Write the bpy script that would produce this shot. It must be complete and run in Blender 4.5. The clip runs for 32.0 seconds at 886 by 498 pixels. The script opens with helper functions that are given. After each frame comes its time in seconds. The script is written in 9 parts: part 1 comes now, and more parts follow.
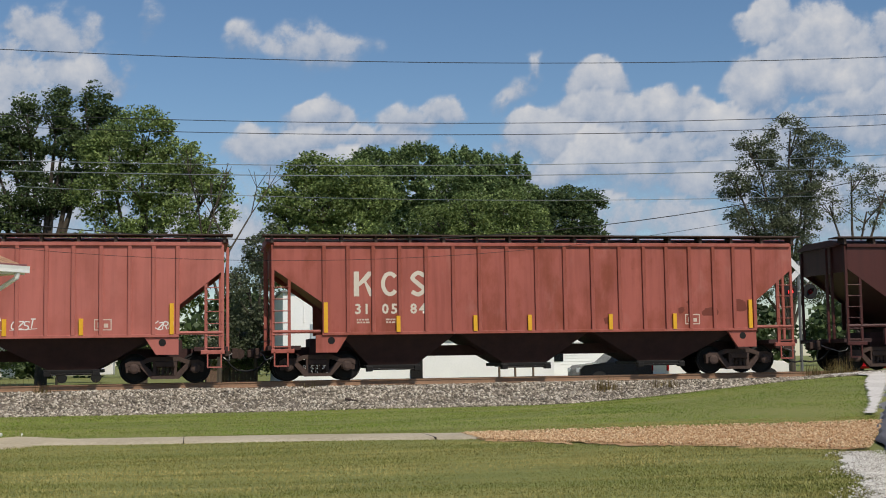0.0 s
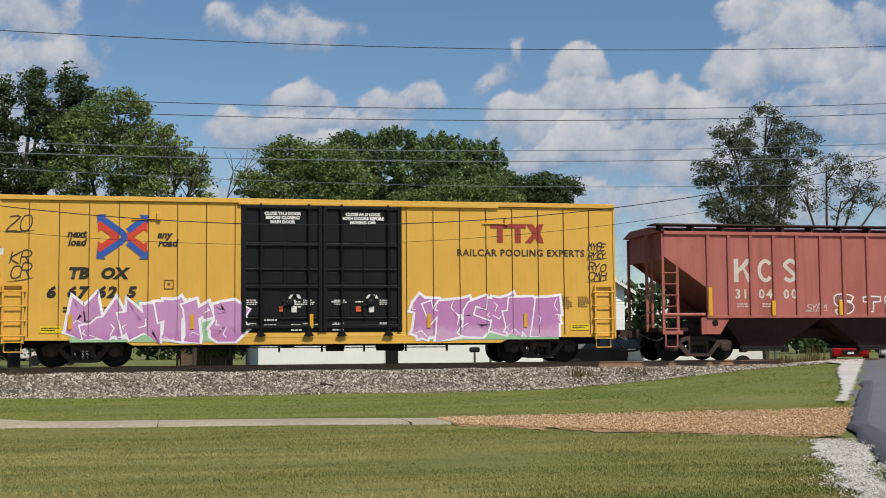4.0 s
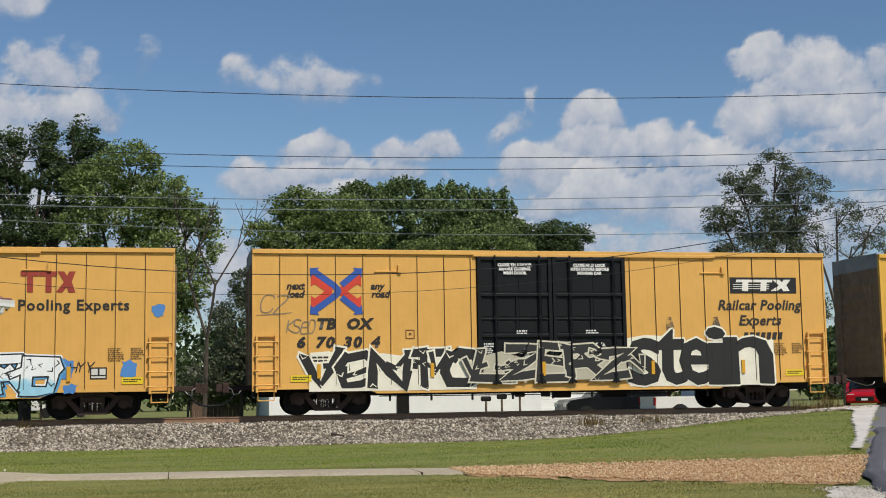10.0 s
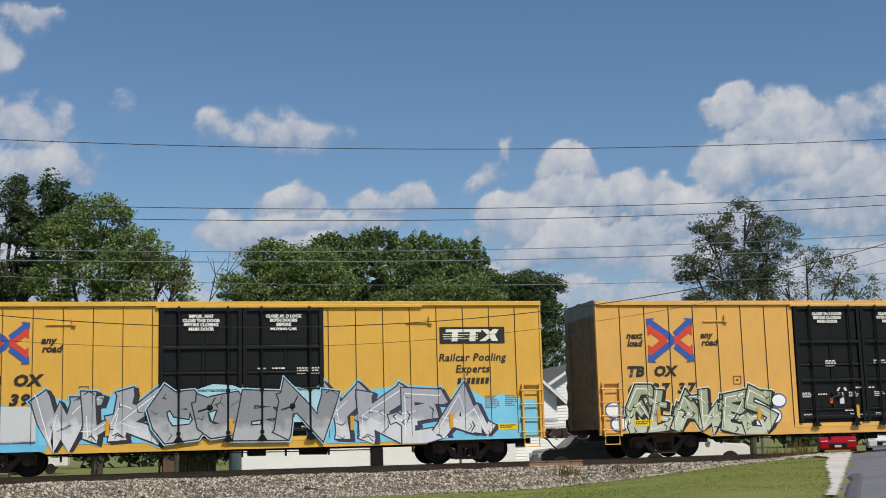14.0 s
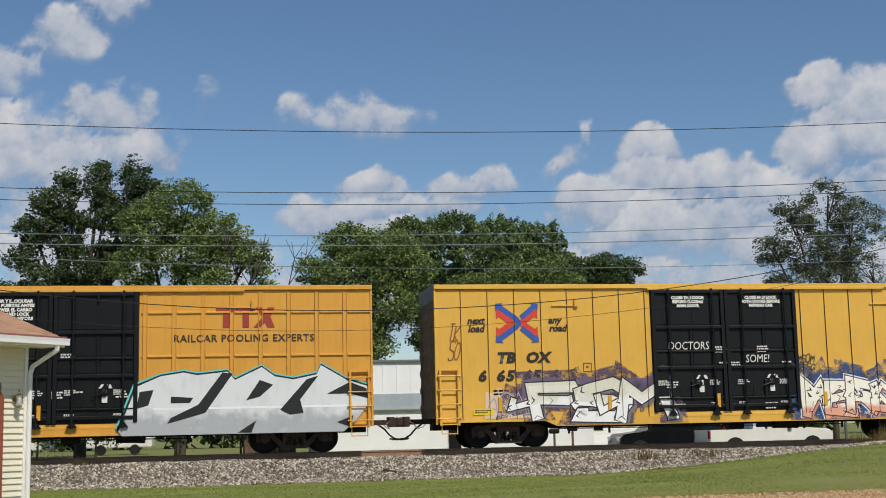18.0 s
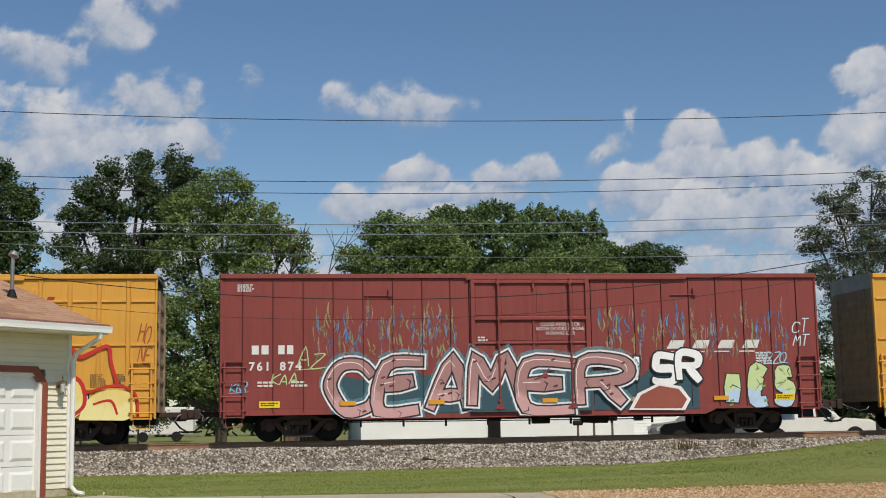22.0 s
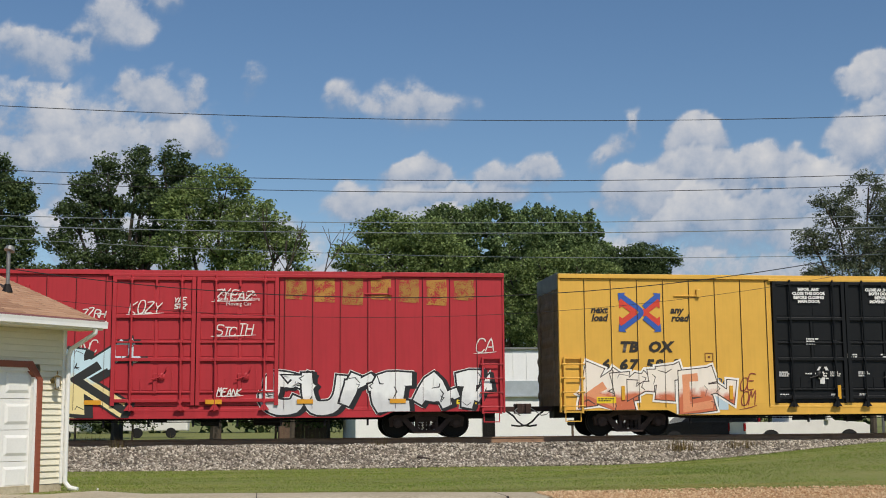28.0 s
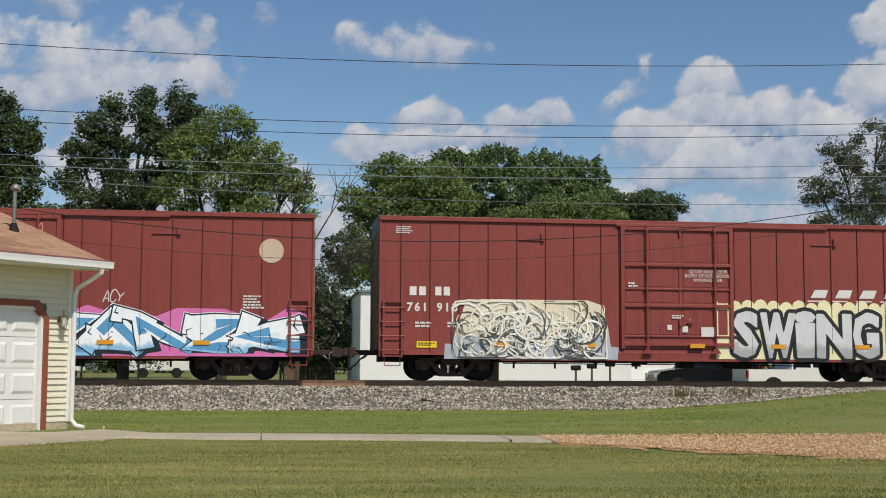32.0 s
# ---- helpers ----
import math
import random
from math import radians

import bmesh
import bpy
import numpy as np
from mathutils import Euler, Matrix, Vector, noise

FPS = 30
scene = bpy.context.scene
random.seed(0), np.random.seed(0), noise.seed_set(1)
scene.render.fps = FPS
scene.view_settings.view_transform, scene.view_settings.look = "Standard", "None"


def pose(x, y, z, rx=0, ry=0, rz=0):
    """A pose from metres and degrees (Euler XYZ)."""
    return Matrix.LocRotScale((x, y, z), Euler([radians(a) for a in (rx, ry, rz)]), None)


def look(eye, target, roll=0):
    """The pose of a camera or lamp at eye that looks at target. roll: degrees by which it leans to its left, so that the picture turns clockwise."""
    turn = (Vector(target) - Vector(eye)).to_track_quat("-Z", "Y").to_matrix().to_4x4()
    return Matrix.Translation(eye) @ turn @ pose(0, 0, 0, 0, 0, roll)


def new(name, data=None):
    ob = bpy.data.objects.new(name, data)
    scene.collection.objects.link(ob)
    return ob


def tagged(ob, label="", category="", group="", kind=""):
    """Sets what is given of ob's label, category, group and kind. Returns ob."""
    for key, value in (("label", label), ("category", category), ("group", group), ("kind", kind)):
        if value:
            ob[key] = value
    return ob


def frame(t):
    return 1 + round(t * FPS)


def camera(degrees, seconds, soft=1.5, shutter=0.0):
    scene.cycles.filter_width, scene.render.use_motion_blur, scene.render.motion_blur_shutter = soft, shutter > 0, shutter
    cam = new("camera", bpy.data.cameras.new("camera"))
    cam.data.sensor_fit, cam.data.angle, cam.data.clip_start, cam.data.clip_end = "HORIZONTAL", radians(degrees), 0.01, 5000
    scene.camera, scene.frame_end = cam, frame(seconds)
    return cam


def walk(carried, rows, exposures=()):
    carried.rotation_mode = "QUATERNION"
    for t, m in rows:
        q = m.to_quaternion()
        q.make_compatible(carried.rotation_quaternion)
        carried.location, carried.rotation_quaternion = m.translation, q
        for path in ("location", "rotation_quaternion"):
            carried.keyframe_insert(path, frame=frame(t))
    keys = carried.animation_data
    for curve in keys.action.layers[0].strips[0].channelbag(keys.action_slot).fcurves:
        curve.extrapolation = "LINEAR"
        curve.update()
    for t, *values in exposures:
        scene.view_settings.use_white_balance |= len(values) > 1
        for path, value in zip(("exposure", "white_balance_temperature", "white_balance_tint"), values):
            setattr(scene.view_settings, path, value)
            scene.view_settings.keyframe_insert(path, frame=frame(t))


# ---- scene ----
# ---------------------------------------------------------------- camera
# World: x runs along the track, y away from the viewer, z = 0 on the rail heads.
EYE = (0.0, 0.0, 0.548)
cam = camera(38.25, 32.0, soft=1.0, shutter=0.0)


def aim(yaw, pitch, roll):
    """A pose at the eye: yaw to the right of the track's normal, pitch up, in degrees."""
    a, b = radians(yaw), radians(pitch)
    way = Vector((math.sin(a) * math.cos(b), math.cos(a) * math.cos(b), math.sin(b)))
    return look(EYE, Vector(EYE) + way, roll)


walk(cam, [(t, aim(yaw, pitch, roll)) for t, yaw, pitch, roll in (
    (0.0, 11.23, 5.01, -0.90), (0.5, 10.87, 5.07, -1.33), (1.0, 10.67, 4.73, -1.43), (1.5, 11.27, 4.61, -1.63), (2.0, 12.12, 4.82, -1.65),
    (2.5, 12.61, 5.10, -1.21), (4.5, 12.33, 4.15, -0.23), (5.0, 13.37, 4.14, -0.42), (5.5, 12.20, 4.30, -0.32), (6.0, 12.04, 4.36, -0.27),
    (6.5, 11.90, 4.39, -0.25), (7.0, 12.33, 4.63, -0.58), (7.5, 11.29, 5.13, -0.52), (8.0, 10.97, 5.35, -0.38), (8.5, 11.48, 5.50, -0.64),
    (9.0, 11.67, 5.78, -0.79), (9.5, 11.61, 6.40, -0.82), (10.0, 11.85, 6.54, -0.89), (10.5, 12.47, 6.92, -1.25), (11.0, 12.94, 7.35, -1.27),
    (11.5, 13.03, 7.62, -1.16), (12.0, 12.85, 8.54, -1.30), (12.5, 12.33, 8.71, -1.11), (13.0, 12.75, 8.78, -1.19), (13.5, 13.15, 8.85, -1.60),
    (15.5, 12.69, 8.40, -1.62), (16.0, 10.83, 8.53, -1.46), (16.5, 10.18, 8.53, -1.37), (17.0, 10.45, 8.34, -1.39), (17.5, 10.24, 8.22, -1.46),
    (18.0, 9.62, 8.13, -1.29), (18.5, 9.63, 8.03, -1.30), (19.0, 9.50, 7.79, -1.23), (19.5, 8.82, 7.54, -0.97), (20.0, 9.15, 7.44, -1.06),
    (20.5, 8.83, 7.55, -1.34), (21.0, 7.06, 7.78, -0.96), (21.5, 7.21, 7.75, -0.86), (22.0, 7.82, 7.67, -0.97), (22.5, 7.52, 7.79, -0.51),
    (23.0, 7.74, 7.95, -0.39), (23.5, 8.35, 8.07, -0.42), (24.0, 7.95, 8.26, -0.19), (24.5, 8.37, 8.25, -0.21), (25.0, 8.83, 8.12, -0.26),
    (25.5, 8.31, 8.24, -0.29), (26.0, 8.11, 8.15, -0.24), (26.5, 8.76, 7.95, -0.35), (28.5, 7.32, 7.59, -0.44), (29.0, 6.76, 7.62, -0.44),
    (29.5, 6.92, 7.57, -0.47), (30.0, 6.78, 7.60, -0.50), (30.5, 6.16, 7.46, -0.41), (31.0, 6.83, 5.82, 0.24), (31.5, 7.93, 5.39, 0.19),
    (32.0, 7.72, 5.11, 0.28),
)])

# ---------------------------------------------------------------- light
SUN_AZ, SUN_EL = radians(158), radians(50)   # clockwise from +y
sun_way = Vector((math.sin(SUN_AZ) * math.cos(SUN_EL), math.cos(SUN_AZ) * math.cos(SUN_EL), math.sin(SUN_EL)))
world = bpy.data.worlds.new("sky")
scene.world = world
world.use_nodes = True
wt = world.node_tree
wt.nodes.clear()
sky = wt.nodes.new("ShaderNodeTexSky")
sky.sky_type = "NISHITA"
sky.sun_disc = False
sky.sun_elevation, sky.sun_rotation = SUN_EL, SUN_AZ
sky.air_density, sky.dust_density, sky.ozone_density = 1.0, 0.25, 3.0
back = wt.nodes.new("ShaderNodeBackground")
back.inputs["Strength"].default_value = 0.089
wout = wt.nodes.new("ShaderNodeOutputWorld")
deep = wt.nodes.new("ShaderNodeHueSaturation")
deep.inputs["Saturation"].default_value = 1.10
wt.links.new(sky.outputs[0], deep.inputs["Color"])
wt.links.new(deep.outputs[0], back.inputs[0])
wt.links.new(back.outputs[0], wout.inputs[0])
sun = new("sun", bpy.data.lights.new("sun", "SUN"))
sun.data.energy, sun.data.angle, sun.data.color = 3.6, radians(0.53), (1.0, 0.925, 0.82)
sun.matrix_world = look((0, -60, 80), Vector((0, -60, 80)) - sun_way)
scene.view_settings.exposure = 0.0

# ---------------------------------------------------------------- materials


def rgb(hexa):
    """Linear colour from an sRGB hex string."""
    c = [int(hexa[i:i + 2], 16) / 255 for i in (0, 2, 4)]
    return tuple(v / 12.92 if v < 0.04045 else ((v + 0.055) / 1.055) ** 2.4 for v in c) + (1.0,)


class Mat:
    """A small wrapper to write node materials briefly."""

    def __init__(self, name, rough=0.6, metal=0.0):
        self.m = bpy.data.materials.new(name)
        self.m.use_nodes = True
        self.t = self.m.node_tree
        self.b = self.t.nodes["Principled BSDF"]
        self.b.inputs["Roughness"].default_value = rough
        self.b.inputs["Metallic"].default_value = metal
        self.co = None

    def node(self, kind, **values):
        n = self.t.nodes.new("ShaderNode" + kind)
        for k, v in values.items():
            n.inputs[k.replace("_", " ")].default_value = v
        return n

    def link(self, a, b):
        self.t.links.new(a, b)

    def coords(self, scale=(1, 1, 1), world=True):
        """Object coordinates, or places in the world, stretched by scale."""
        mp = self.t.nodes.new("ShaderNodeMapping")
        mp.inputs["Scale"].default_value = scale
        if world:
            g = self.t.nodes.new("ShaderNodeNewGeometry")
            self.link(g.outputs["Position"], mp.inputs[0])
        else:
            g = self.t.nodes.new("ShaderNodeTexCoord")
            self.link(g.outputs["Object"], mp.inputs[0])
        return mp.outputs[0]

    def noise(self, co, scale, detail=4.0, rough=0.6):
        n = self.t.nodes.new("ShaderNodeTexNoise")
        n.inputs["Scale"].default_value, n.inputs["Detail"].default_value, n.inputs["Roughness"].default_value = scale, detail, rough
        self.link(co, n.inputs["Vector"])
        return n.outputs["Fac"]

    def ramp(self, fac, stops):
        r = self.t.nodes.new("ShaderNodeValToRGB")
        e = r.color_ramp.elements
        while len(e) < len(stops):
            e.new(0.5)
        for el, (p, c) in zip(e, stops):
            el.position, el.color = p, c
        self.link(fac, r.inputs[0])
        return r.outputs[0]

    def mix(self, fac, a, b, kind="MIX"):
        n = self.t.nodes.new("ShaderNodeMix")
        n.data_type, n.blend_type = "RGBA", kind
        for v, s in ((fac, n.inputs[0]), (a, n.inputs[6]), (b, n.inputs[7])):
            if isinstance(v, (float, int, tuple)):
                s.default_value = v
            else:
                self.link(v, s)
        return n.outputs[2]

    def base(self, c):
        if isinstance(c, tuple):
            self.b.inputs["Base Color"].default_value = c
        else:
            self.link(c, self.b.inputs["Base Color"])

    def bump(self, fac, strength=0.3, dist=0.02):
        n = self.t.nodes.new("ShaderNodeBump")
        n.inputs["Strength"].default_value, n.inputs["Distance"].default_value = strength, dist
        self.link(fac, n.inputs["Height"])
        self.link(n.outputs[0], self.b.inputs["Normal"])


def two(c, k):
    return tuple(min(1.0, v * k) for v in c[:3]) + (1.0,)


def plain(name, hexa, rough=0.6, metal=0.0, var=0.25, scale=3.0, bump=0.0, world=False):
    """A painted, cast or moulded surface: its colour varies softly at two scales."""
    m = Mat(name, rough, metal)
    co = m.coords(world=world)
    c = rgb(hexa)
    big = m.ramp(m.noise(co, scale, 5), [(0.3, two(c, 1 - var)), (0.7, two(c, 1 + var))])
    fine = m.noise(co, scale * 17, 3)
    m.base(m.mix(0.35, big, m.ramp(fine, [(0.35, two(c, 1 - var)), (0.65, two(c, 1 + var))])))
    if bump:
        m.bump(fine, bump)
    return m.m


def car_paint(name, hexa, dirt, amount, rough=0.5, rust=0.0):
    """Freight car paint: faded in patches, with streaks of dirt running down and specks of rust."""
    m = Mat(name, rough)
    c = rgb(hexa)
    co = m.coords(world=False)
    fade = m.ramp(m.noise(co, 0.55, 4), [(0.3, two(c, 0.9)), (0.72, two(c, 1.1))])
    streak = m.noise(m.coords((2.6, 2.6, 0.14), False), 1.6, 6, 0.65)
    col = m.mix(m.ramp(streak, [(0.45, (0, 0, 0, 1)), (0.8, (amount, amount, amount, 1))]), fade, rgb(dirt))
    if rust:
        run = m.noise(m.coords((0.55, 0.55, 0.3), False), 1.5, 7, 0.62)
        col = m.mix(m.ramp(run, [(0.50, (0, 0, 0, 1)), (0.66, (rust, rust, rust, 1))]), col, rgb("7c3c26"))
        pale = m.noise(m.coords((1.1, 1.1, 0.5), False), 1.3, 5)
        col = m.mix(m.ramp(pale, [(0.58, (0, 0, 0, 1)), (0.75, (rust * 0.4, rust * 0.4, rust * 0.4, 1))]), col, rgb("b98478"))
    speck = m.noise(co, 6.0, 5, 0.7)
    col = m.mix(m.ramp(speck, [(0.66, (0, 0, 0, 1)), (0.74, (0.55 * amount, 0.55 * amount, 0.55 * amount, 1))]), col, rgb("5a3a26"))
    m.base(col)
    m.bump(m.noise(co, 2.2, 3), 0.12, 0.03)
    m.b.inputs["Specular IOR Level"].default_value = 0.3
    return m.m


M = {}
M["yellow"] = car_paint("yellow_car_paint", "e2b04c", "a87c38", 0.22)
M["yellow_pale"] = car_paint("faded_orange_yellow_paint", "e2ae5c", "a87c38", 0.2)
M["yellow_deep"] = car_paint("deep_orange_yellow_paint", "dba043", "8a6430", 0.25)
YELLOWS = (M["yellow"], M["yellow_pale"], M["yellow_deep"])
# dark seam colours; on the rib strips they stand in for shadow
M["seam"] = plain("grimy_seam_rib_shade", "3a2f24", 0.9, 0, 0.4, 3)
M["red_rib_shade"] = plain("red_rib_shade_paint", "4a2220", 0.9, 0, 0.35, 3)
M["black_door"] = car_paint("black_door_paint", "090a0c", "23211e", 0.25, 0.5)
M["brown"] = car_paint("brown_car_paint", "8c443e", "4a2422", 0.35)
M["red"] = car_paint("red_car_paint", "b5333a", "6a2320", 0.3)
M["hopper"] = car_paint("hopper_red_paint", "a45a4e", "5a2a20", 0.5, 0.55, 0.75)
M["hopper_pale"] = car_paint("faded_hopper_paint", "b3695e", "6a382e", 0.4, 0.55, 0.3)
M["hopper_dark"] = car_paint("dark_hopper_paint", "4a2622", "2a1816", 0.5)
M["steel_dark"] = plain("grimy_black_steel", "161311", 0.7, 0.3, 0.4, 4)
M["truck"] = plain("dusty_cast_steel", "4a3a33", 0.85, 0.1, 0.4, 5, 0.3)
M["galv"] = plain("dull_galvanised_sheet", "8b8b88", 0.5, 0.6, 0.25, 2)
M["end"] = plain("grimy_car_end", "88745c", 0.9, 0.0, 0.4, 2)


def foliage(name, dark, light, seed):
    """Leaves: every leaf has its own shade, the sun shines through a little."""
    m = Mat(name, 0.55)
    g = m.t.nodes.new("ShaderNodeNewGeometry")
    leaf = m.ramp(g.outputs["Random Per Island"], [(0.0, rgb(dark)), (0.75, rgb(light)), (1.0, two(rgb(light), 1.35))])
    clump = m.noise(m.coords((0.6, 0.6, 0.6)), 1.0, 3)
    col = m.mix(m.ramp(clump, [(0.35, (0, 0, 0, 1)), (0.65, (0.6, 0.6, 0.6, 1))]), leaf, rgb(dark))
    m.base(col)
    tr = m.t.nodes.new("ShaderNodeBsdfTranslucent")
    m.link(col, tr.inputs[0])
    mx = m.t.nodes.new("ShaderNodeMixShader")
    mx.inputs[0].default_value = 0.35
    m.link(m.b.outputs[0], mx.inputs[1])
    m.link(tr.outputs[0], mx.inputs[2])
    m.link(mx.outputs[0], m.t.nodes["Material Output"].inputs[0])
    m.b.inputs["Specular IOR Level"].default_value = 0.25
    return m.m


def lawn():
    """Mown turf: light and dark mowing swaths, dry straw, bare crumbs of soil."""
    m = Mat("mown_turf", 0.9)
    co = m.coords()
    big = m.ramp(m.noise(m.coords((0.16, 0.9, 1)), 1.0, 4), [(0.3, rgb("5e6632")), (0.5, rgb("74783a")), (0.7, rgb("90894c"))])
    fine = m.ramp(m.noise(m.coords((9, 4, 9)), 3.0, 6, 0.75), [(0.3, rgb("5c6230")), (0.5, rgb("757a3e")), (0.72, rgb("9a9258"))])
    m.base(m.mix(0.5, big, fine))
    m.bump(m.noise(co, 22, 5), 0.5, 0.03)
    return m.m


def blades(name="grass_blades", cols=("726f3a", "827e43", "948c50", "ac9f66"), dry=0.8):
    """Grass blades: straw in streaks along the mower's way, greener swaths between."""
    m = Mat(name, 0.65)
    g = m.t.nodes.new("ShaderNodeNewGeometry")
    leaf = m.ramp(g.outputs["Random Per Island"], [(p, rgb(c)) for p, c in zip((0.0, 0.5, 0.85, 1.0), cols)])
    patch = m.noise(m.coords((0.3, 1.5, 1)), 1.0, 6, 0.68)
    col = m.mix(m.ramp(patch, [(0.45, (0, 0, 0, 1)), (0.62, (dry, dry, dry, 1))]), leaf, rgb("b4a668"))
    lush = m.noise(m.coords((0.10, 0.8, 1)), 1.0, 4, 0.6)
    col = m.mix(m.ramp(lush, [(0.45, (0, 0, 0, 1)), (0.6, (0.5, 0.5, 0.5, 1))]), col, rgb("5f6f30"))
    m.base(col)
    m.b.inputs["Specular IOR Level"].default_value = 0.2
    return m.m


def stones(name, a, b, c):
    m = Mat(name, 0.9)
    g = m.t.nodes.new("ShaderNodeNewGeometry")
    col = m.ramp(g.outputs["Random Per Island"], [(0.0, rgb(a)), (0.5, rgb(b)), (1.0, rgb(c))])
    n = m.noise(m.coords(), 40.0, 4)
    m.base(m.mix(m.ramp(n, [(0.4, (0, 0, 0, 1)), (0.7, (0.5, 0.5, 0.5, 1))]), col, rgb(a)))
    m.bump(n, 0.4, 0.01)
    return m.m


def ground_mix(name, cols, scale, rough=0.9, bump=0.5, dist=0.02):
    m = Mat(name, rough)
    co = m.coords()
    fine = m.ramp(m.noise(co, scale, 6, 0.75), [(0.3, rgb(cols[0])), (0.52, rgb(cols[1])), (0.72, rgb(cols[2]))])
    big = m.ramp(m.noise(co, 0.7, 4), [(0.35, rgb(cols[0])), (0.65, rgb(cols[2]))])
    m.base(m.mix(0.3, fine, big))
    m.bump(m.noise(co, scale, 5), bump, dist)
    return m.m


def flat(name, hexa, rough=0.55):
    """Sprayed or stencilled paint, worn through in small flecks."""
    return plain(name, hexa, rough, 0.0, 0.12, 1.5)


M["lawn"], M["blades"] = lawn(), blades()
M["green_blades"] = blades("green_grass_blades", ("637a2e", "788f38", "8c9e46", "a8aa5c"), 0.5)
M["ballast"] = ground_mix("ballast_bed", ("3c352e", "6a6056", "948879"), 14, 0.95, 0.9, 0.05)
M["stone"] = stones("crushed_ballast_stone", "544c41", "9d9280", "e4dac8")
M["tan_gravel"] = ground_mix("tan_gravel", ("94704c", "bb9468", "d6b98e"), 30)
M["tan_stone"] = stones("tan_gravel_stone", "a67e58", "caa67c", "e4cea8")
M["pale_stone"] = stones("limestone_chip", "9a9184", "d0c9bc", "ece8de")
M["white_gravel"] = ground_mix("pale_limestone_gravel", ("b4aca0", "d2ccc0", "e8e4da"), 25)
M["asphalt"] = ground_mix("worn_grey_asphalt", ("5c5c60", "727276", "8a8a8c"), 60, 0.85, 0.3, 0.01)
M["asphalt_new"] = ground_mix("dark_asphalt_edge", ("46464a", "58585c", "6c6c70"), 50, 0.85, 0.4, 0.01)
M["concrete"] = ground_mix("weathered_concrete", ("94876f", "b4a78d", "ccc0a8"), 12, 0.9, 0.2, 0.01)
M["pale_concrete"] = ground_mix("bleached_concrete", ("b2aa9e", "d4cec4", "e6e2da"), 14, 0.9, 0.3, 0.015)
M["rail"] = plain("rusty_rail_steel", "94745a", 0.75, 0.0, 0.3, 3)
M["tie"] = plain("creosoted_timber", "3a302a", 0.9, 0, 0.4, 6, 0.4)
M["leaf_mid"] = foliage("mid_green_leaves", "3e502a", "90a46c", 6)
M["leaf_dark"] = foliage("dark_leaves", "34432a", "6b7c4e", 1)
M["leaf_light"] = foliage("green_leaves", "4a5d2f", "99a967", 2)
M["leaf_grey"] = foliage("grey_green_leaves", "424a38", "7c8366", 3)
M["bark"] = plain("grey_bark", "4f463c", 0.95, 0, 0.35, 3, 0.6, True)
M["weed"] = foliage("dry_weeds", "5a4a2c", "8a7a4a", 4)
M["white_wall"] = plain("white_sheet_wall", "efefec", 0.6, 0, 0.06, 0.8)
M["white"] = plain("white_enamel", "e4e3de", 0.45, 0, 0.06, 2)
M["siding"] = plain("cream_vinyl_siding", "ddd6bf", 0.55, 0, 0.06, 1.5)
M["brown_trim"] = plain("red_brown_trim_paint", "8a4a35", 0.6, 0, 0.15, 3)
M["shingle"] = plain("tan_asphalt_shingle", "8a6a58", 0.95, 0, 0.3, 6, 0.4)
M["grey_roof"] = plain("grey_roof_shingle", "6e6c68", 0.95, 0, 0.25, 5, 0.4)
M["awning"] = plain("grey_blue_metal", "b2babd", 0.5, 0.3, 0.15, 2)
M["wire"] = plain("black_cable", "23221f", 0.6, 0.2, 0.2, 4)
M["wire_bright"] = plain("bare_aluminium_cable", "9a9a96", 0.35, 0.8, 0.1, 4)
M["wood_pole"] = plain("weathered_pole_timber", "6a5a4a", 0.95, 0, 0.3, 5, 0.4)
M["glass"] = plain("dark_vehicle_glass", "14181a", 0.08, 0.0, 0.1, 2)
M["tyre"] = plain("black_rubber", "161616", 0.85, 0, 0.2, 6)
M["brass"] = plain("antique_brass", "8a7448", 0.4, 0.7, 0.25, 9)
M["suv"] = plain("charcoal_vehicle_paint", "191b1e", 0.25, 0.4, 0.1, 2)
M["redcar"] = plain("red_vehicle_paint", "b01420", 0.25, 0.1, 0.1, 2)
M["chrome"] = plain("chrome", "c8c8c8", 0.15, 1.0, 0.05, 3)
M["lamp_red"] = plain("red_tail_lens", "8a1018", 0.2, 0, 0.1, 4)
M["lamp_clear"] = plain("clear_headlight_lens", "c9ced0", 0.12, 0.2, 0.1, 4)
PAINT = {}


def paint(hexa):
    """Stencil and spray paint by colour."""
    if hexa not in PAINT:
        PAINT[hexa] = flat("spray_paint", hexa)
    return PAINT[hexa]

# ---------------------------------------------------------------- tools


def link_mesh(name, me, material, parent=None, label=""):
    if not me.materials:
        me.materials.append(material)
    ob = new(name, me)
    if parent:
        ob.parent = parent
    if label:
        ob["label"] = label
    return ob


def mesh_of(name, bm, smooth=False):
    me = bpy.data.meshes.new(name)
    bm.to_mesh(me)
    bm.free()
    if smooth:
        me.polygons.foreach_set("use_smooth", [True] * len(me.polygons))
    return me


def part(name, bm, material, parent=None, label="", smooth=False):
    return link_mesh(name, mesh_of(name, bm, smooth), material, parent, label)


def thing(name, label, category, group="", at=None, kind=""):
    ob = new(name)
    ob.empty_display_size = 0.2
    tagged(ob, label, category, group, kind)
    if at is not None:
        ob.matrix_world = at
    return ob


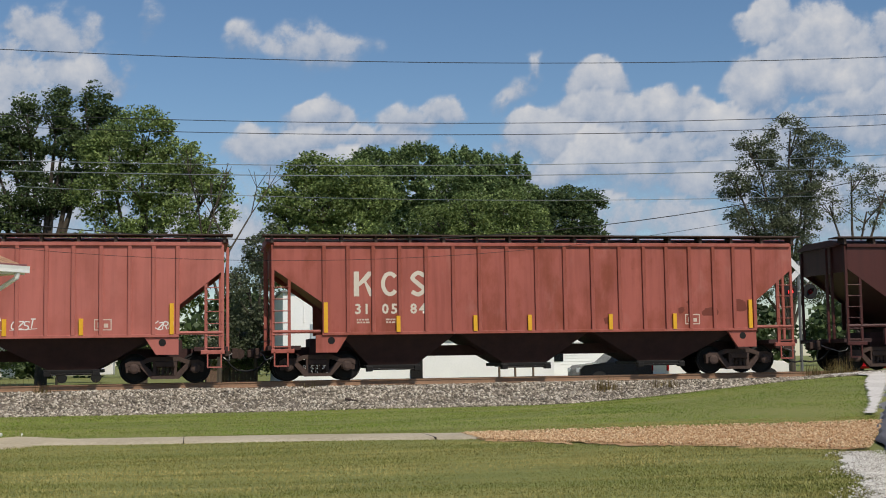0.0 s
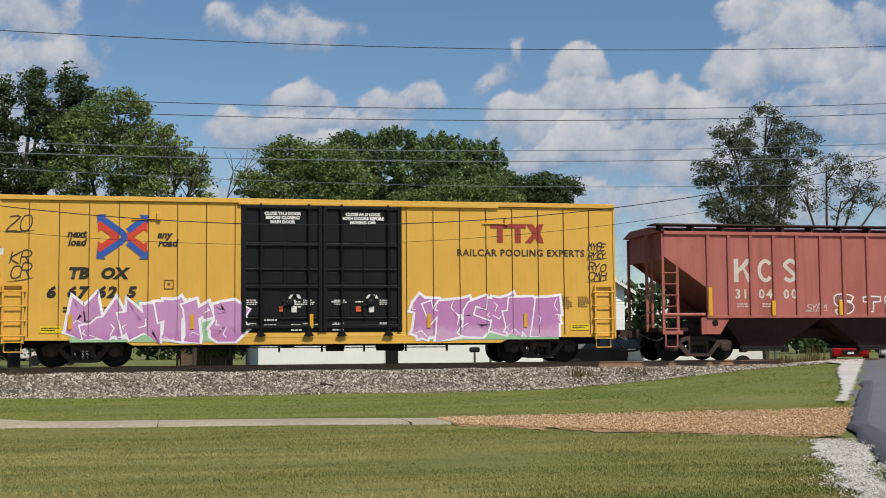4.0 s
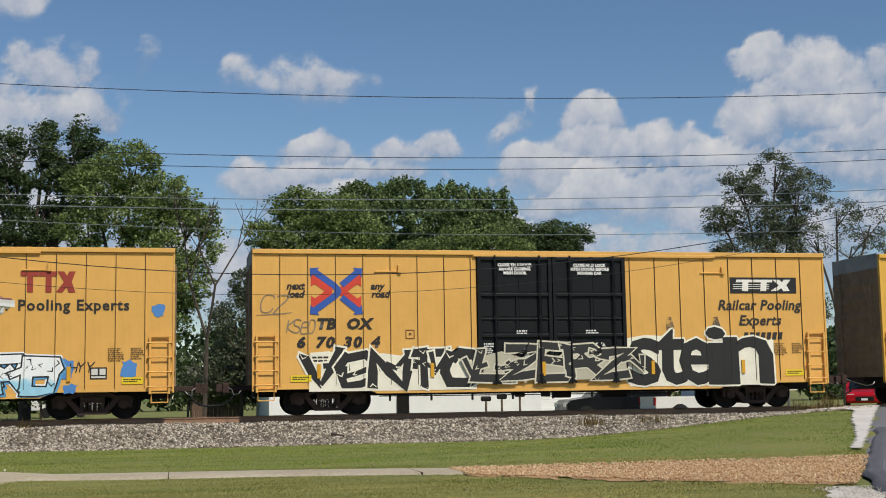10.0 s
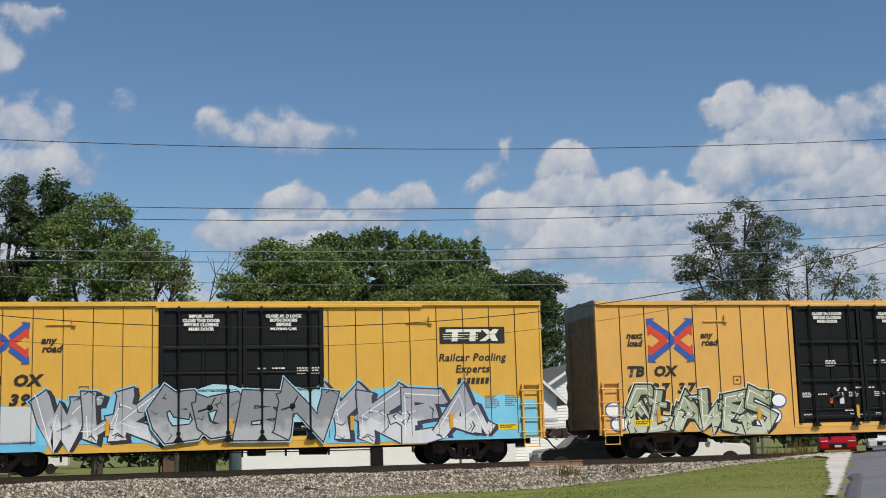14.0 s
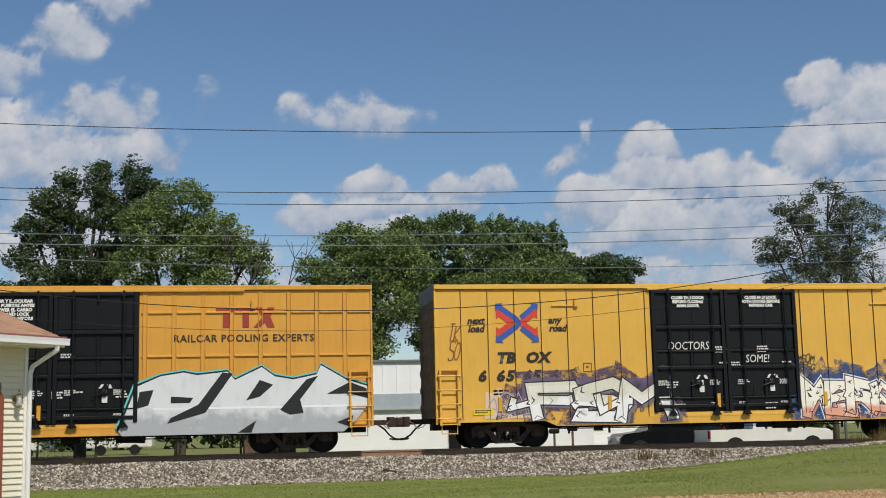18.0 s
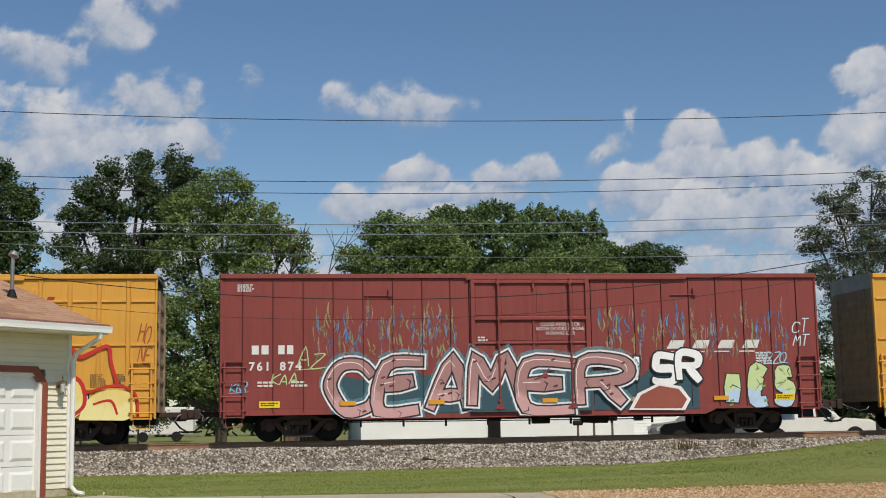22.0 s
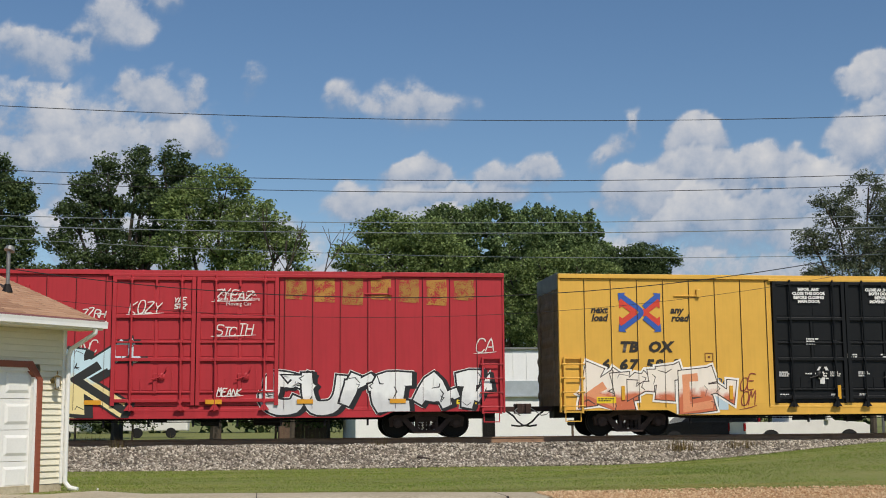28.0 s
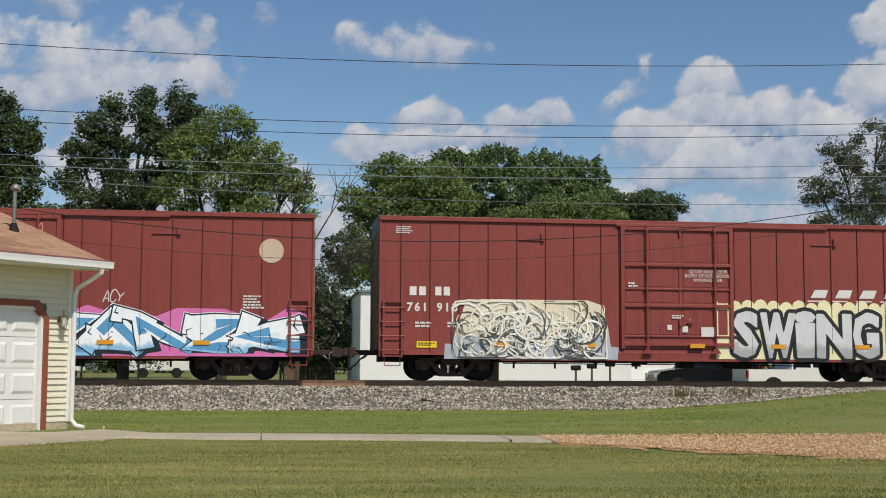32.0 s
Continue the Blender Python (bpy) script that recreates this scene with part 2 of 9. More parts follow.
def box(bm, x0, x1, y0, y1, z0, z1, bevel=0.0):
    v = [bm.verts.new((x, y, z)) for x in (x0, x1) for y in (y0, y1) for z in (z0, z1)]
    fs = [bm.faces.new([v[i] for i in f]) for f in ((0, 1, 3, 2), (4, 6, 7, 5), (0, 4, 5, 1), (2, 3, 7, 6), (0, 2, 6, 4), (1, 5, 7, 3))]
    if bevel:
        es = list({e for f in fs for e in f.edges})
        bmesh.ops.bevel(bm, geom=es, offset=bevel, segments=2, profile=0.5, affect="EDGES")


def tube(bm, a, b, r0, r1=None, n=8):
    """A rod from a to b."""
    a, b = Vector(a), Vector(b)
    r1 = r0 if r1 is None else r1
    q = (b - a).to_track_quat("Z", "Y")
    rings = []
    for p, r in ((a, r0), (b, r1)):
        rings.append([bm.verts.new(p + q @ Vector((r * math.cos(k * math.tau / n), r * math.sin(k * math.tau / n), 0))) for k in range(n)])
    for k in range(n):
        bm.faces.new((rings[0][k], rings[0][(k + 1) % n], rings[1][(k + 1) % n], rings[1][k]))
    bm.faces.new(rings[0][::-1])
    bm.faces.new(rings[1])


def prism(bm, pts, y0, y1):
    """An outline of (x, z) points drawn out from y0 to y1."""
    a = [bm.verts.new((x, y0, z)) for x, z in pts]
    b = [bm.verts.new((x, y1, z)) for x, z in pts]
    n = len(pts)
    bm.faces.new(a)
    bm.faces.new(b[::-1])
    for k in range(n):
        bm.faces.new((a[k], b[k], b[(k + 1) % n], a[(k + 1) % n]))


def lathe(bm, prof, n=20, axis="y", at=(0, 0, 0)):
    """Rings of (radius, offset) turned about an axis."""
    rings = []
    for r, o in prof:
        ring = []
        for k in range(n):
            c, s = r * math.cos(k * math.tau / n), r * math.sin(k * math.tau / n)
            p = {"y": (c, o, s), "z": (c, s, o), "x": (o, c, s)}[axis]
            ring.append(bm.verts.new(Vector(p) + Vector(at)))
        rings.append(ring)
    for a, b in zip(rings, rings[1:]):
        for k in range(n):
            bm.faces.new((a[k], a[(k + 1) % n], b[(k + 1) % n], b[k]))
    bm.faces.new(rings[0][::-1])
    bm.faces.new(rings[-1])


def sm(a, b, v):
    t = min(1.0, max(0.0, (v - a) / (b - a)))
    return t * t * (3 - 2 * t)


def soup(name, verts, faces, material, parent=None, label=""):
    """A mesh of many loose pieces from arrays."""
    me = bpy.data.meshes.new(name)
    verts, faces = np.asarray(verts, float).reshape(-1, 3), np.asarray(faces, np.int32)
    k = faces.shape[1]
    me.vertices.add(len(verts))
    me.vertices.foreach_set("co", verts.ravel())
    me.loops.add(faces.size)
    me.loops.foreach_set("vertex_index", faces.ravel())
    me.polygons.add(len(faces))
    me.polygons.foreach_set("loop_start", np.arange(0, faces.size, k, dtype=np.int32))
    me.update(calc_edges=True)
    me.validate()
    return link_mesh(name, me, material, parent, label)


# Lettering: every text is drawn once with the built-in font, upright, facing -y, its baseline at z = 0.
LETTERS = {}


def letters(body, size, shear=0.0, fat=0.0, align="LEFT", space=1.0, narrow=1.0):
    key = (body, size, shear, fat, align, space, narrow)
    if key not in LETTERS:
        cu = bpy.data.curves.new("lettering", "FONT")
        cu.body, cu.size, cu.shear, cu.offset, cu.align_x, cu.space_character = body, size, shear, fat, align, space
        cu.resolution_u = 2
        ob = bpy.data.objects.new("lettering", cu)
        scene.collection.objects.link(ob)
        bpy.context.view_layer.update()
        me = bpy.data.meshes.new_from_object(ob.evaluated_get(bpy.context.evaluated_depsgraph_get()))
        bpy.data.objects.remove(ob)
        bpy.data.curves.remove(cu)
        me.transform(Matrix(((narrow, 0, 0, 0), (0, 0, -1, 0), (0, 1, 0, 0), (0, 0, 0, 1))))
        me.materials.clear()
        LETTERS[key] = me
    return LETTERS[key]

# ---------------------------------------------------------------- ground, road, track bed
TC = 40.43            # centre line of the track
ROAD_DIR = Vector((0.522, 0.853)).normalized()
ROAD_AT = Vector((9.6, 11.0))   # a point of the road's centre line
ROAD_HALF = 3.1


def road_off(x, y):
    """Signed distance from the road's centre line, to the right of it."""
    d = Vector((x, y)) - ROAD_AT
    return d.x * ROAD_DIR.y - d.y * ROAD_DIR.x


def road_z(y):
    return -0.63 + 0.60 * sm(17, 38.5, y) - 0.42 * sm(43, 56, y)


def zg(x, y):
    """The lie of the land."""
    base = -0.63 - 0.13 * sm(23, 35, y) + 0.28 * sm(43, 50, y)
    base -= 0.27 * sm(14.5, 17, x) * (1 - sm(26, 29, x)) * sm(46, 48.5, y) * (1 - sm(58, 62, y))   # lowered to fit the parked vehicles to the camera's view
    w = 1 - sm(ROAD_HALF, 13.0 if y < 41 else 6.0, abs(road_off(x, y)))
    wob = 0.03 * noise.noise((x * 0.25, y * 0.25, 0.0)) * (1 - w)
    return base + (road_z(y) - base) * w + wob


def sheet(name, xs, ys, z_of, material, parent=None, label=""):
    bm = bmesh.new()
    grid = [[bm.verts.new((x, y, z_of(x, y))) for y in ys] for x in xs]
    for i in range(len(xs) - 1):
        for j in range(len(ys) - 1):
            bm.faces.new((grid[i][j], grid[i + 1][j], grid[i + 1][j + 1], grid[i][j + 1]))
    return part(name, bm, material, parent, label, True)


def spaced(*stops):
    """Numbers from stop to stop: (start, end, step), ..."""
    out = []
    for a, b, s in stops:
        n = max(1, round((b - a) / s))
        out += [a + (b - a) * k / n for k in range(n)]
    return out + [stops[-1][1]]


def under(x, y):
    """The land, sunk a little under the road and the track bed."""
    z = zg(x, y)
    if abs(road_off(x, y)) < ROAD_HALF + 0.1:
        z -= 0.06
    return z


ground = sheet("ground", spaced((-4000, -400, 600), (-400, -50, 50), (-50, 60, 1.0), (60, 400, 40), (400, 4000, 600)),
               spaced((-400, -40, 60), (-40, 4, 4), (4, 66, 1.0), (66, 200, 12), (200, 4500, 430)), under, M["lawn"])
tagged(ground, "mown green lawn with dry straw patches", "ground", kind="structure")


def ribbon(name, rows, material, label, category, thick=0.05, kind="structure"):
    """A strip of paving with a rounded edge: rows of (x0, y0, x1, y1) across it; it lies on the land."""
    bm = bmesh.new()
    lines = []
    for x0, y0, x1, y1 in rows:
        line = []
        n = 7
        for k in range(n):
            f = k / (n - 1)
            x, y = x0 + (x1 - x0) * f, y0 + (y1 - y0) * f
            edge = 0.06 if k in (0, n - 1) else 0.0
            line.append(bm.verts.new((x, y, zg(x, y) + thick - edge)))
        lines.append(line)
    for a, b in zip(lines, lines[1:]):
        for k in range(len(a) - 1):
            bm.faces.new((a[k], a[k + 1], b[k + 1], b[k]))
    bmesh.ops.recalc_face_normals(bm, faces=bm.faces)
    ob = part(name, bm, material, None, "", True)
    return tagged(ob, label, category, kind=kind)


def jag(s, amp, scale=1.0):
    return amp * noise.noise((s * scale, 7.3, 1.1)) * 2


# the road, its newer dark margin and its broken limestone shoulder
def road_row(s, a, b, wob=0.0):
    c, nrm = ROAD_AT + ROAD_DIR * s, Vector((ROAD_DIR.y, -ROAD_DIR.x))
    p, q = c + nrm * (a + jag(s, wob, 0.9)), c + nrm * b
    return (p.x, p.y, q.x, q.y)


def over_track(name, rows, material, label, thick):
    """The road keeps level with the rail heads over the track."""
    ob = ribbon(name, rows, material, label, "road", thick)
    return ob


road = over_track("road", [road_row(s, -ROAD_HALF + 0.65 * sm(7, -3, s) - 0.17 * sm(8, 16, s), ROAD_HALF, 0.05) for s in spaced((-60, -10, 5), (-10, 45, 0.5), (45, 330, 12))], M["asphalt"], "worn grey asphalt road with ragged edges", 0.03)
margin = ribbon("road", [road_row(s, -ROAD_HALF + 0.62 * sm(7, -3, s), -ROAD_HALF + 0.30 + 0.85 * sm(7, -3, s), 0.05) for s in spaced((-10, 17, 0.5))], M["asphalt_new"], "dark newer asphalt along the road edge", "road", 0.036)


def blotch(name, x0, x1, y0, y1, inside, material, label, category, lift=0.014, cell=0.06):
    """A patch of loose ground with a ragged outline: small plates wherever inside(x, y) holds."""
    bm = bmesh.new()
    seen = {}

    def vert(i, j):
        if (i, j) not in seen:
            x, y = x0 + i * cell, y0 + j * cell
            seen[i, j] = bm.verts.new((x + 0.03 * noise.noise((x * 5, y * 5, 0)), y, zg(x, y) + lift + 0.012 * noise.noise((x * 4, y * 4, 2))))
        return seen[i, j]
    for i in range(int((x1 - x0) / cell)):
        for j in range(int((y1 - y0) / cell)):
            x, y = x0 + (i + 0.5) * cell, y0 + (j + 0.5) * cell
            if inside(x, y):
                bm.faces.new((vert(i, j), vert(i + 1, j), vert(i + 1, j + 1), vert(i, j + 1)))
    return tagged(part(name, bm, material, None, "", True), label, category, kind="structure")


def ragged(x, y, a):
    return a * (noise.noise((x * 1.3, y * 0.8, 4.0)) + 0.6 * noise.noise((x * 4, y * 2.5, 1.0)))


def in_shoulder(x, y):
    w = 0.30 + 0.40 * sm(23, 33, y) + 1.6 * sm(34, 38.3, y)
    return -ROAD_HALF - w + ragged(x, y, 0.05) < road_off(x, y) < -ROAD_HALF - 0.12 and 21.5 < y < 38.3


shoulder = blotch("pavement", 9, 26, 21, 38.5, in_shoulder, M["pale_concrete"], "pale broken concrete shoulder curving beside the road", "pavement", 0.045, 0.09)


def chips_off(x, y):
    """Distance from the line along which limestone has spilled beside the road, and the half width there."""
    f = (y - 7.2) / 6.6
    c = 4.42 + 3.30 * f
    wide_ = 0.13 + 0.20 * sm(0.45, 0.95, f) * (1 - sm(0.97, 1.06, f)) + 0.12 * noise.noise((1.0, y * 1.4, 6.0))
    return abs(x - c), wide_


def in_chips(x, y):
    d, wide_ = chips_off(x, y)
    return 7.0 < y < 14.2 and d < wide_ + 0.16 * noise.noise((x * 2.6, y * 1.4, 4.0)) + 0.05 * noise.noise((x * 6, y * 6, 1.0))


blotch("gravel_patch", 3.6, 8.8, 7.0, 14.4, in_chips, M["white_gravel"], "ragged strip of pale limestone gravel beside the road", "gravel", 0.014, 0.05)
path = ribbon("pavement", [(x, 20.32 - 0.245 * (x + 2.5), x + 0.35, 21.6 - 0.215 * (x + 2.5)) for x in spaced((-40, 4.2, 0.6))], M["concrete"], "narrow weathered concrete path across the lawn", "path", 0.035)
for k in range(6):
    bm = bmesh.new()
    x = 3.6 - 3.7 * k
    y0, y1 = 20.32 - 0.245 * (x + 2.5), 21.6 - 0.215 * (x + 2.5)
    box(bm, x, x + 0.012, y0 + 0.08, y1 - 0.08, -0.64, zg(x, y0 + 1) + 0.0375)
    part("joint", bm, M["tie"], path)


def in_gravel(x, y):
    k = (x - 4.2) / 0.4
    return max(14.5, 18.3 - 0.40 * k) + ragged(x, y, 0.6) < y < 19.9 + ragged(x + 9, y, 0.4) and road_off(x, y) < -ROAD_HALF + 0.02 and x > 4.2


blotch("gravel_patch", 4.2, 13, 14, 23, in_gravel, M["tan_gravel"], "tan gravel spread between path and road", "gravel", 0.014, 0.10)

# the track: ballast bed, ties, rails
BED = ((35.4, -0.80), (36.2, -0.70), (38.1, -0.24), (38.7, -0.20), (42.2, -0.20), (42.8, -0.24), (44.6, -0.62), (45.4, -0.75))


def bed_z(x, y):
    z = np.interp(y, [p[0] for p in BED], [p[1] for p in BED])
    return z + 0.05 * noise.noise((x * 0.8, y * 1.3, 3.0)) - (0.03 if abs(road_off(x, y)) < ROAD_HALF + 1.5 else 0)


track = thing("railway_track", "single railway track on grey ballast with rusty rails", "railway", kind="structure")
bed = sheet("ballast_bed", spaced((-400, -30, 37), (-30, 50, 0.5), (50, 420, 37)), spaced((35.4, 45.4, 0.4)), bed_z, M["ballast"], track)
for side, off in (("near", -0.7525), ("far", 0.7525)):
    bm = bmesh.new()
    prof = [(-0.07, -0.17), (0.07, -0.17), (0.07, -0.155), (0.012, -0.135), (0.01, -0.045), (0.036, -0.03), (0.036, -0.004), (0.028, 0.0), (-0.028, 0.0), (-0.036, -0.004), (-0.036, -0.03), (-0.01, -0.045), (-0.012, -0.135), (-0.07, -0.155)]
    a = [bm.verts.new((-400, TC + off + y, z)) for y, z in prof]
    b = [bm.verts.new((420, TC + off + y, z)) for y, z in prof]
    for k in range(len(prof)):
        bm.faces.new((a[k], a[(k + 1) % len(prof)], b[(k + 1) % len(prof)], b[k]))
    bm.faces.new(a[::-1])
    bm.faces.new(b)
    part("rail", bm, M["rail"], track)
bm = bmesh.new()
box(bm, -0.115, 0.115, -1.3, 1.3, -0.33, -0.165, 0.012)
tie = mesh_of("tie", bm)
for k in range(150):
    x = -28 + 0.53 * k
    if abs(road_off(x, TC)) < ROAD_HALF + 0.6:
        continue
    t = link_mesh("tie", tie, M["tie"], track)
    t.matrix_world = pose(x, TC + random.uniform(-0.03, 0.03), random.uniform(-0.01, 0.01), 0, 0, random.uniform(-1, 1))

# crushed stones of the ballast, seen from the lawn
OCTA_V = np.array([(1, 0, 0), (-1, 0, 0), (0, 1, 0), (0, -1, 0), (0, 0, 1), (0, 0, -1)], float)
OCTA_F = np.array([(0, 2, 4), (2, 1, 4), (1, 3, 4), (3, 0, 4), (2, 0, 5), (1, 2, 5), (3, 1, 5), (0, 3, 5)])


def scatter_stones(name, places, sizes, material, label, category):
    rng = np.random.default_rng(5)
    n = len(places)
    v = OCTA_V[None] * sizes[:, None, None] * rng.uniform(0.6, 1.3, (n, 6, 1)) * np.array((1.2, 1.0, 0.75))
    a = rng.uniform(0, math.tau, n)
    c, s = np.cos(a)[:, None], np.sin(a)[:, None]
    tilt = rng.uniform(-0.8, 0.8, n)[:, None]
    x, y, z = v[..., 0] * c - v[..., 1] * s, v[..., 0] * s + v[..., 1] * c, v[..., 2] + v[..., 0] * tilt
    v = np.stack([x, y, z], -1) + places[:, None]
    f = OCTA_F[None] + (np.arange(n) * 6)[:, None, None]
    return tagged(soup(name, v, f.reshape(-1, 3), material), label, category, kind="stuff")


rng = np.random.default_rng(11)
n = 44000
sx, sy = rng.uniform(-14, 27, n), 35.5 + 5.2 * rng.uniform(0, 1, n) ** 1.15
keep = np.array([abs(road_off(a, b)) > ROAD_HALF + 0.3 + 1.2 * rng.uniform() and b < 35.9 + 3.2 or b < 39.2 for a, b in zip(sx, sy)])
keep &= np.array([abs(road_off(a, b)) > ROAD_HALF + 0.3 for a, b in zip(sx, sy)])
sx, sy = sx[keep], sy[keep]
sz = np.array([max(bed_z(a, b), zg(a, b)) for a, b in zip(sx, sy)])
scatter_stones("ballast_stones", np.stack([sx, sy, sz + 0.01], -1), rng.uniform(0.025, 0.062, len(sx)), M["stone"], "crushed grey and tan ballast stones", "ballast")
n = 9000
gx = rng.uniform(4.2, 11.5, n)
gy = np.array([rng.uniform(max(14.5, 18.3 - (v - 4.2)), 20.0) for v in gx])
keep = np.array([road_off(a, b) < -ROAD_HALF + 0.06 for a, b in zip(gx, gy)])
gx, gy = gx[keep], gy[keep]
scatter_stones("gravel_stones", np.stack([gx, gy, [zg(a, b) + 0.04 for a, b in zip(gx, gy)]], -1), rng.uniform(0.010, 0.025, len(gx)), M["tan_stone"], "loose tan gravel stones", "gravel")


q = rng.uniform(0, 1, 5000)
wy = 7.0 + 7.3 * q
wx = 4.42 + 3.30 * (wy - 7.2) / 6.6 + rng.normal(0, 0.16, 5000) + 0.1 * np.sin(wy * 3)
scatter_stones("limestone_chips", np.stack([wx, wy, [zg(a, b) + 0.018 for a, b in zip(wx, wy)]], -1), rng.uniform(0.004, 0.013, len(wx)), M["pale_stone"], "loose pale limestone chips", "gravel")


# turf: short mown blades, longer along edges, thinner far off
def turf(name, n, x_of, y_of, height, skip, label, mat="blades"):
    x, y = x_of(n), y_of(n)
    ok = np.array([not skip(a, b) for a, b in zip(x, y)])
    x, y = x[ok], y[ok]
    z = np.array([zg(a, b) for a, b in zip(x, y)])
    m = len(x)
    patch = np.array([0.75 + 0.5 * noise.noise((a * 0.5, b * 0.5, 9.0)) for a, b in zip(x, y)])
    h = height * rng.uniform(0.5, 1.3, m) * patch
    a, lean = rng.uniform(0, math.tau, m), rng.uniform(0.1, 0.8, m)
    w = rng.uniform(0.0025, 0.006, m) * (1 + 0.05 * y)
    base = np.stack([x, y, z - 0.005], -1)
    side = np.stack([np.cos(a), np.sin(a), 0 * a], -1) * w[:, None]
    tip = np.stack([np.cos(a + 1.3) * lean * h, np.sin(a + 1.3) * lean * h, h], -1)
    v = np.stack([base - side, base + side, base + tip], 1)
    return tagged(soup(name, v, np.arange(3 * m).reshape(-1, 3), M[mat]), label, "grass", kind="stuff")


def paved(x, y):
    if road_off(x, y) > -ROAD_HALF - 0.06 + 0.65 * sm(17, 8.5, y) or 20.38 - 0.245 * (x + 2.5) < y < 21.6 - 0.215 * (x + 2.5) and x < 4.5:
        return True
    if x > 4.3 and max(14.6, 18.4 - (x - 4.2)) < y < 19.9:
        return noise.noise((x * 2, y * 2, 0)) < 0.3
    if y > 35.9 + 0.4 * noise.noise((x, 0, 0)):
        return True
    # the strips of limestone
    if in_chips(x, y) or road_off(x, y) > -ROAD_HALF - 0.25 - 0.4 * sm(23, 33, y) - 1.6 * sm(34, 38, y) and y > 21.5:
        return noise.noise((x * 3, y * 3, 0)) < 0.35
    return False


def wide(y):
    return y * (0.95 * rng.uniform(size=len(y)) - 0.24)


ys_near = 8.0 + 13.5 * rng.uniform(0, 1, 330000) ** 1.2
turf("turf", 330000, lambda n: wide(ys_near), lambda n: ys_near, 0.028, paved, "short mown lawn grass with dry blades")
ys_far = 20 + 16 * rng.uniform(0, 1, 150000)
turf("turf", 150000, lambda n: wide(ys_far), lambda n: ys_far, 0.032, paved, "green mown grass before the ballast", "green_blades")

# ---------------------------------------------------------------- freight cars
HALF = 9.41          # half a boxcar's body
R_WHEEL = 0.457
WHEELSETS, CARS = [], []


def plane_poly(bm, pts, y):
    f = bm.faces.new([bm.verts.new((x, y, z)) for x, z in pts])
    return f


def bar(bm, x0, x1, z0, z1, y, lean=0.0):
    plane_poly(bm, [(x0, z0), (x1, z0), (x1 + lean, z1), (x0 + lean, z1)], y)


def decal(name, parent, hexa, draw, label=""):
    bm = bmesh.new()
    draw(bm)
    ob = part(name, bm, paint(hexa), parent, label)
    if name in ("data_stencil", "door_label", "web_mark", "road_name", "reporting_mark", "warning_print", "plate_print"):
        ob["kind"] = "stuff"
    return ob


def text(parent, body, x, z, size, hexa, y=-1.615, shear=0.0, fat=0.0, align="LEFT", space=1.0, narrow=1.0, name="lettering"):
    """Stencilled words on a car's side."""
    key = (body, size, shear, fat, align, space, narrow, hexa)
    me = letters(*key[:-1])
    if me.materials and me.materials[0] != paint(hexa):
        me = me.copy()
        me.materials.clear()
    ob = link_mesh(name, me, paint(hexa), parent)
    ob.location = (x, y, z)
    return ob


def mini_lines(bm, x, z, w, rows, h, y, seed, gap=1.7):
    """Small stencilled data, too fine to read: rows of short bars."""
    r = random.Random(seed)
    for k in range(rows):
        zz, at = z - k * h * gap, x
        while at < x + w * r.uniform(0.7, 1.0):
            ww = h * r.uniform(0.8, 2.6)
            bar(bm, at, at + ww, zz, zz + h, y)
            at += ww + h * 0.5


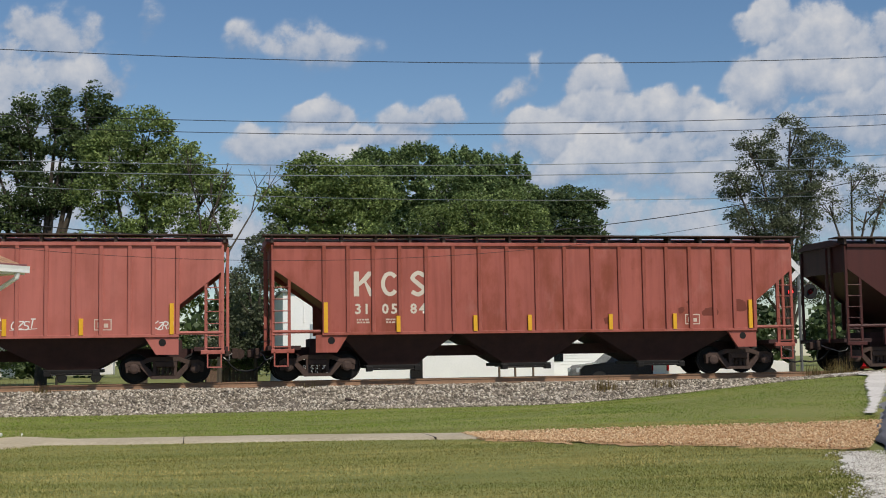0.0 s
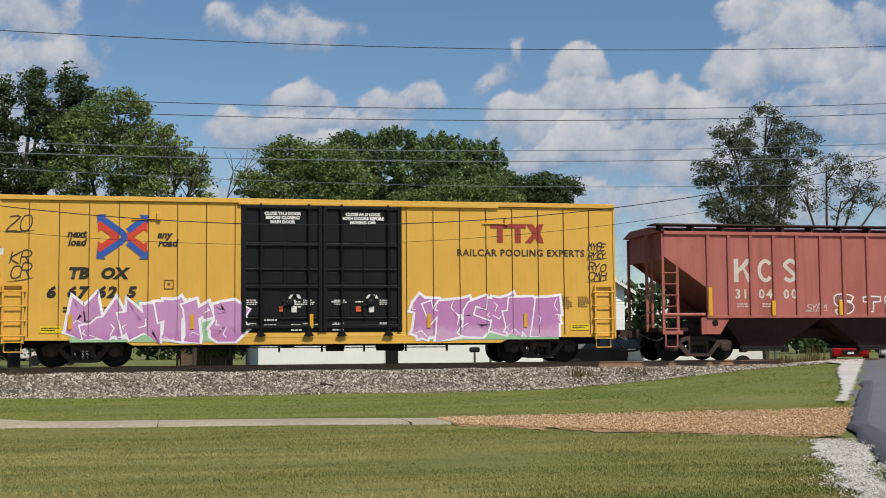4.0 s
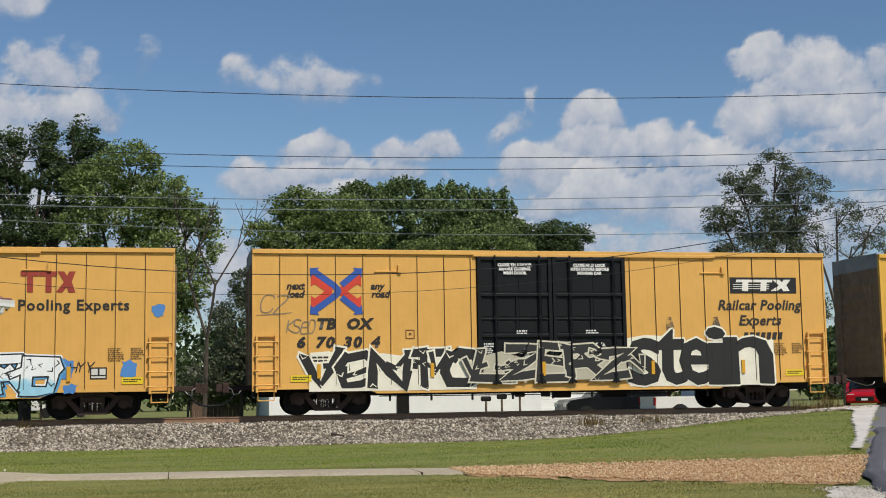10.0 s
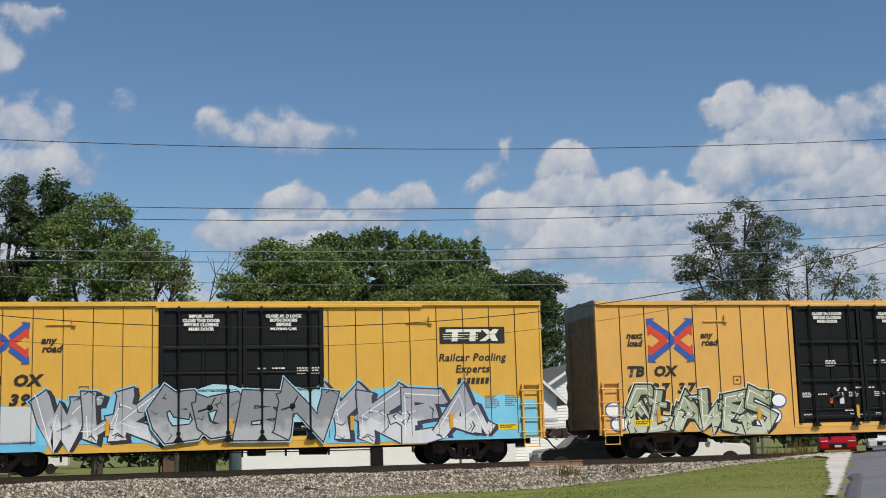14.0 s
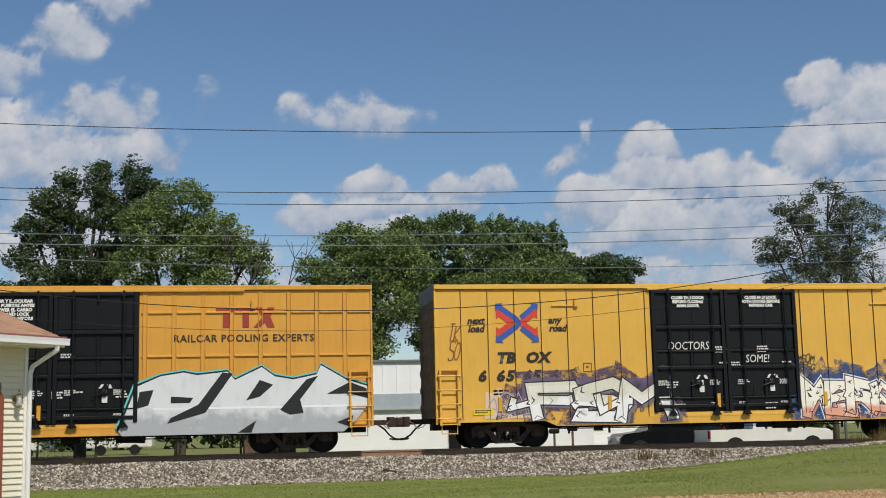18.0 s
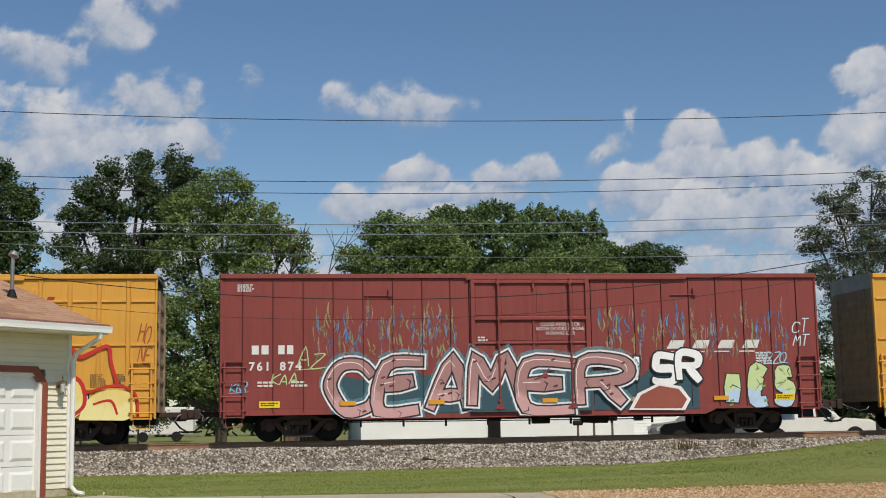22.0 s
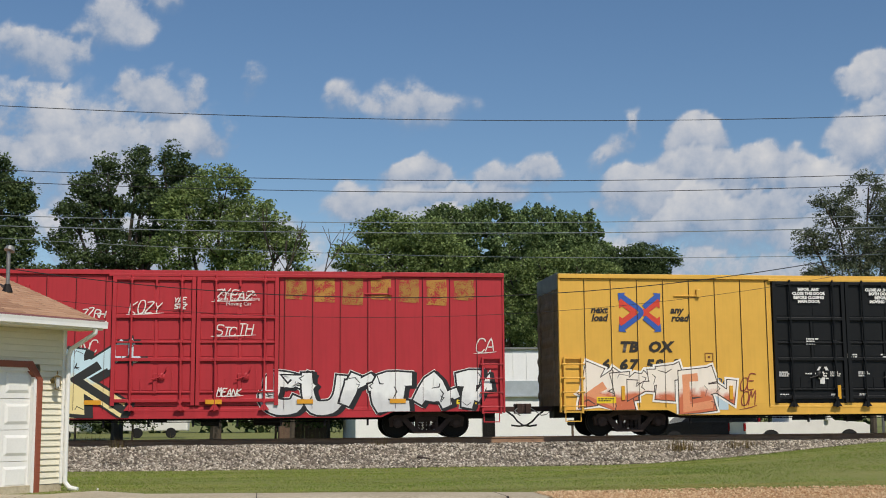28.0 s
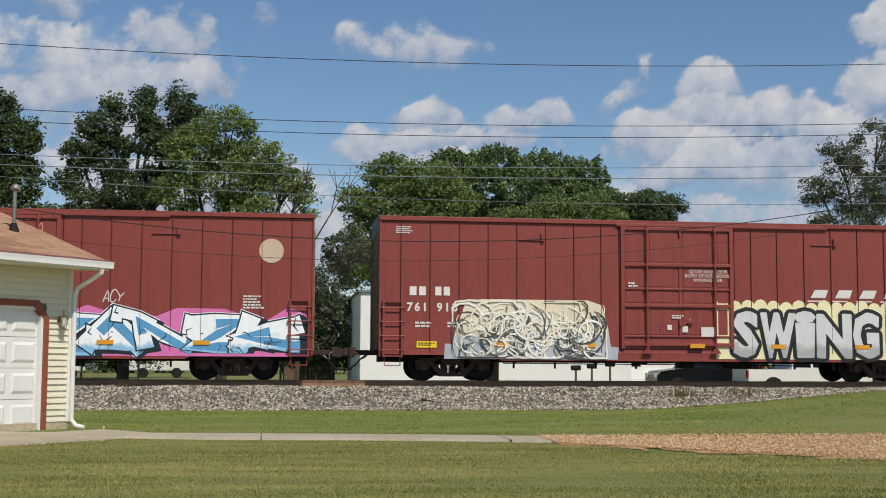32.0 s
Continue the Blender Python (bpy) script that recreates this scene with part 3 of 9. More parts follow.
# ---- running gear, shared by all cars
def gear_meshes():
    out = {}
    bm = bmesh.new()
    for s in (-1, 1):
        lathe(bm, [(0.10, s * 0.66), (0.11, s * 0.70), (0.38, s * 0.735), (0.40, s * 0.70), (0.457, s * 0.70), (0.455, s * 0.80), (0.40, s * 0.82), (0.38, s * 0.785), (0.16, s * 0.80), (0.13, s * 0.86)], 28)
    lathe(bm, [(0.085, -0.98), (0.085, 0.98)], 12)
    for s in (-1, 1):
        lathe(bm, [(0.13, s * 0.93), (0.13, s * 1.10), (0.09, s * 1.13)], 14)
        for k in range(3):
            a = k * math.tau / 3
            tube(bm, (0.07 * math.cos(a), s * 1.12, 0.07 * math.sin(a)), (0.07 * math.cos(a), s * 1.15, 0.07 * math.sin(a)), 0.02, None, 6)
    out["wheelset"] = mesh_of("wheelset", bm)
    # side frame: a truss with two openings and pedestal jaws
    bm = bmesh.new()
    outer = [(-1.16, 0.36), (-1.16, 0.62), (-0.98, 0.70), (-0.72, 0.68), (-0.42, 0.80), (0.42, 0.80), (0.72, 0.68), (0.98, 0.70), (1.16, 0.62), (1.16, 0.36), (1.02, 0.33), (1.0, 0.50), (0.80, 0.50), (0.74, 0.42), (0.36, 0.16), (-0.36, 0.16), (-0.74, 0.42), (-0.80, 0.50), (-1.0, 0.50), (-1.02, 0.33)]
    upper = [(-1.16, 0.50), (-1.16, 0.62), (-0.98, 0.71), (-0.72, 0.69), (-0.42, 0.80), (0.42, 0.80), (0.72, 0.69), (0.98, 0.71), (1.16, 0.62), (1.16, 0.50), (0.98, 0.56), (0.70, 0.56), (0.40, 0.67), (-0.40, 0.67), (-0.70, 0.56), (-0.98, 0.56)]
    prism(bm, upper, -0.10, 0.10)
    for s in (-1, 1):
        prism(bm, [(s * 0.80, 0.58), (s * 0.62, 0.60), (s * 0.30, 0.28), (s * 0.30, 0.15), (s * 0.42, 0.16)], -0.09, 0.09)
        prism(bm, [(s * 0.36, 0.70), (s * 0.27, 0.70), (s * 0.25, 0.25), (s * 0.34, 0.25)], -0.09, 0.09)
        prism(bm, [(s * 1.16, 0.55), (s * 1.06, 0.55), (s * 1.03, 0.34), (s * 1.13, 0.34)], -0.08, 0.08)
        prism(bm, [(s * 0.82, 0.60), (s * 0.74, 0.60), (s * 0.72, 0.36), (s * 0.79, 0.36)], -0.08, 0.08)
        lathe(bm, [(0.15, -0.10), (0.15, -0.16), (0.08, -0.19)], 14, "y", (s * 0.90, 0, 0.457))
    prism(bm, [(-0.42, 0.14), (0.42, 0.14), (0.36, 0.24), (-0.36, 0.24)], -0.12, 0.12)
    bmesh.ops.recalc_face_normals(bm, faces=bm.faces)
    out["side_frame"] = mesh_of("side_frame", bm)
    bm = bmesh.new()
    for k in range(4):
        x = -0.21 + 0.14 * k
        for j in range(6):
            lathe(bm, [(0.052, 0), (0.062, 0.018), (0.052, 0.036)], 8, "z", (x, 0, 0.25 + j * 0.043))
    box(bm, -0.30, 0.30, -0.14, 0.10, 0.50, 0.66, 0.02)
    out["spring_nest"] = mesh_of("spring_nest", bm)
    bm = bmesh.new()
    box(bm, -0.22, 0.22, -0.95, 0.95, 0.50, 0.74, 0.03)
    box(bm, -0.18, 0.18, -0.25, 0.25, 0.72, 0.86, 0.02)
    for s in (-1, 1):
        box(bm, s * 0.50 - 0.05, s * 0.50 + 0.05, -0.85, 0.85, 0.34, 0.44, 0.01)
    out["bolster"] = mesh_of("bolster", bm)
    # coupler: drawbar, head and knuckle, cut lever, air hose
    bm = bmesh.new()
    box(bm, -0.55, 0.30, -0.09, 0.09, 0.79, 0.95, 0.02)
    prism(bm, [(0.28, 0.74), (0.36, 0.72), (0.52, 0.72), (0.55, 0.78), (0.55, 0.98), (0.50, 1.02), (0.34, 1.02), (0.28, 0.99)], -0.17, 0.12)
    box(bm, 0.36, 0.60, 0.10, 0.22, 0.75, 0.99, 0.03)
    box(bm, 0.20, 0.40, -0.28, 0.28, 0.72, 1.04, 0.03)
    out["coupler"] = mesh_of("coupler", bm)
    bm = bmesh.new()
    pts = [(-0.15, -0.42, 0.80), (0.05, -0.44, 0.66), (0.20, -0.40, 0.48), (0.38, -0.33, 0.36), (0.62, -0.25, 0.33), (0.85, -0.2, 0.36)]
    for a, b in zip(pts, pts[1:]):
        tube(bm, a, b, 0.028, None, 8)
    out["air_hose"] = mesh_of("air_hose", bm)
    bm = bmesh.new()
    for a, b in (((-0.10, -1.50, 0.78), (-0.02, -1.52, 0.70)), ((-0.02, -1.52, 0.70), (0.10, -1.30, 0.66)), ((0.10, -1.30, 0.66), (0.12, -0.35, 0.82)), ((0.12, -0.35, 0.82), (0.30, -0.20, 0.95))):
        tube(bm, a, b, 0.014, None, 6)
    out["cut_lever"] = mesh_of("cut_lever", bm)
    return out


GEAR = gear_meshes()


def running_gear(car, centres, end, mat):
    for cx in centres:
        truck = link_mesh("truck", GEAR["bolster"], mat, car)
        truck.location = (cx, 0, 0)
        for s in (-1, 1):
            f = link_mesh("side_frame", GEAR["side_frame"], mat, truck)
            f.matrix_local = pose(0, s * 1.0, 0, 0, 0, 0 if s < 0 else 180)
            g = link_mesh("spring_nest", GEAR["spring_nest"], mat, truck)
            g.location = (0, s * 1.0, 0)
        for o in (-0.90, 0.90):
            w = link_mesh("wheelset", GEAR["wheelset"], M["steel_dark"], truck, "dark steel wheels on their axle")
            WHEELSETS.append((w, o))
    for s in (-1, 1):
        c = link_mesh("coupler", GEAR["coupler"], M["coupler"], car, "rusty brown coupler")
        c.matrix_local = pose(s * end, 0, 0, 0, 0, 0 if s > 0 else 180)
        h = link_mesh("air_hose", GEAR["air_hose"], M["tyre"], car, "black rubber air hose")
        h.matrix_local = pose(s * end, 0, 0) @ Matrix.Diagonal((s, 1, 1, 1))
        l = link_mesh("cut_lever", GEAR["cut_lever"], M["galv"], car)
        l.matrix_local = pose(s * end, 0, 0) @ Matrix.Diagonal((s, 1, 1, 1))


M["coupler"] = plain("rusty_cast_iron", "40302a", 0.9, 0.1, 0.4, 6, 0.3)


# ---- boxcar meshes shared by the repeats
def box_mesh(name, x0, x1, y0, y1, z0, z1, bevel=0.0):
    bm = bmesh.new()
    box(bm, x0, x1, y0, y1, z0, z1, bevel)
    return mesh_of(name, bm)


def ladder_mesh(height, rungs, w=0.56):
    bm = bmesh.new()
    for x in (-w / 2, w / 2):
        box(bm, x - 0.03, x + 0.03, -0.11, -0.03, 0, height, 0.004)
    for z in (0.02, height - 0.04):
        box(bm, -w / 2, w / 2, -0.10, -0.04, z, z + 0.04)
    for k in range(rungs):
        z = height * (k + 0.5) / rungs
        tube(bm, (-w / 2 - 0.08, -0.115, z), (w / 2 + 0.08, -0.115, z), 0.02, None, 6)
        for x in (-w / 2 - 0.08, w / 2 + 0.04):
            box(bm, x, x + 0.04, -0.12, 0, z - 0.025, z + 0.025)
    return mesh_of("ladder", bm)


LADDER = ladder_mesh(1.72, 4)
SHARED = {}


def shared(key, make):
    if key not in SHARED:
        SHARED[key] = make()
    return SHARED[key]


def painted(me, mat):
    """A mesh in another paint: a copy of its own the first time."""
    key = (me.name, mat.name)
    if key not in SHARED:
        c = me.copy()
        c.materials.clear()
        c.materials.append(mat)
        SHARED[key] = c
    return SHARED[key]


def end_mesh():
    """Corrugated car end, facing -x, at x = 0."""
    bm = bmesh.new()
    prof = [(0.0, 0.95)]
    z = 1.15
    while z < 4.5:
        prof += [(0.0, z), (-0.035, z + 0.12), (-0.035, z + 0.20), (0.0, z + 0.32)]
        z += 0.56
    prof += [(0.0, 4.62)]
    a = [bm.verts.new((x, -1.53, zz)) for x, zz in prof]
    b = [bm.verts.new((x, 1.53, zz)) for x, zz in prof]
    for k in range(len(prof) - 1):
        bm.faces.new((a[k], b[k], b[k + 1], a[k + 1]))
    for y in (-1.0, 1.0):
        box(bm, -0.07, 0.0, y - 0.05, y + 0.05, 0.95, 4.6)
    return mesh_of("end_panel", bm)


def roof_mesh():
    bm = bmesh.new()
    n = 17
    for k in range(n):
        x0, x1 = -HALF + 2 * HALF * k / n, -HALF + 2 * HALF * (k + 1) / n
        for ya, za, yb, zb in ((-1.58, 4.97, 0, 5.14), (0, 5.14, 1.58, 4.97)):
            bm.faces.new([bm.verts.new(p) for p in ((x0, ya, za), (x1, ya, za), (x1, yb, zb), (x0, yb, zb))])
            box(bm, x1 - 0.05, x1 + 0.0, min(ya, yb), max(ya, yb), min(za, zb) - 0.02, min(za, zb) + 0.03)
    prism(bm, [(-HALF, 4.60), (-HALF + 0.02, 4.60), (-HALF + 0.02, 5.1), (-HALF, 5.1)], -1.5, 1.5)
    return mesh_of("roof", bm)


def under_mesh():
    """Centre sill, cross bearers, brake gear and pipes under a boxcar."""
    bm = bmesh.new()
    box(bm, -HALF + 0.1, HALF - 0.1, -0.35, 0.35, 0.58, 0.95)
    for x in (-5.2, -3.4, -1.7, 0, 1.7, 3.4, 5.2):
        box(bm, x - 0.06, x + 0.06, -1.5, 1.5, 0.62, 0.95)
    lathe(bm, [(0.0, -0.45), (0.2, -0.42), (0.22, 0.42), (0.0, 0.45)], 14, "x", (2.2, -0.85, 0.62))
    lathe(bm, [(0.0, -0.22), (0.13, -0.2), (0.13, 0.2), (0.0, 0.22)], 12, "x", (-1.0, -0.9, 0.66))
    box(bm, 0.2, 0.75, -1.0, -0.7, 0.42, 0.72, 0.03)
    tube(bm, (-6.0, -0.9, 0.62), (6.0, -0.9, 0.60), 0.025)
    tube(bm, (-5.5, -1.2, 0.56), (4.0, -1.2, 0.52), 0.016)
    for k in range(9):
        x = -5.2 + 1.3 * k
        box(bm, x - 0.03, x + 0.03, -1.46, -1.40, 0.40, 0.66)
    return mesh_of("underframe", bm)


def door_mesh(w):
    """A plug door's sheet; the origin is its lower corner."""
    bm = bmesh.new()
    box(bm, 0, w, -0.010, 0.03, 0, 3.86)
    return mesh_of("sheet", bm)


def lock_mesh():
    """A locking bar with its keepers and its foot below the sill."""
    bm = bmesh.new()
    tube(bm, (0, -0.115, -0.16), (0, -0.115, 3.88), 0.032, None, 8)
    for z in (0.12, 1.36, 1.9, 2.64, 3.75):
        box(bm, -0.06, 0.06, -0.14, -0.05, z - 0.045, z + 0.045, 0.008)
    prism(bm, [(-0.16, -0.14), (0.16, -0.14), (0.05, 0.02), (-0.05, 0.02)], -0.13, -0.05)
    return mesh_of("lock_bar", bm)


LOCK = lock_mesh()


def handle_mesh():
    bm = bmesh.new()
    lathe(bm, [(0.10, -0.06), (0.11, -0.10), (0.05, -0.13)], 14)
    tube(bm, (0, -0.12, 0), (-0.34, -0.12, -0.10), 0.018, None, 6)
    tube(bm, (0, -0.12, 0), (0.16, -0.12, 0.30), 0.018, None, 6)
    return mesh_of("handle", bm)


HANDLE = handle_mesh()


PANELS = tuple(0.975 * k / 8 for k in range(9)) + (1.0,)
BROWN_PANELS = (0.0, 0.09, 0.21, 0.33, 0.45, 0.57, 0.69, 0.81, 0.925, 1.0)


def boxcar(label, cx, mat, doors=(-2.45, 2.45, 2), door_mat=None, grid=False, end_mat=None, panels=PANELS, category="boxcar"):
    car = thing("boxcar", label, category, "cars of the freight train", pose(cx, TC, 0))
    CARS.append((car, cx))
    d0, d1, nd = doors
    door_mat = door_mat or mat
    bm = bmesh.new()
    box(bm, -HALF + 0.09, HALF - 0.09, -1.56, 1.56, 0.95, 4.95)
    part("body", bm, M["seam"], car)
    roof = link_mesh("roof", shared("roof", roof_mesh), M["galv"], car, "dull galvanised roof")
    for s in (-1, 1):
        e = link_mesh("end_panel", painted(shared("end", end_mesh), end_mat or M["end"]), M["end"], car, "grimy corrugated car end")
        e.matrix_local = pose(s * (HALF - 0.02), 0, 0, 0, 0, 0 if s < 0 else 180)
    # chords and sills
    link_mesh("top_chord", painted(shared("chord", lambda: box_mesh("top_chord", -HALF, HALF, -1.675, -1.50, 4.91, 5.05, 0.012)), mat), mat, car)

    def sill():
        bm = bmesh.new()
        box(bm, -HALF, HALF, -1.604, -1.50, 0.80, 0.99)
        prism(bm, [(-6.0, 0.82), (-5.6, 0.64), (5.6, 0.64), (6.0, 0.82)], -1.601, -1.50)
        return mesh_of("side_sill", bm)
    link_mesh("side_sill", painted(shared("sill", sill), mat), mat, car)
    for s in (-1, 1):
        link_mesh("corner_post", painted(shared(("post", s), lambda: box_mesh("corner_post", s * HALF - 0.06 * (s > 0), s * HALF + 0.06 * (s < 0), -1.635, -1.5, 0.75, 5.0, 0.01)), mat), mat, car)
    # panels and ribs: a narrow post beside the doors, then the ribbed sheets
    for a, b, s in ((-HALF, d0, 1), (d1, HALF, -1)):
        for k, (p0, p1) in enumerate(zip(panels, panels[1:])):
            f0, f1 = (p0, p1) if s > 0 else (1 - p1, 1 - p0)
            w, at = (f1 - f0) * (b - a), a + f0 * (b - a)
            me = painted(shared(("panel", round(w, 3)), lambda: box_mesh("side_panel", 0.012, w - 0.012, -1.60, -1.555, 0.99, 4.90, 0.004)), mat)
            q = link_mesh("side_panel", me, mat, car)
            q.location.x = at
            if (k if s > 0 else k < len(panels) - 2):
                r = link_mesh("rib", painted(shared(("rib", grid), lambda: box_mesh("rib", -0.05 if grid else -0.008, 0.08 if grid else 0.034, -1.613, -1.55, 0.86, 4.90, 0.006)), mat), mat, car)
                r.location.x = at
                if grid:
                    for off in (-0.05, 0.066):
                        # thin lip added so that the flat rib throws a shadow line
                        r = link_mesh("shadow_lip", painted(shared("shadow_lip", lambda: box_mesh("shadow_lip", 0, 0.014, -1.640, -1.55, 0.88, 4.88)), mat), mat, car)
                        r.location.x = at + off
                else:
                    # dark strip left of the rib stands in for its shadow line
                    r = link_mesh("rib_shade_strip", painted(shared("rib_shade_strip", lambda: box_mesh("rib_shade_strip", -0.018, -0.008, -1.636, -1.55, 0.90, 4.88)), M["seam"] if mat in YELLOWS else M["red_rib_shade"]), mat, car)
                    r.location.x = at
            if grid:
                for z in (4.24, 2.94, 1.64):
                    g = link_mesh("stiffener", painted(shared(("grid", round(w, 3)), lambda: box_mesh("stiffener", 0.085, w - 0.055, -1.645, -1.59, -0.03, 0.03, 0.008)), mat), mat, car)
                    g.location = (at, 0, z)
    # doors
    dw = (d1 - d0) / nd
    for k in range(nd):
        dk = link_mesh("door", painted(shared(("door", round(dw, 3)), lambda: door_mesh(dw - 0.03)), door_mat), door_mat, car)
        dk.location = (d0 + dw * k + 0.015, -1.60, 1.02)
        for f, z0, z1, wide_, deep in ((0.025, 0.0, 3.86, 0.06, 0.085), (0.965, 0.0, 3.86, 0.06, 0.085), (0.52, 1.38, 2.62, 0.035, 0.05), (0.52, 3.55, 3.86, 0.03, 0.09), (0.52, 0.36, 0.95, 0.05, 0.07), (0.35, 0.36, 0.80, 0.02, 0.04), (0.72, 0.36, 1.05, 0.02, 0.04)):
            q = link_mesh("stile", painted(shared(("stile", z0, z1, wide_), lambda: box_mesh("stile", -wide_, wide_, -deep, -0.010, z0, z1, 0.008)), door_mat), door_mat, dk)
            q.location.x = f * dw
        for z, thick, deep in ((0.15, 0.05, 0.09), (0.40, 0.025, 0.06), (1.36, 0.05, 0.095), (1.88, 0.028, 0.07), (2.64, 0.05, 0.095), (3.78, 0.05, 0.09)):
            q = link_mesh("cross_rail", painted(shared(("crail", round(dw, 3), z), lambda: box_mesh("cross_rail", 0.11, dw - 0.15, -deep, -0.010, -thick, thick, 0.01)), door_mat), door_mat, dk)
            q.location.z = z
        for x0, x1 in ((0.05, 0.20), (0.26, 0.49), (0.55, 0.79), (0.85, 0.93)):
            for z0, z1 in ((0.46, 1.26), (1.46, 1.80), (1.96, 2.54), (2.74, 3.68)):
                q = link_mesh("door_field", painted(shared(("field", round((x1 - x0) * dw, 3), z0), lambda: box_mesh("door_field", 0, (x1 - x0) * dw, -0.024, -0.008, z0, z1, 0.004)), door_mat), door_mat, dk)
                q.location.x = x0 * dw
        for f in (0.23, 0.82):
            l = link_mesh("lock_bar", painted(LOCK, door_mat), door_mat, dk)
            l.location = (dw * f, 0.0, 0)
        h = link_mesh("handle", painted(HANDLE, door_mat), door_mat, dk)
        h.location = (dw * 0.60, 0, 0.86)
    if nd > 0:
        link_mesh("door_track", painted(shared(("track", d0, d1), lambda: box_mesh("door_track", d0 - 0.1, d1 + 3.1, -1.69, -1.55, 4.86, 4.95, 0.01)), mat), mat, car)
        link_mesh("door_sill", painted(shared(("dsill", d0, d1), lambda: box_mesh("door_sill", d0 - 0.15, d1 + 3.2, -1.611, -1.58, 0.84, 0.93, 0.012)), mat), mat, car)
    for x, up in ((-HALF + 0.42, 0.72), (HALF - 0.42, 0.72)):
        l = link_mesh("ladder", painted(LADDER, mat), mat, car)
        l.location = (x, -1.60, up)

    def step():
        bm = bmesh.new()
        for x in (-0.24, 0.24):
            box(bm, x - 0.013, x + 0.013, -0.03, 0.0, -0.22, 0.12)
        box(bm, -0.25, 0.25, -0.05, 0.02, -0.24, -0.21)
        return mesh_of("step", bm)
    for x in (-HALF + 0.42, HALF - 0.42):
        s = link_mesh("step", painted(shared("step", step), mat), mat, car)
        s.location = (x, -1.58, 0.70)

    def bracket():
        bm = bmesh.new()
        box(bm, -0.42, 0.42, -0.05, 0, 0, 0.035, 0.005)
        box(bm, 0.30, 0.42, -0.09, 0, -0.02, 0.22, 0.01)
        return mesh_of("jacking_bracket", bm)
    for x in (d0 - 2.8, d1 + 3.0):
        b = link_mesh("bracket", painted(shared("bracket", bracket), mat), mat, car)
        b.location = (x, -1.60, 4.36)
    link_mesh("underframe", shared("under", under_mesh), M["steel_dark"], car)
    running_gear(car, (-7.05, 7.05), HALF + 0.42, M["gear"])
    # reflective strips along the sill
    dark = mat in (M["brown"], M["red"])
    for x in (-5.6, -2.9, 0.6, 3.3, 6.1) if dark else (-7.4, -3.9, -0.35, 3.3, 6.4):
        if dark:
            rf = link_mesh("reflector", shared("refl_flat", lambda: box_mesh("reflector", -0.24, 0.24, -1.652, -1.60, 1.06, 1.19)), paint("d9981e"), car, "orange reflective strip")
            rf.location = (x, -0.09 if d0 < x < d1 else 0, 0)
            continue
        rf = link_mesh("reflector", shared("refl", lambda: box_mesh("reflector", -0.055, 0.055, -1.652, -1.60, 1.12, 1.55)), paint("d9a022"), car, "yellow reflective strip")
        rf.location = (x, -0.08 if d0 < x < d1 else 0, 0)
    for x in (-8.25, 7.9):
        decal("warning_label", car, "e8c81e", lambda bm: bar(bm, x, x + 0.62, 1.02, 1.22, -1.622), "small yellow warning label")
        decal("warning_print", car, "2a2620", lambda bm: mini_lines(bm, x + 0.05, 1.14, 0.5, 2, 0.035, -1.625, 3))
    return car


M["gear"] = plain("grimy_truck_steel", "231d1a", 0.85, 0.1, 0.4, 5, 0.3)


# ---- marks of the yellow pool cars
def route_mark(car, x, z, big=1.0):
    """Crossed arrows in blue and red."""
    x, z = x - 0.06 * (big > 1.1), z - 0.08 * (big > 1.1)

    def stroke(bm, pts, w, y):
        for (ax, az), (bx, bz) in zip(pts, pts[1:]):
            ax, az, bx, bz = ax * big, az * big, bx * big, bz * big
            d = Vector((bx - ax, bz - az)).normalized() * w * big
            plane_poly(bm, [(x + ax - d.y, z + az + d.x), (x + ax + d.y, z + az - d.x), (x + bx + d.y, z + bz - d.x), (x + bx - d.y, z + bz + d.x)], y)

    def head(bm, px, pz, sx, sz, y):
        plane_poly(bm, [(x + px * big, z + pz * big), (x + (px - sx * 0.02) * big, z + (pz - sz * 0.24) * big), (x + (px - sx * 0.25) * big, z + (pz + sz * 0.02) * big)], y)

    def blue(bm):
        arc = curve([(-0.56, 0.50), (-0.22, 0.26), (-0.03, 0.12), (0.05, 0.0), (-0.03, -0.12), (-0.22, -0.26), (-0.56, -0.50)], 4)
        ribbon_poly(bm, [(x + a * big, z + b * big) for a, b in arc], 0.165 * big, -1.6175, 0.0, 0.00002)
        for sz in (-1, 1):
            stroke(bm, [(0.14, sz * 0.16), (0.56, sz * 0.50)], 0.08, -1.6175)
            for sx in (-1, 1):
                head(bm, sx * 0.69, sz * 0.60, sx, sz, -1.6182)

    def red(bm):
        for sx in (-1, 1):
            for sz in (-1, 1):
                a = [(sx * 0.66, sz * 0.46), (sx * 0.66, sz * 0.12), (sx * 0.56, sz * 0.19), (sx * 0.30, 0.0), (sx * 0.10, 0.0), (sx * 0.10, sz * 0.10), (sx * 0.50, sz * 0.36)]
                plane_poly(bm, [(x + px * big, z + pz * big) for px, pz in a], -1.6155)
    decal("route_mark", car, "2f57a8", blue, "blue and red crossed arrows")
    decal("route_mark", car, "d2402a", red)


def block_word(bm, x, z, w, h, n, y, lean=0.0, gap=0.28):
    """A maker's word as plain upright blocks."""
    step = w / (n - gap)
    for k in range(n):
        bar(bm, x + step * k, x + step * (k + 1 - gap), z, z + h, y, lean * h)


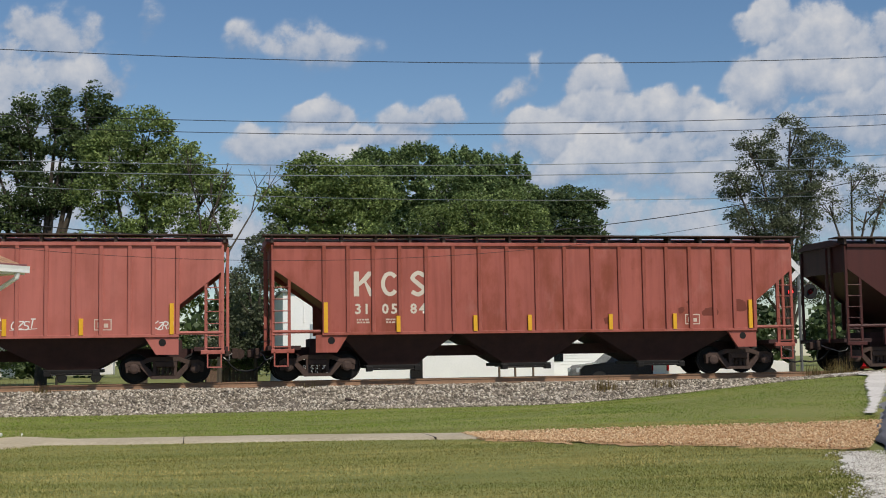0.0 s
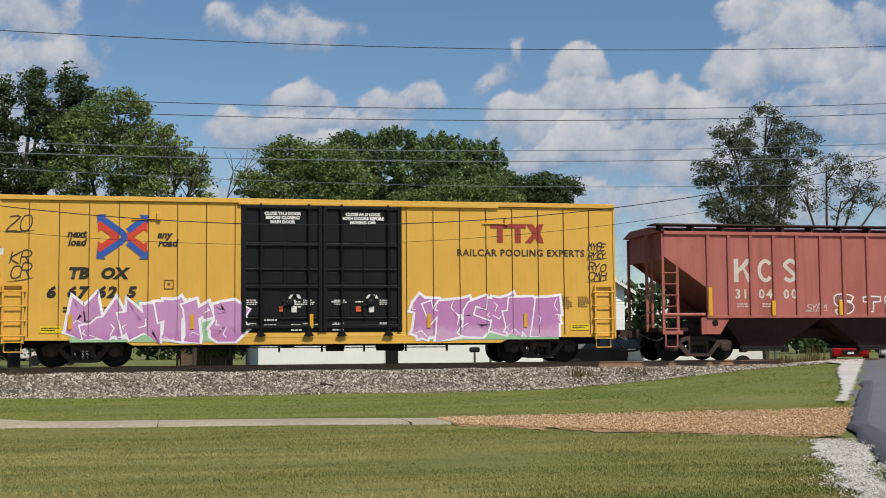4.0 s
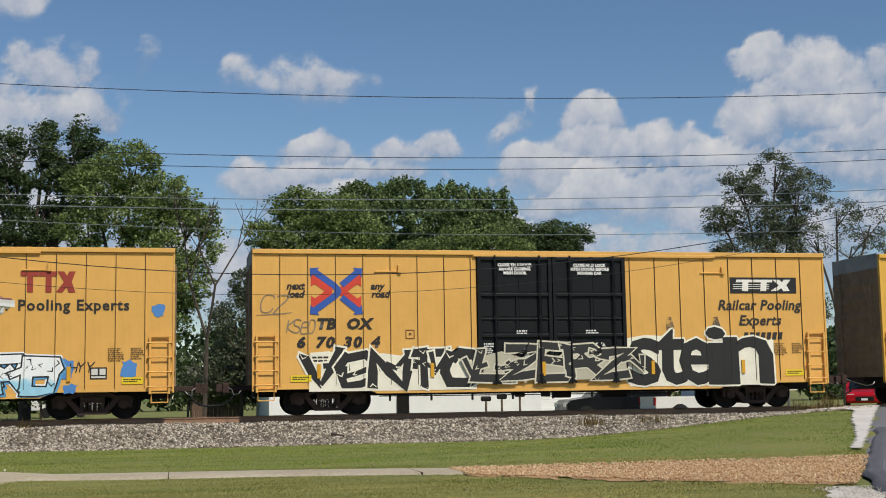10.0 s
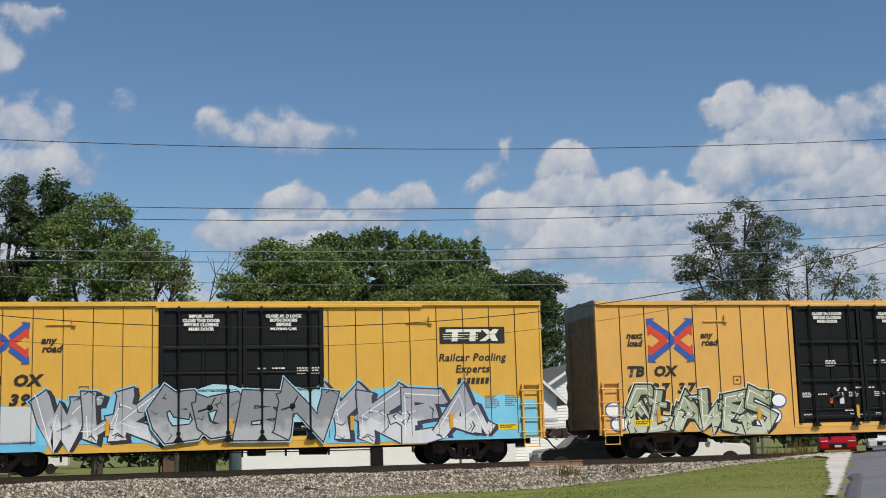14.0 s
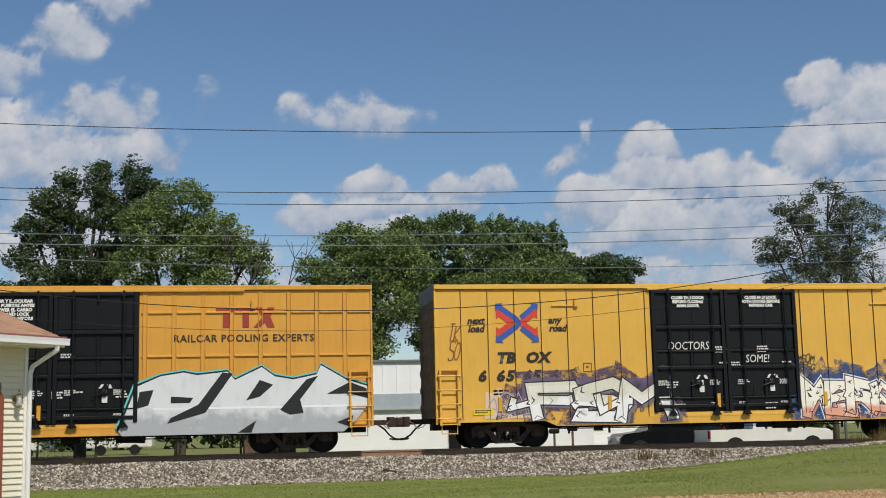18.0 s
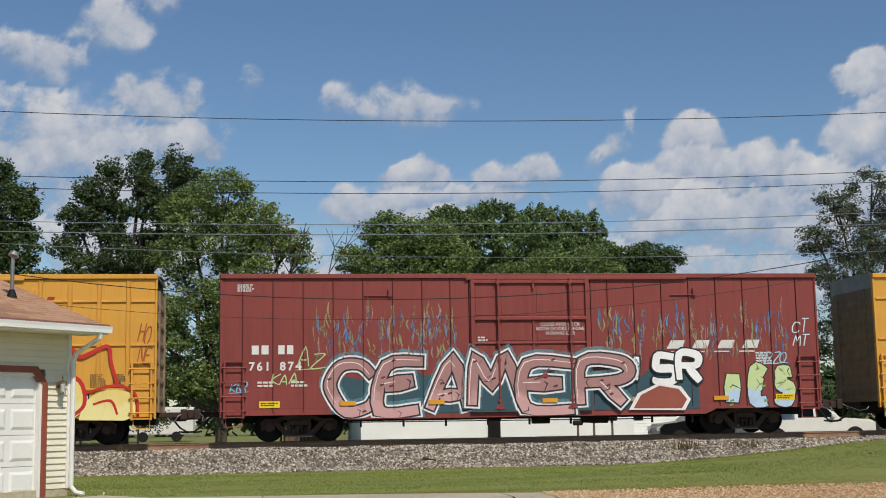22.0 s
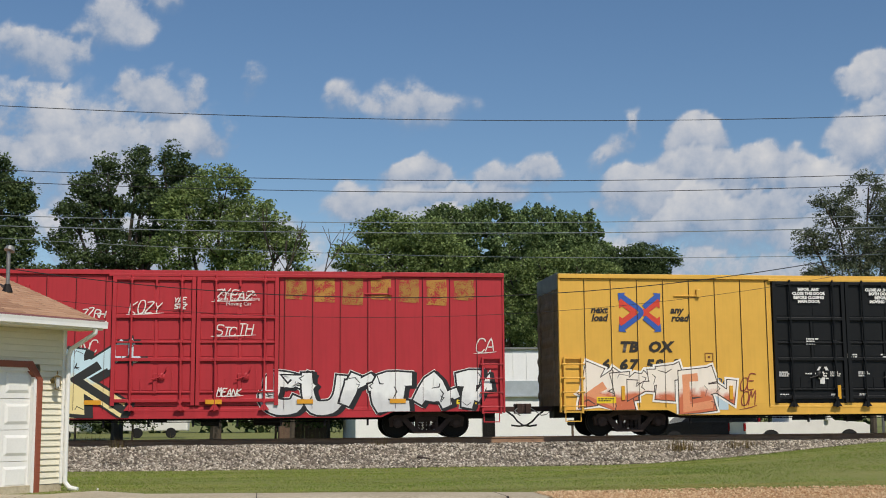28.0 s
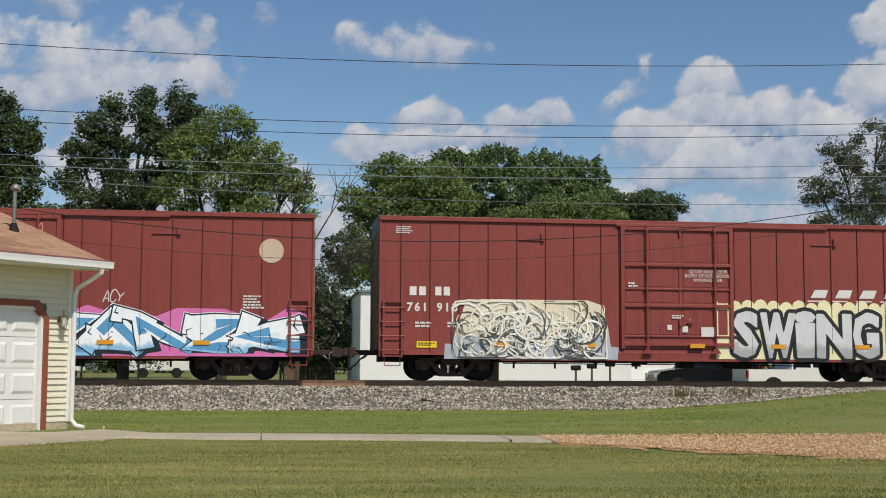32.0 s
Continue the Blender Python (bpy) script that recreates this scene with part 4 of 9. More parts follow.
def pool_logo(car, x, z, w, h, kind):
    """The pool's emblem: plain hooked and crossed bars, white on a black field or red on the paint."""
    hexa, lean, y = ("e8e4d8", 0.10, -1.618) if kind == "white" else ("9c3a2a", 0.0, -1.615)
    if kind == "white":
        decal("emblem_field", car, "1c1b1a", lambda bm: bar(bm, x, x + w, z, z + h, -1.615), "black field of the emblem")
        x, z, w, h = x + 0.08 * w, z + 0.14 * h, 0.82 * w, 0.72 * h
    elif kind == "patched":
        decal("emblem_field", car, "c98e2c", lambda bm: bar(bm, x - 0.15, x + w + 0.12, z - 0.12, z + h + 0.12, -1.613), "darker yellow repainted field")
    at = lambda f, g: (x + f * w + lean * g * h, z + g * h)
    for f in (0.0, 0.335):
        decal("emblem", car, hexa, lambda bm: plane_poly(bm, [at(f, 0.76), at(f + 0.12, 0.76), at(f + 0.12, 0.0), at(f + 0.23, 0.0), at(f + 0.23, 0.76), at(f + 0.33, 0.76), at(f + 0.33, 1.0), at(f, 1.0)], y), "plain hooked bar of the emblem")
    for k, pts in enumerate((((0.67, 1.0), (0.79, 1.0), (0.92, 0.5), (0.76, 0.0), (0.64, 0.0), (0.79, 0.5)), ((0.88, 1.0), (1.0, 1.0), (0.93, 0.52), (1.0, 0.0), (0.88, 0.0), (0.80, 0.5)))):
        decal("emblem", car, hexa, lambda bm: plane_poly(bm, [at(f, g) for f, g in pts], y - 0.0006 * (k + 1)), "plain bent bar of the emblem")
    if kind == "white":
        for k in range(3):
            decal("emblem_line", car, hexa, lambda bm: bar(bm, x - 0.04 * w, x + 0.62 * w, z + (0.18 + 0.18 * k) * h, z + (0.23 + 0.18 * k) * h, y - 0.0014))


def pool_car(cx, number, slogan, logo, label, grid=False, mark_x=-6.8):
    hue = {"670304": "yellow_pale", "663737": "yellow_pale", "671993": "yellow_deep", "663901": "yellow_deep"}.get(number, "yellow")
    car = boxcar(label, cx, M[hue], (-2.45, 2.45, 2), M["black_door"], grid)
    ink = "2a241c"
    over = 0.87 if number == "667625" else 0.0
    text(car, "next", over - 8.38, 3.83, 0.295, ink, shear=0.25, fat=0.012)
    text(car, "load", over - 8.36, 3.58, 0.295, ink, shear=0.25, fat=0.012)
    text(car, "any", over - 5.80, 3.83, 0.295, ink, shear=0.25, fat=0.012)
    text(car, "road", over - 5.78, 3.58, 0.295, ink, shear=0.25, fat=0.012)
    route_mark(car, mark_x + over, 3.72 if number == "671993" else 3.85, {"670304": 1.17, "663737": 1.17, "660080": 1.17, "667625": 1.08, "671993": 0.92, "663901": 0.92}.get(number, 1.0))
    back_ = 0.97 if number == "663901" else 0.0
    pairs = number in ("660080", "663737")
    left = (-8.05 if grid else -7.48) - back_ - (0.94 if pairs else 0.0)
    text(car, "TB", left + (0.60 if grid else 0), 2.62, 0.44, ink, shear=0.0 if number == "671993" else 0.2, fat=0.024, space=1.05, narrow=1.1)
    text(car, "OX", left + 0.92 + (0.55 if grid else 0), 2.62, 0.44, ink, shear=0.0 if number == "671993" else 0.2, fat=0.024, space=1.05, narrow=1.1)
    for ch, x in zip(number, (-8.42, -8.1, -7.6, -7.28, -6.7, -6.38) if pairs else (-7.5, -7.18, -6.62, -6.3, -5.74, -5.42) if grid else (-8.08, -7.50, -7.20, -6.66, -6.36, -5.80)):
        text(car, ch, x - back_, 2.06, 0.44, ink, shear=0.0 if number == "671993" else 0.2, fat=0.024, narrow=1.12)
    decal("data_stencil", car, ink, lambda bm: (mini_lines(bm, -7.6, 1.72, 0.5, 2, 0.06, -1.615, 5), mini_lines(bm, -6.6, 1.72, 0.5, 2, 0.06, -1.615, 6),
                                               ))
    decal("data_stencil", car, "7a5a2c", lambda bm: (mini_lines(bm, 7.5, 2.05, 0.45, 7, 0.035, -1.615, 7), mini_lines(bm, 8.15, 2.05, 0.35, 6, 0.035, -1.615, 8)))
    decal("data_plate", car, "1c1b1a", lambda bm: bar(bm, 7.0, 7.48, 1.18, 1.52, -1.616), "small black data plate")
    decal("plate_print", car, "d8d4c8", lambda bm: (bar(bm, 7.04, 7.22, 1.30, 1.48, -1.618), bar(bm, 7.27, 7.44, 1.30, 1.48, -1.618), bar(bm, 7.04, 7.44, 1.21, 1.26, -1.618)))

    def frame_mark(bm):
        for a, b, c, d in ((-4.72, -4.44, 2.30, 2.325), (-4.72, -4.44, 2.555, 2.58), (-4.72, -4.695, 2.325, 2.555), (-4.465, -4.44, 2.325, 2.555), (-4.62, -4.54, 2.42, 2.48)):
            bar(bm, a, b, c, d, -1.615)
    decal("data_stencil", car, "7a4a20", frame_mark)
    # doors: warning words, white labels, data
    words = {-1.22: ["CLOSE THIS DOOR", "BEFORE CLOSING", "MAIN DOOR"], 1.24: ["CLOSE AND LOCK", "BOTH DOORS BEFORE", "MOVING CAR"]}
    if number == "663901":
        words[-1.22] += ["", "CIERRE ESTA PUERTA", "ANTES DE CERRAR", "LA PUERTA PRINCIPAL"]
        words[1.24] += ["", "CIERRE Y PONGA", "EL SEGURO EN AMBAS", "PUERTAS ANTES DE", "MOVER EL CARRO"]
    if number == "671993":
        words = {-1.22: ["CERRAR Y BLOQUEAR", "AMBAS PUERTAS ANTES", "DE MOVER EL CARRO", "CLOSE AND LOCK", "BOTH DOORS BEFORE", "MOVING CAR"]}
    if number in ("665399", "667593"):
        words = {-1.22: ["IMPORTANT", "CLOSE THIS DOOR", "BEFORE CLOSING", "MAIN DOOR"], 1.24: ["CLOSE AND LOCK", "BOTH DOORS", "BEFORE", "MOVING CAR"]}
    for x, rows in words.items():
        for k, r in enumerate(rows):
            if not r:
                continue
            text(car, r, x, 4.56 - 0.128 * k, 0.128, "e6e4de", y=-1.684, fat=0.008, align="CENTER")
    r = random.Random(number)

    def labels(bm):
        for _ in range(9):
            x, z = r.uniform(-2.3, 2.1), r.choice((1.2, 1.35, 1.9, 2.1, 2.5, 3.0))
            mini_lines(bm, x, z, 0.36, r.choice((1, 2, 3)), 0.045, -1.658, r.random())
        for x in (-2.3, -0.6, 0.35, 1.75):
            mini_lines(bm, x, 1.95, 0.34, 3, 0.035, -1.658, x)
            mini_lines(bm, x, 1.25, 0.26, 2, 0.035, -1.658, x + 9)
        for x in (-0.95, 1.42):
            bar(bm, x, x + 0.16, 1.60, 1.80, -1.66)
            bar(bm, x + 0.02, x + 0.14, 1.84, 1.98, -1.66)
            bar(bm, x - 0.10, x - 0.02, 2.02, 2.14, -1.66, 0.08)
            bar(bm, x + 0.20, x + 0.30, 2.02, 2.14, -1.66, -0.06)
    decal("door_label", car, "d8d6d0", labels, "white labels and stencils on the doors")
    if not number.endswith(("56", "93", "99")):
        for x in (-1.32, 1.02):
            decal("door_placard", car, "e0622c", lambda bm: bar(bm, x, x + 0.16, 1.62, 1.78, -1.661), "small orange placard")
    # slogan and emblem on the other half
    if slogan == "stacked":
        pool_logo(car, 6.1, 3.72, 2.1, 0.52, logo)
        x, z = 6.05, 3.18
        for k, row in enumerate(("Railcar Pooling", "Experts")):
            text(car, row, 7.12, z - 0.36 * k, 0.33, "2e2a24", shear=0.2, fat=0.008, align="CENTER", space=1.08)
        decal("web_mark", car, "2e2a24", lambda bm: block_word(bm, 6.62, 2.46, 1.0, 0.19, 7, -1.615, 0.2))
    elif slogan == "large":
        pool_logo(car, 6.05, 3.72, 2.35, 0.52, logo)
        for k, row in enumerate(("Railcar Pooling", "Experts")):
            text(car, row, 7.05, 3.18 - 0.50 * k, 0.46, "2e2a24", shear=0.22, fat=0.012, align="CENTER", space=1.05)
        decal("web_mark", car, "2e2a24", lambda bm: block_word(bm, 6.45, 2.20, 1.35, 0.24, 7, -1.615, 0.2))
    elif slogan == "one line":
        pool_logo(car, 5.0, 3.72, 1.55, 0.62, "red")
        text(car, "Railcar Pooling Experts", 5.75, 3.20, 0.44, "2e2a24", fat=0.012, align="CENTER", space=1.12)
    else:
        pool_logo(car, 4.7 if grid else 5.3, 3.78, 1.75, 0.60, "red")
        text(car, "RAILCAR POOLING EXPERTS", 5.55 if grid else 6.3, 3.36, 0.30, "3a2f22", fat=0.006, align="CENTER", space=1.10)
    return car


# ---- sprayed pieces: blocky letter shapes in layers, with outline and fill; no words
def blob(r, x, z, w, h, spike):
    pts = []
    n = 16
    lean = r.uniform(-0.15, 0.25)
    for k in range(n):
        a = k * math.tau / n
        c, s = math.cos(a), math.sin(a)
        e = 0.45
        px = math.copysign(abs(c) ** e, c) * w / 2 * r.uniform(1 - 0.28 * spike, 1 + 0.22 * spike)
        pz = math.copysign(abs(s) ** e, s) * h / 2 * r.uniform(1 - 0.18 * spike, 1 + 0.20 * spike)
        pts.append((x + px + lean * pz, z + pz))
    return pts


def ribbon_poly(bm, pts, w, y, taper=0.0, rise=0.0004):
    """A broad brush line through the points, one connected strip with mitred corners."""
    v = [Vector(p) for p in pts]
    rows = []
    for k, p in enumerate(v):
        a = (p - v[k - 1]).normalized() if k else (v[1] - p).normalized()
        b = (v[k + 1] - p).normalized() if k < len(v) - 1 else a
        t = (a + b)
        t = t.normalized() if t.length > 0.2 else a
        nrm = Vector((-t.y, t.x))
        half = w / 2 / max(0.55, abs(nrm.dot(Vector((-a.y, a.x))))) * (1 - taper * abs(2 * k / (len(v) - 1) - 1))
        rows.append((bm.verts.new((p.x + nrm.x * half, y - rise * k, p.y + nrm.y * half)), bm.verts.new((p.x - nrm.x * half, y - rise * k, p.y - nrm.y * half))))
    for (a, b), (c, d) in zip(rows, rows[1:]):
        bm.faces.new((a, b, d, c))


def fade_paint(low, high, z0, z1):
    """Spray paint that runs from one colour below into another above, in a cloudy edge."""
    key = (low, high, z0, z1)
    if key not in PAINT:
        m = Mat("two_tone_spray_paint", 0.55)
        co = m.coords(world=False)
        sep = m.t.nodes.new("ShaderNodeSeparateXYZ")
        m.link(co, sep.inputs[0])
        mr = m.t.nodes.new("ShaderNodeMapRange")
        m.link(sep.outputs[2], mr.inputs[0])
        mr.inputs[1].default_value, mr.inputs[2].default_value = z0, z1
        wob = m.noise(m.coords((1.4, 1.4, 1.4), False), 1.6, 4)
        add = m.t.nodes.new("ShaderNodeMath")
        add.operation = "MULTIPLY_ADD"
        m.link(wob, add.inputs[0])
        add.inputs[1].default_value = 1.1
        m.link(mr.outputs[0], add.inputs[2])
        col = m.ramp(add.outputs[0], [(0.70, rgb(low)), (1.0, rgb(high))])
        grime = m.noise(m.coords((2, 2, 0.7), False), 2.2, 5)
        m.base(m.mix(m.ramp(grime, [(0.5, (0, 0, 0, 1)), (0.8, (0.16, 0.16, 0.16, 1))]), col, rgb("4a443c")))
        PAINT[key] = m.m
    return PAINT[key]


def coat(colour):
    return fade_paint(*colour) if isinstance(colour, tuple) else paint(colour)


def sprayed(name, parent, colour, draw, label=""):
    bm = bmesh.new()
    draw(bm)
    return part(name, bm, coat(colour), parent, label)


def curve(pts, n=5):
    """A smooth line through the points."""
    p = [Vector(pts[0])] + [Vector(a) for a in pts] + [Vector(pts[-1])]
    out = []
    for i in range(1, len(p) - 2):
        for k in range(n):
            t = k / n
            a, b, c, d = p[i - 1], p[i], p[i + 1], p[i + 2]
            out.append(0.5 * (2 * b + (c - a) * t + (2 * a - 5 * b + 4 * c - d) * t * t + (3 * b - a - 3 * c + d) * t ** 3))
    return [tuple(v) for v in out] + [tuple(pts[-1])]


def fat_word(car, chars, boxes, y, coats, label="large sprayed letter with rims", warp=0.03, fat=0.03):
    """Sprayed letters, each fitted to its box (x0, x1, z0, z1), under coats of (colour, rim) from the outside in."""
    for n, (ch, (x0, x1, z0, z1)) in enumerate(zip(chars, boxes)):
        src = letters(ch, 1.0, 0.0, fat)
        co = np.array([v.co for v in src.vertices])
        lo, hi = co.min(0), co.max(0)
        rim_max = coats[0][1] * 0.6
        px = x0 + rim_max + (co[:, 0] - lo[0]) / (hi[0] - lo[0]) * (x1 - x0 - 2 * rim_max)
        pz = z0 + rim_max + (co[:, 2] - lo[2]) / (hi[2] - lo[2]) * (z1 - z0 - 2 * rim_max)
        if warp:
            w = np.array([noise.noise((a * 1.7 + n, 3.0, b * 1.7)) for a, b in zip(px, pz)])
            px, pz = px + warp * 2 * w, pz + warp * np.array([noise.noise((a * 1.5, 9.0, b * 1.5)) for a, b in zip(px, pz)])
        faces = [tuple(p.vertices) for p in src.polygons]
        top = None
        for c, (colour, rim) in enumerate(coats):
            turns = 14 if rim > 0.02 else 1
            v, f = [], []
            for k in range(turns):
                a = k * math.tau / turns
                dx, dz = (rim * math.cos(a), rim * math.sin(a)) if rim > 0.02 else (0, 0)
                f += [tuple(i + len(v) for i in q) for q in faces]
                v += [(p + dx, y - 0.006 * c - 0.0012 * (n % 3) - 0.0002 * k, q + dz) for p, q in zip(px, pz)]
            me = bpy.data.meshes.new("graffiti")
            me.from_pydata(v, [], f)
            ob = link_mesh("graffiti" if top is None else "graffiti_fill", me, coat(colour), top or car, label if top is None else "")
            ob["kind"] = "stuff"
            top = top or ob


# Letter skeletons on a grid of ten by ten: points "xz", strokes parted by a slash.
STROKES = {
    "A": "00 49 90/23 73", "B": "00 09 79 97 75 05/75 93 70 00", "C": "97 79 29 06 03 20 70 92", "D": "10 19 69 95 93 60 10", "E": "99 09 00 90/05 75",
    "F": "00 09 99/05 75", "G": "97 79 29 06 03 20 70 94 54", "H": "00 09/90 99/05 95", "I": "40 49", "K": "00 09/99 04 90", "L": "09 00 90",
    "M": "00 19 45 79 90", "N": "00 09 90 99", "O": "29 06 03 20 70 93 96 79 29", "P": "00 09 79 97 75 04", "R": "00 09 79 97 75 05/45 90",
    "S": "98 79 19 07 15 74 92 70 10 01", "T": "09 99/49 40", "U": "09 03 20 70 93 99", "V": "09 40 99", "W": "09 20 46 70 99", "X": "00 99/09 90",
    "Y": "09 45 99/45 40", "Z": "09 99 00 90"}


def mist_paint(hexa):
    """Overspray: fine specks of paint that thin out in clouds, with the car's own paint between them."""
    key = ("mist", hexa)
    if key not in PAINT:
        m = Mat("overspray_mist", 0.7)
        m.base(rgb(hexa))
        grain, cloud = m.noise(m.coords((1, 1, 1), False), 42.0, 2), m.noise(m.coords((1.6, 1.6, 1.6), False), 2.0, 4)
        add = m.t.nodes.new("ShaderNodeMath")
        add.operation = "ADD"
        m.link(grain, add.inputs[0]), m.link(cloud, add.inputs[1])
        m.link(m.ramp(add.outputs[0], [(0.92, (0, 0, 0, 1)), (1.06, (0.85, 0.85, 0.85, 1))]), m.b.inputs["Alpha"])
        PAINT[key] = m.m
    return PAINT[key]


def piece(car, seed, word, x0, x1, z0, z1, fill, edge, y=-1.615, w=0.34, rim=0.05, halo=None, shade=None, shine=None, mist=None, style="sharp", cuts=2, label="large sprayed graffiti letter with outline", inner=None, spots=None, wild=0.0):
    """A sprayed word: broad flared letter strokes that overlap their neighbours, with rim, halo, cast block shade, shine and cut lines.
    halo and mist: (colour, rim); shade: (colour, dx, dz)."""
    r = random.Random(seed)
    step, tall = (x1 - x0) / len(word), z1 - z0
    lines = []
    for k, ch in enumerate(word):
        lw, a = step * (0.70 if ch == "I" else 1.10 + 0.25 * wild), x0 + step * k - step * (0.05 + 0.12 * wild)
        zt, zb, lean = z1 - tall * r.uniform(0.0, 0.12), z0 + tall * r.uniform(0.0, 0.04), r.uniform(-0.06, 0.16) * tall
        strokes = []
        for body in STROKES[ch].split("/"):
            pts = []
            for q in body.split():
                u, v = int(q[0]) / 9, int(q[1]) / 9
                px = a + w / 2 + u * max(0.05, lw - w) + r.uniform(-0.05, 0.05) * (1 + 2 * wild) * step + lean * (v - 0.4)
                pts.append((px, zb + w / 2 + v * (zt - zb - w) + r.uniform(-0.04, 0.04) * (1 + 2 * wild) * tall))
            if style == "round":
                pts = curve(pts, 4)
            else:
                # spurs: the ends kick out
                e0, e1 = Vector(pts[0]) - Vector(pts[1]), Vector(pts[-1]) - Vector(pts[-2])
                kick = lambda e: e.normalized() * w * r.uniform(0.15, 0.5) + Vector((r.uniform(-0.15, 0.15), r.uniform(-0.02, 0.12))) * w
                pts = [tuple(Vector(pts[0]) + kick(e0))] + pts + [tuple(Vector(pts[-1]) + kick(e1))]
                out = []
                for p, q in zip(pts, pts[1:]):
                    out += [p, tuple(Vector(p).lerp(Vector(q), 0.5))]
                pts = out + [pts[-1]]
            strokes.append(([p for i, p in enumerate(pts) if i == 0 or (Vector(p) - Vector(pts[i - 1])).length > 0.012], w * r.uniform(0.85, 1.15)))
        for _ in range(round(2 * wild)):
            # an arrow or a bridge that ties the letter to its neighbour
            px, pz = a + lw * r.uniform(0.2, 0.8), zb + (zt - zb) * r.uniform(0.25, 0.8)
            d = r.choice((-1, 1))
            strokes.insert(0, ([(px, pz), (px + d * step * 0.3, pz + tall * r.uniform(-0.1, 0.2)), (px + d * step * r.uniform(0.5, 0.75), pz + tall * r.uniform(-0.3, 0.35)), (px + d * step * r.uniform(0.6, 0.8), pz + tall * r.uniform(-0.1, 0.25))], w * 0.55))
        lines.append(strokes)
    flare = 0.25 if style == "round" else -0.22

    def draw(sets, grow_, dx=0.0, dz=0.0, at=y):
        def run(bm):
            n = 0
            for strokes in sets:
                for pts, sw in strokes:
                    d0, d1 = (Vector(pts[0]) - Vector(pts[1])).normalized() * grow_, (Vector(pts[-1]) - Vector(pts[-2])).normalized() * grow_
                    ext = [(pts[0][0] + d0.x, pts[0][1] + d0.y)] + pts[1:-1] + [(pts[-1][0] + d1.x, pts[-1][1] + d1.y)]
                    ribbon_poly(bm, [(px + dx, pz + dz) for px, pz in ext], sw + 2 * grow_, at - 0.00006 * n, flare * sw / (sw + 2 * grow_), 0.000004)
                    n += 1
        return run

    def lay(name, parent, mat, run, text_=""):
        bm = bmesh.new()
        run(bm)
        for v in bm.verts:
            v.co.z = max(v.co.z, 0.67 if abs(v.co.x) < 5.75 else 0.81)
        ob = part(name, bm, mat, parent, text_)
        ob["kind"] = "stuff"
        return ob
    if mist:
        lay("graffiti", car, mist_paint(mist[0]), draw(lines, mist[1], 0, mist[1] * 0.3, y), "speckled overspray round a piece")
    if halo:
        lay("graffiti", car, coat(halo[0]), draw(lines, halo[1] + rim, 0, 0, y - 0.0008), "sprayed halo of a graffiti piece")
    if shade:
        for q in (0.35, 0.7, 1.0):
            lay("graffiti", car, coat(shade[0]), draw(lines, rim, shade[1] * q, shade[2] * q, y - 0.0016 - 0.0003 * q), "block shade of sprayed letters")
    for k, strokes in enumerate(lines):
        at = y - 0.0026 - 0.0015 * k
        top = lay("graffiti", car, coat(edge), draw([strokes], rim, at=at), label)
        lay("graffiti_fill", top, coat(fill), draw([strokes], 0.0, at=at - 0.0005))
        if inner:
            lay("graffiti_fill", top, coat(inner), draw([[(pts[len(pts) // 3:][:6], sw * 0.5) for pts, sw in strokes if len(pts) > 7]], 0.0, 0.02, -0.03, at - 0.0008))
        thin = []
        for pts, sw in strokes:
            if shine and len(pts) > 3:
                cut = pts[: max(3, len(pts) * 2 // 3)]
                thin.append((shine, [(px - sw * 0.25, pz + sw * 0.12) for px, pz in cut], 0.03))
            for _ in range(cuts):
                i = r.randrange(1, len(pts) - 1)
                (cx, cz), d = pts[i], (Vector(pts[i + 1]) - Vector(pts[i - 1])).normalized()
                nrm = Vector((-d.y, d.x)) * sw * 0.5
                thin.append((edge, [(cx - nrm.x, cz - nrm.y), (cx + d.x * 0.1, cz + d.y * 0.1), (cx + nrm.x * r.uniform(0.2, 0.9), cz + nrm.y * r.uniform(0.2, 0.9))], r.uniform(0.02, 0.045)))
            if spots:
                for _ in range(2):
                    cx, cz = pts[r.randrange(len(pts))]
                    cx, cz = cx + r.uniform(-0.2, 0.2) * sw, cz + r.uniform(-0.2, 0.2) * sw
                    thin.append((spots, [(cx - 0.06, cz - 0.02), (cx + 0.06, cz + 0.02)], 0.10))
        for colour in dict.fromkeys(c for c, _, _ in thin):
            lay("graffiti_line", top, coat(colour), lambda bm: [ribbon_poly(bm, q, lw_, at - 0.0011 - 0.00002 * i, 0.4, 0.000003) for i, (c, q, lw_) in enumerate(thin) if c == colour])


def part_of(car, mat, draw):
    bm = bmesh.new()
    draw(bm)
    ob = part("graffiti", bm, mat, car, "faint smears of old spray paint")
    ob["kind"] = "stuff"
    return ob


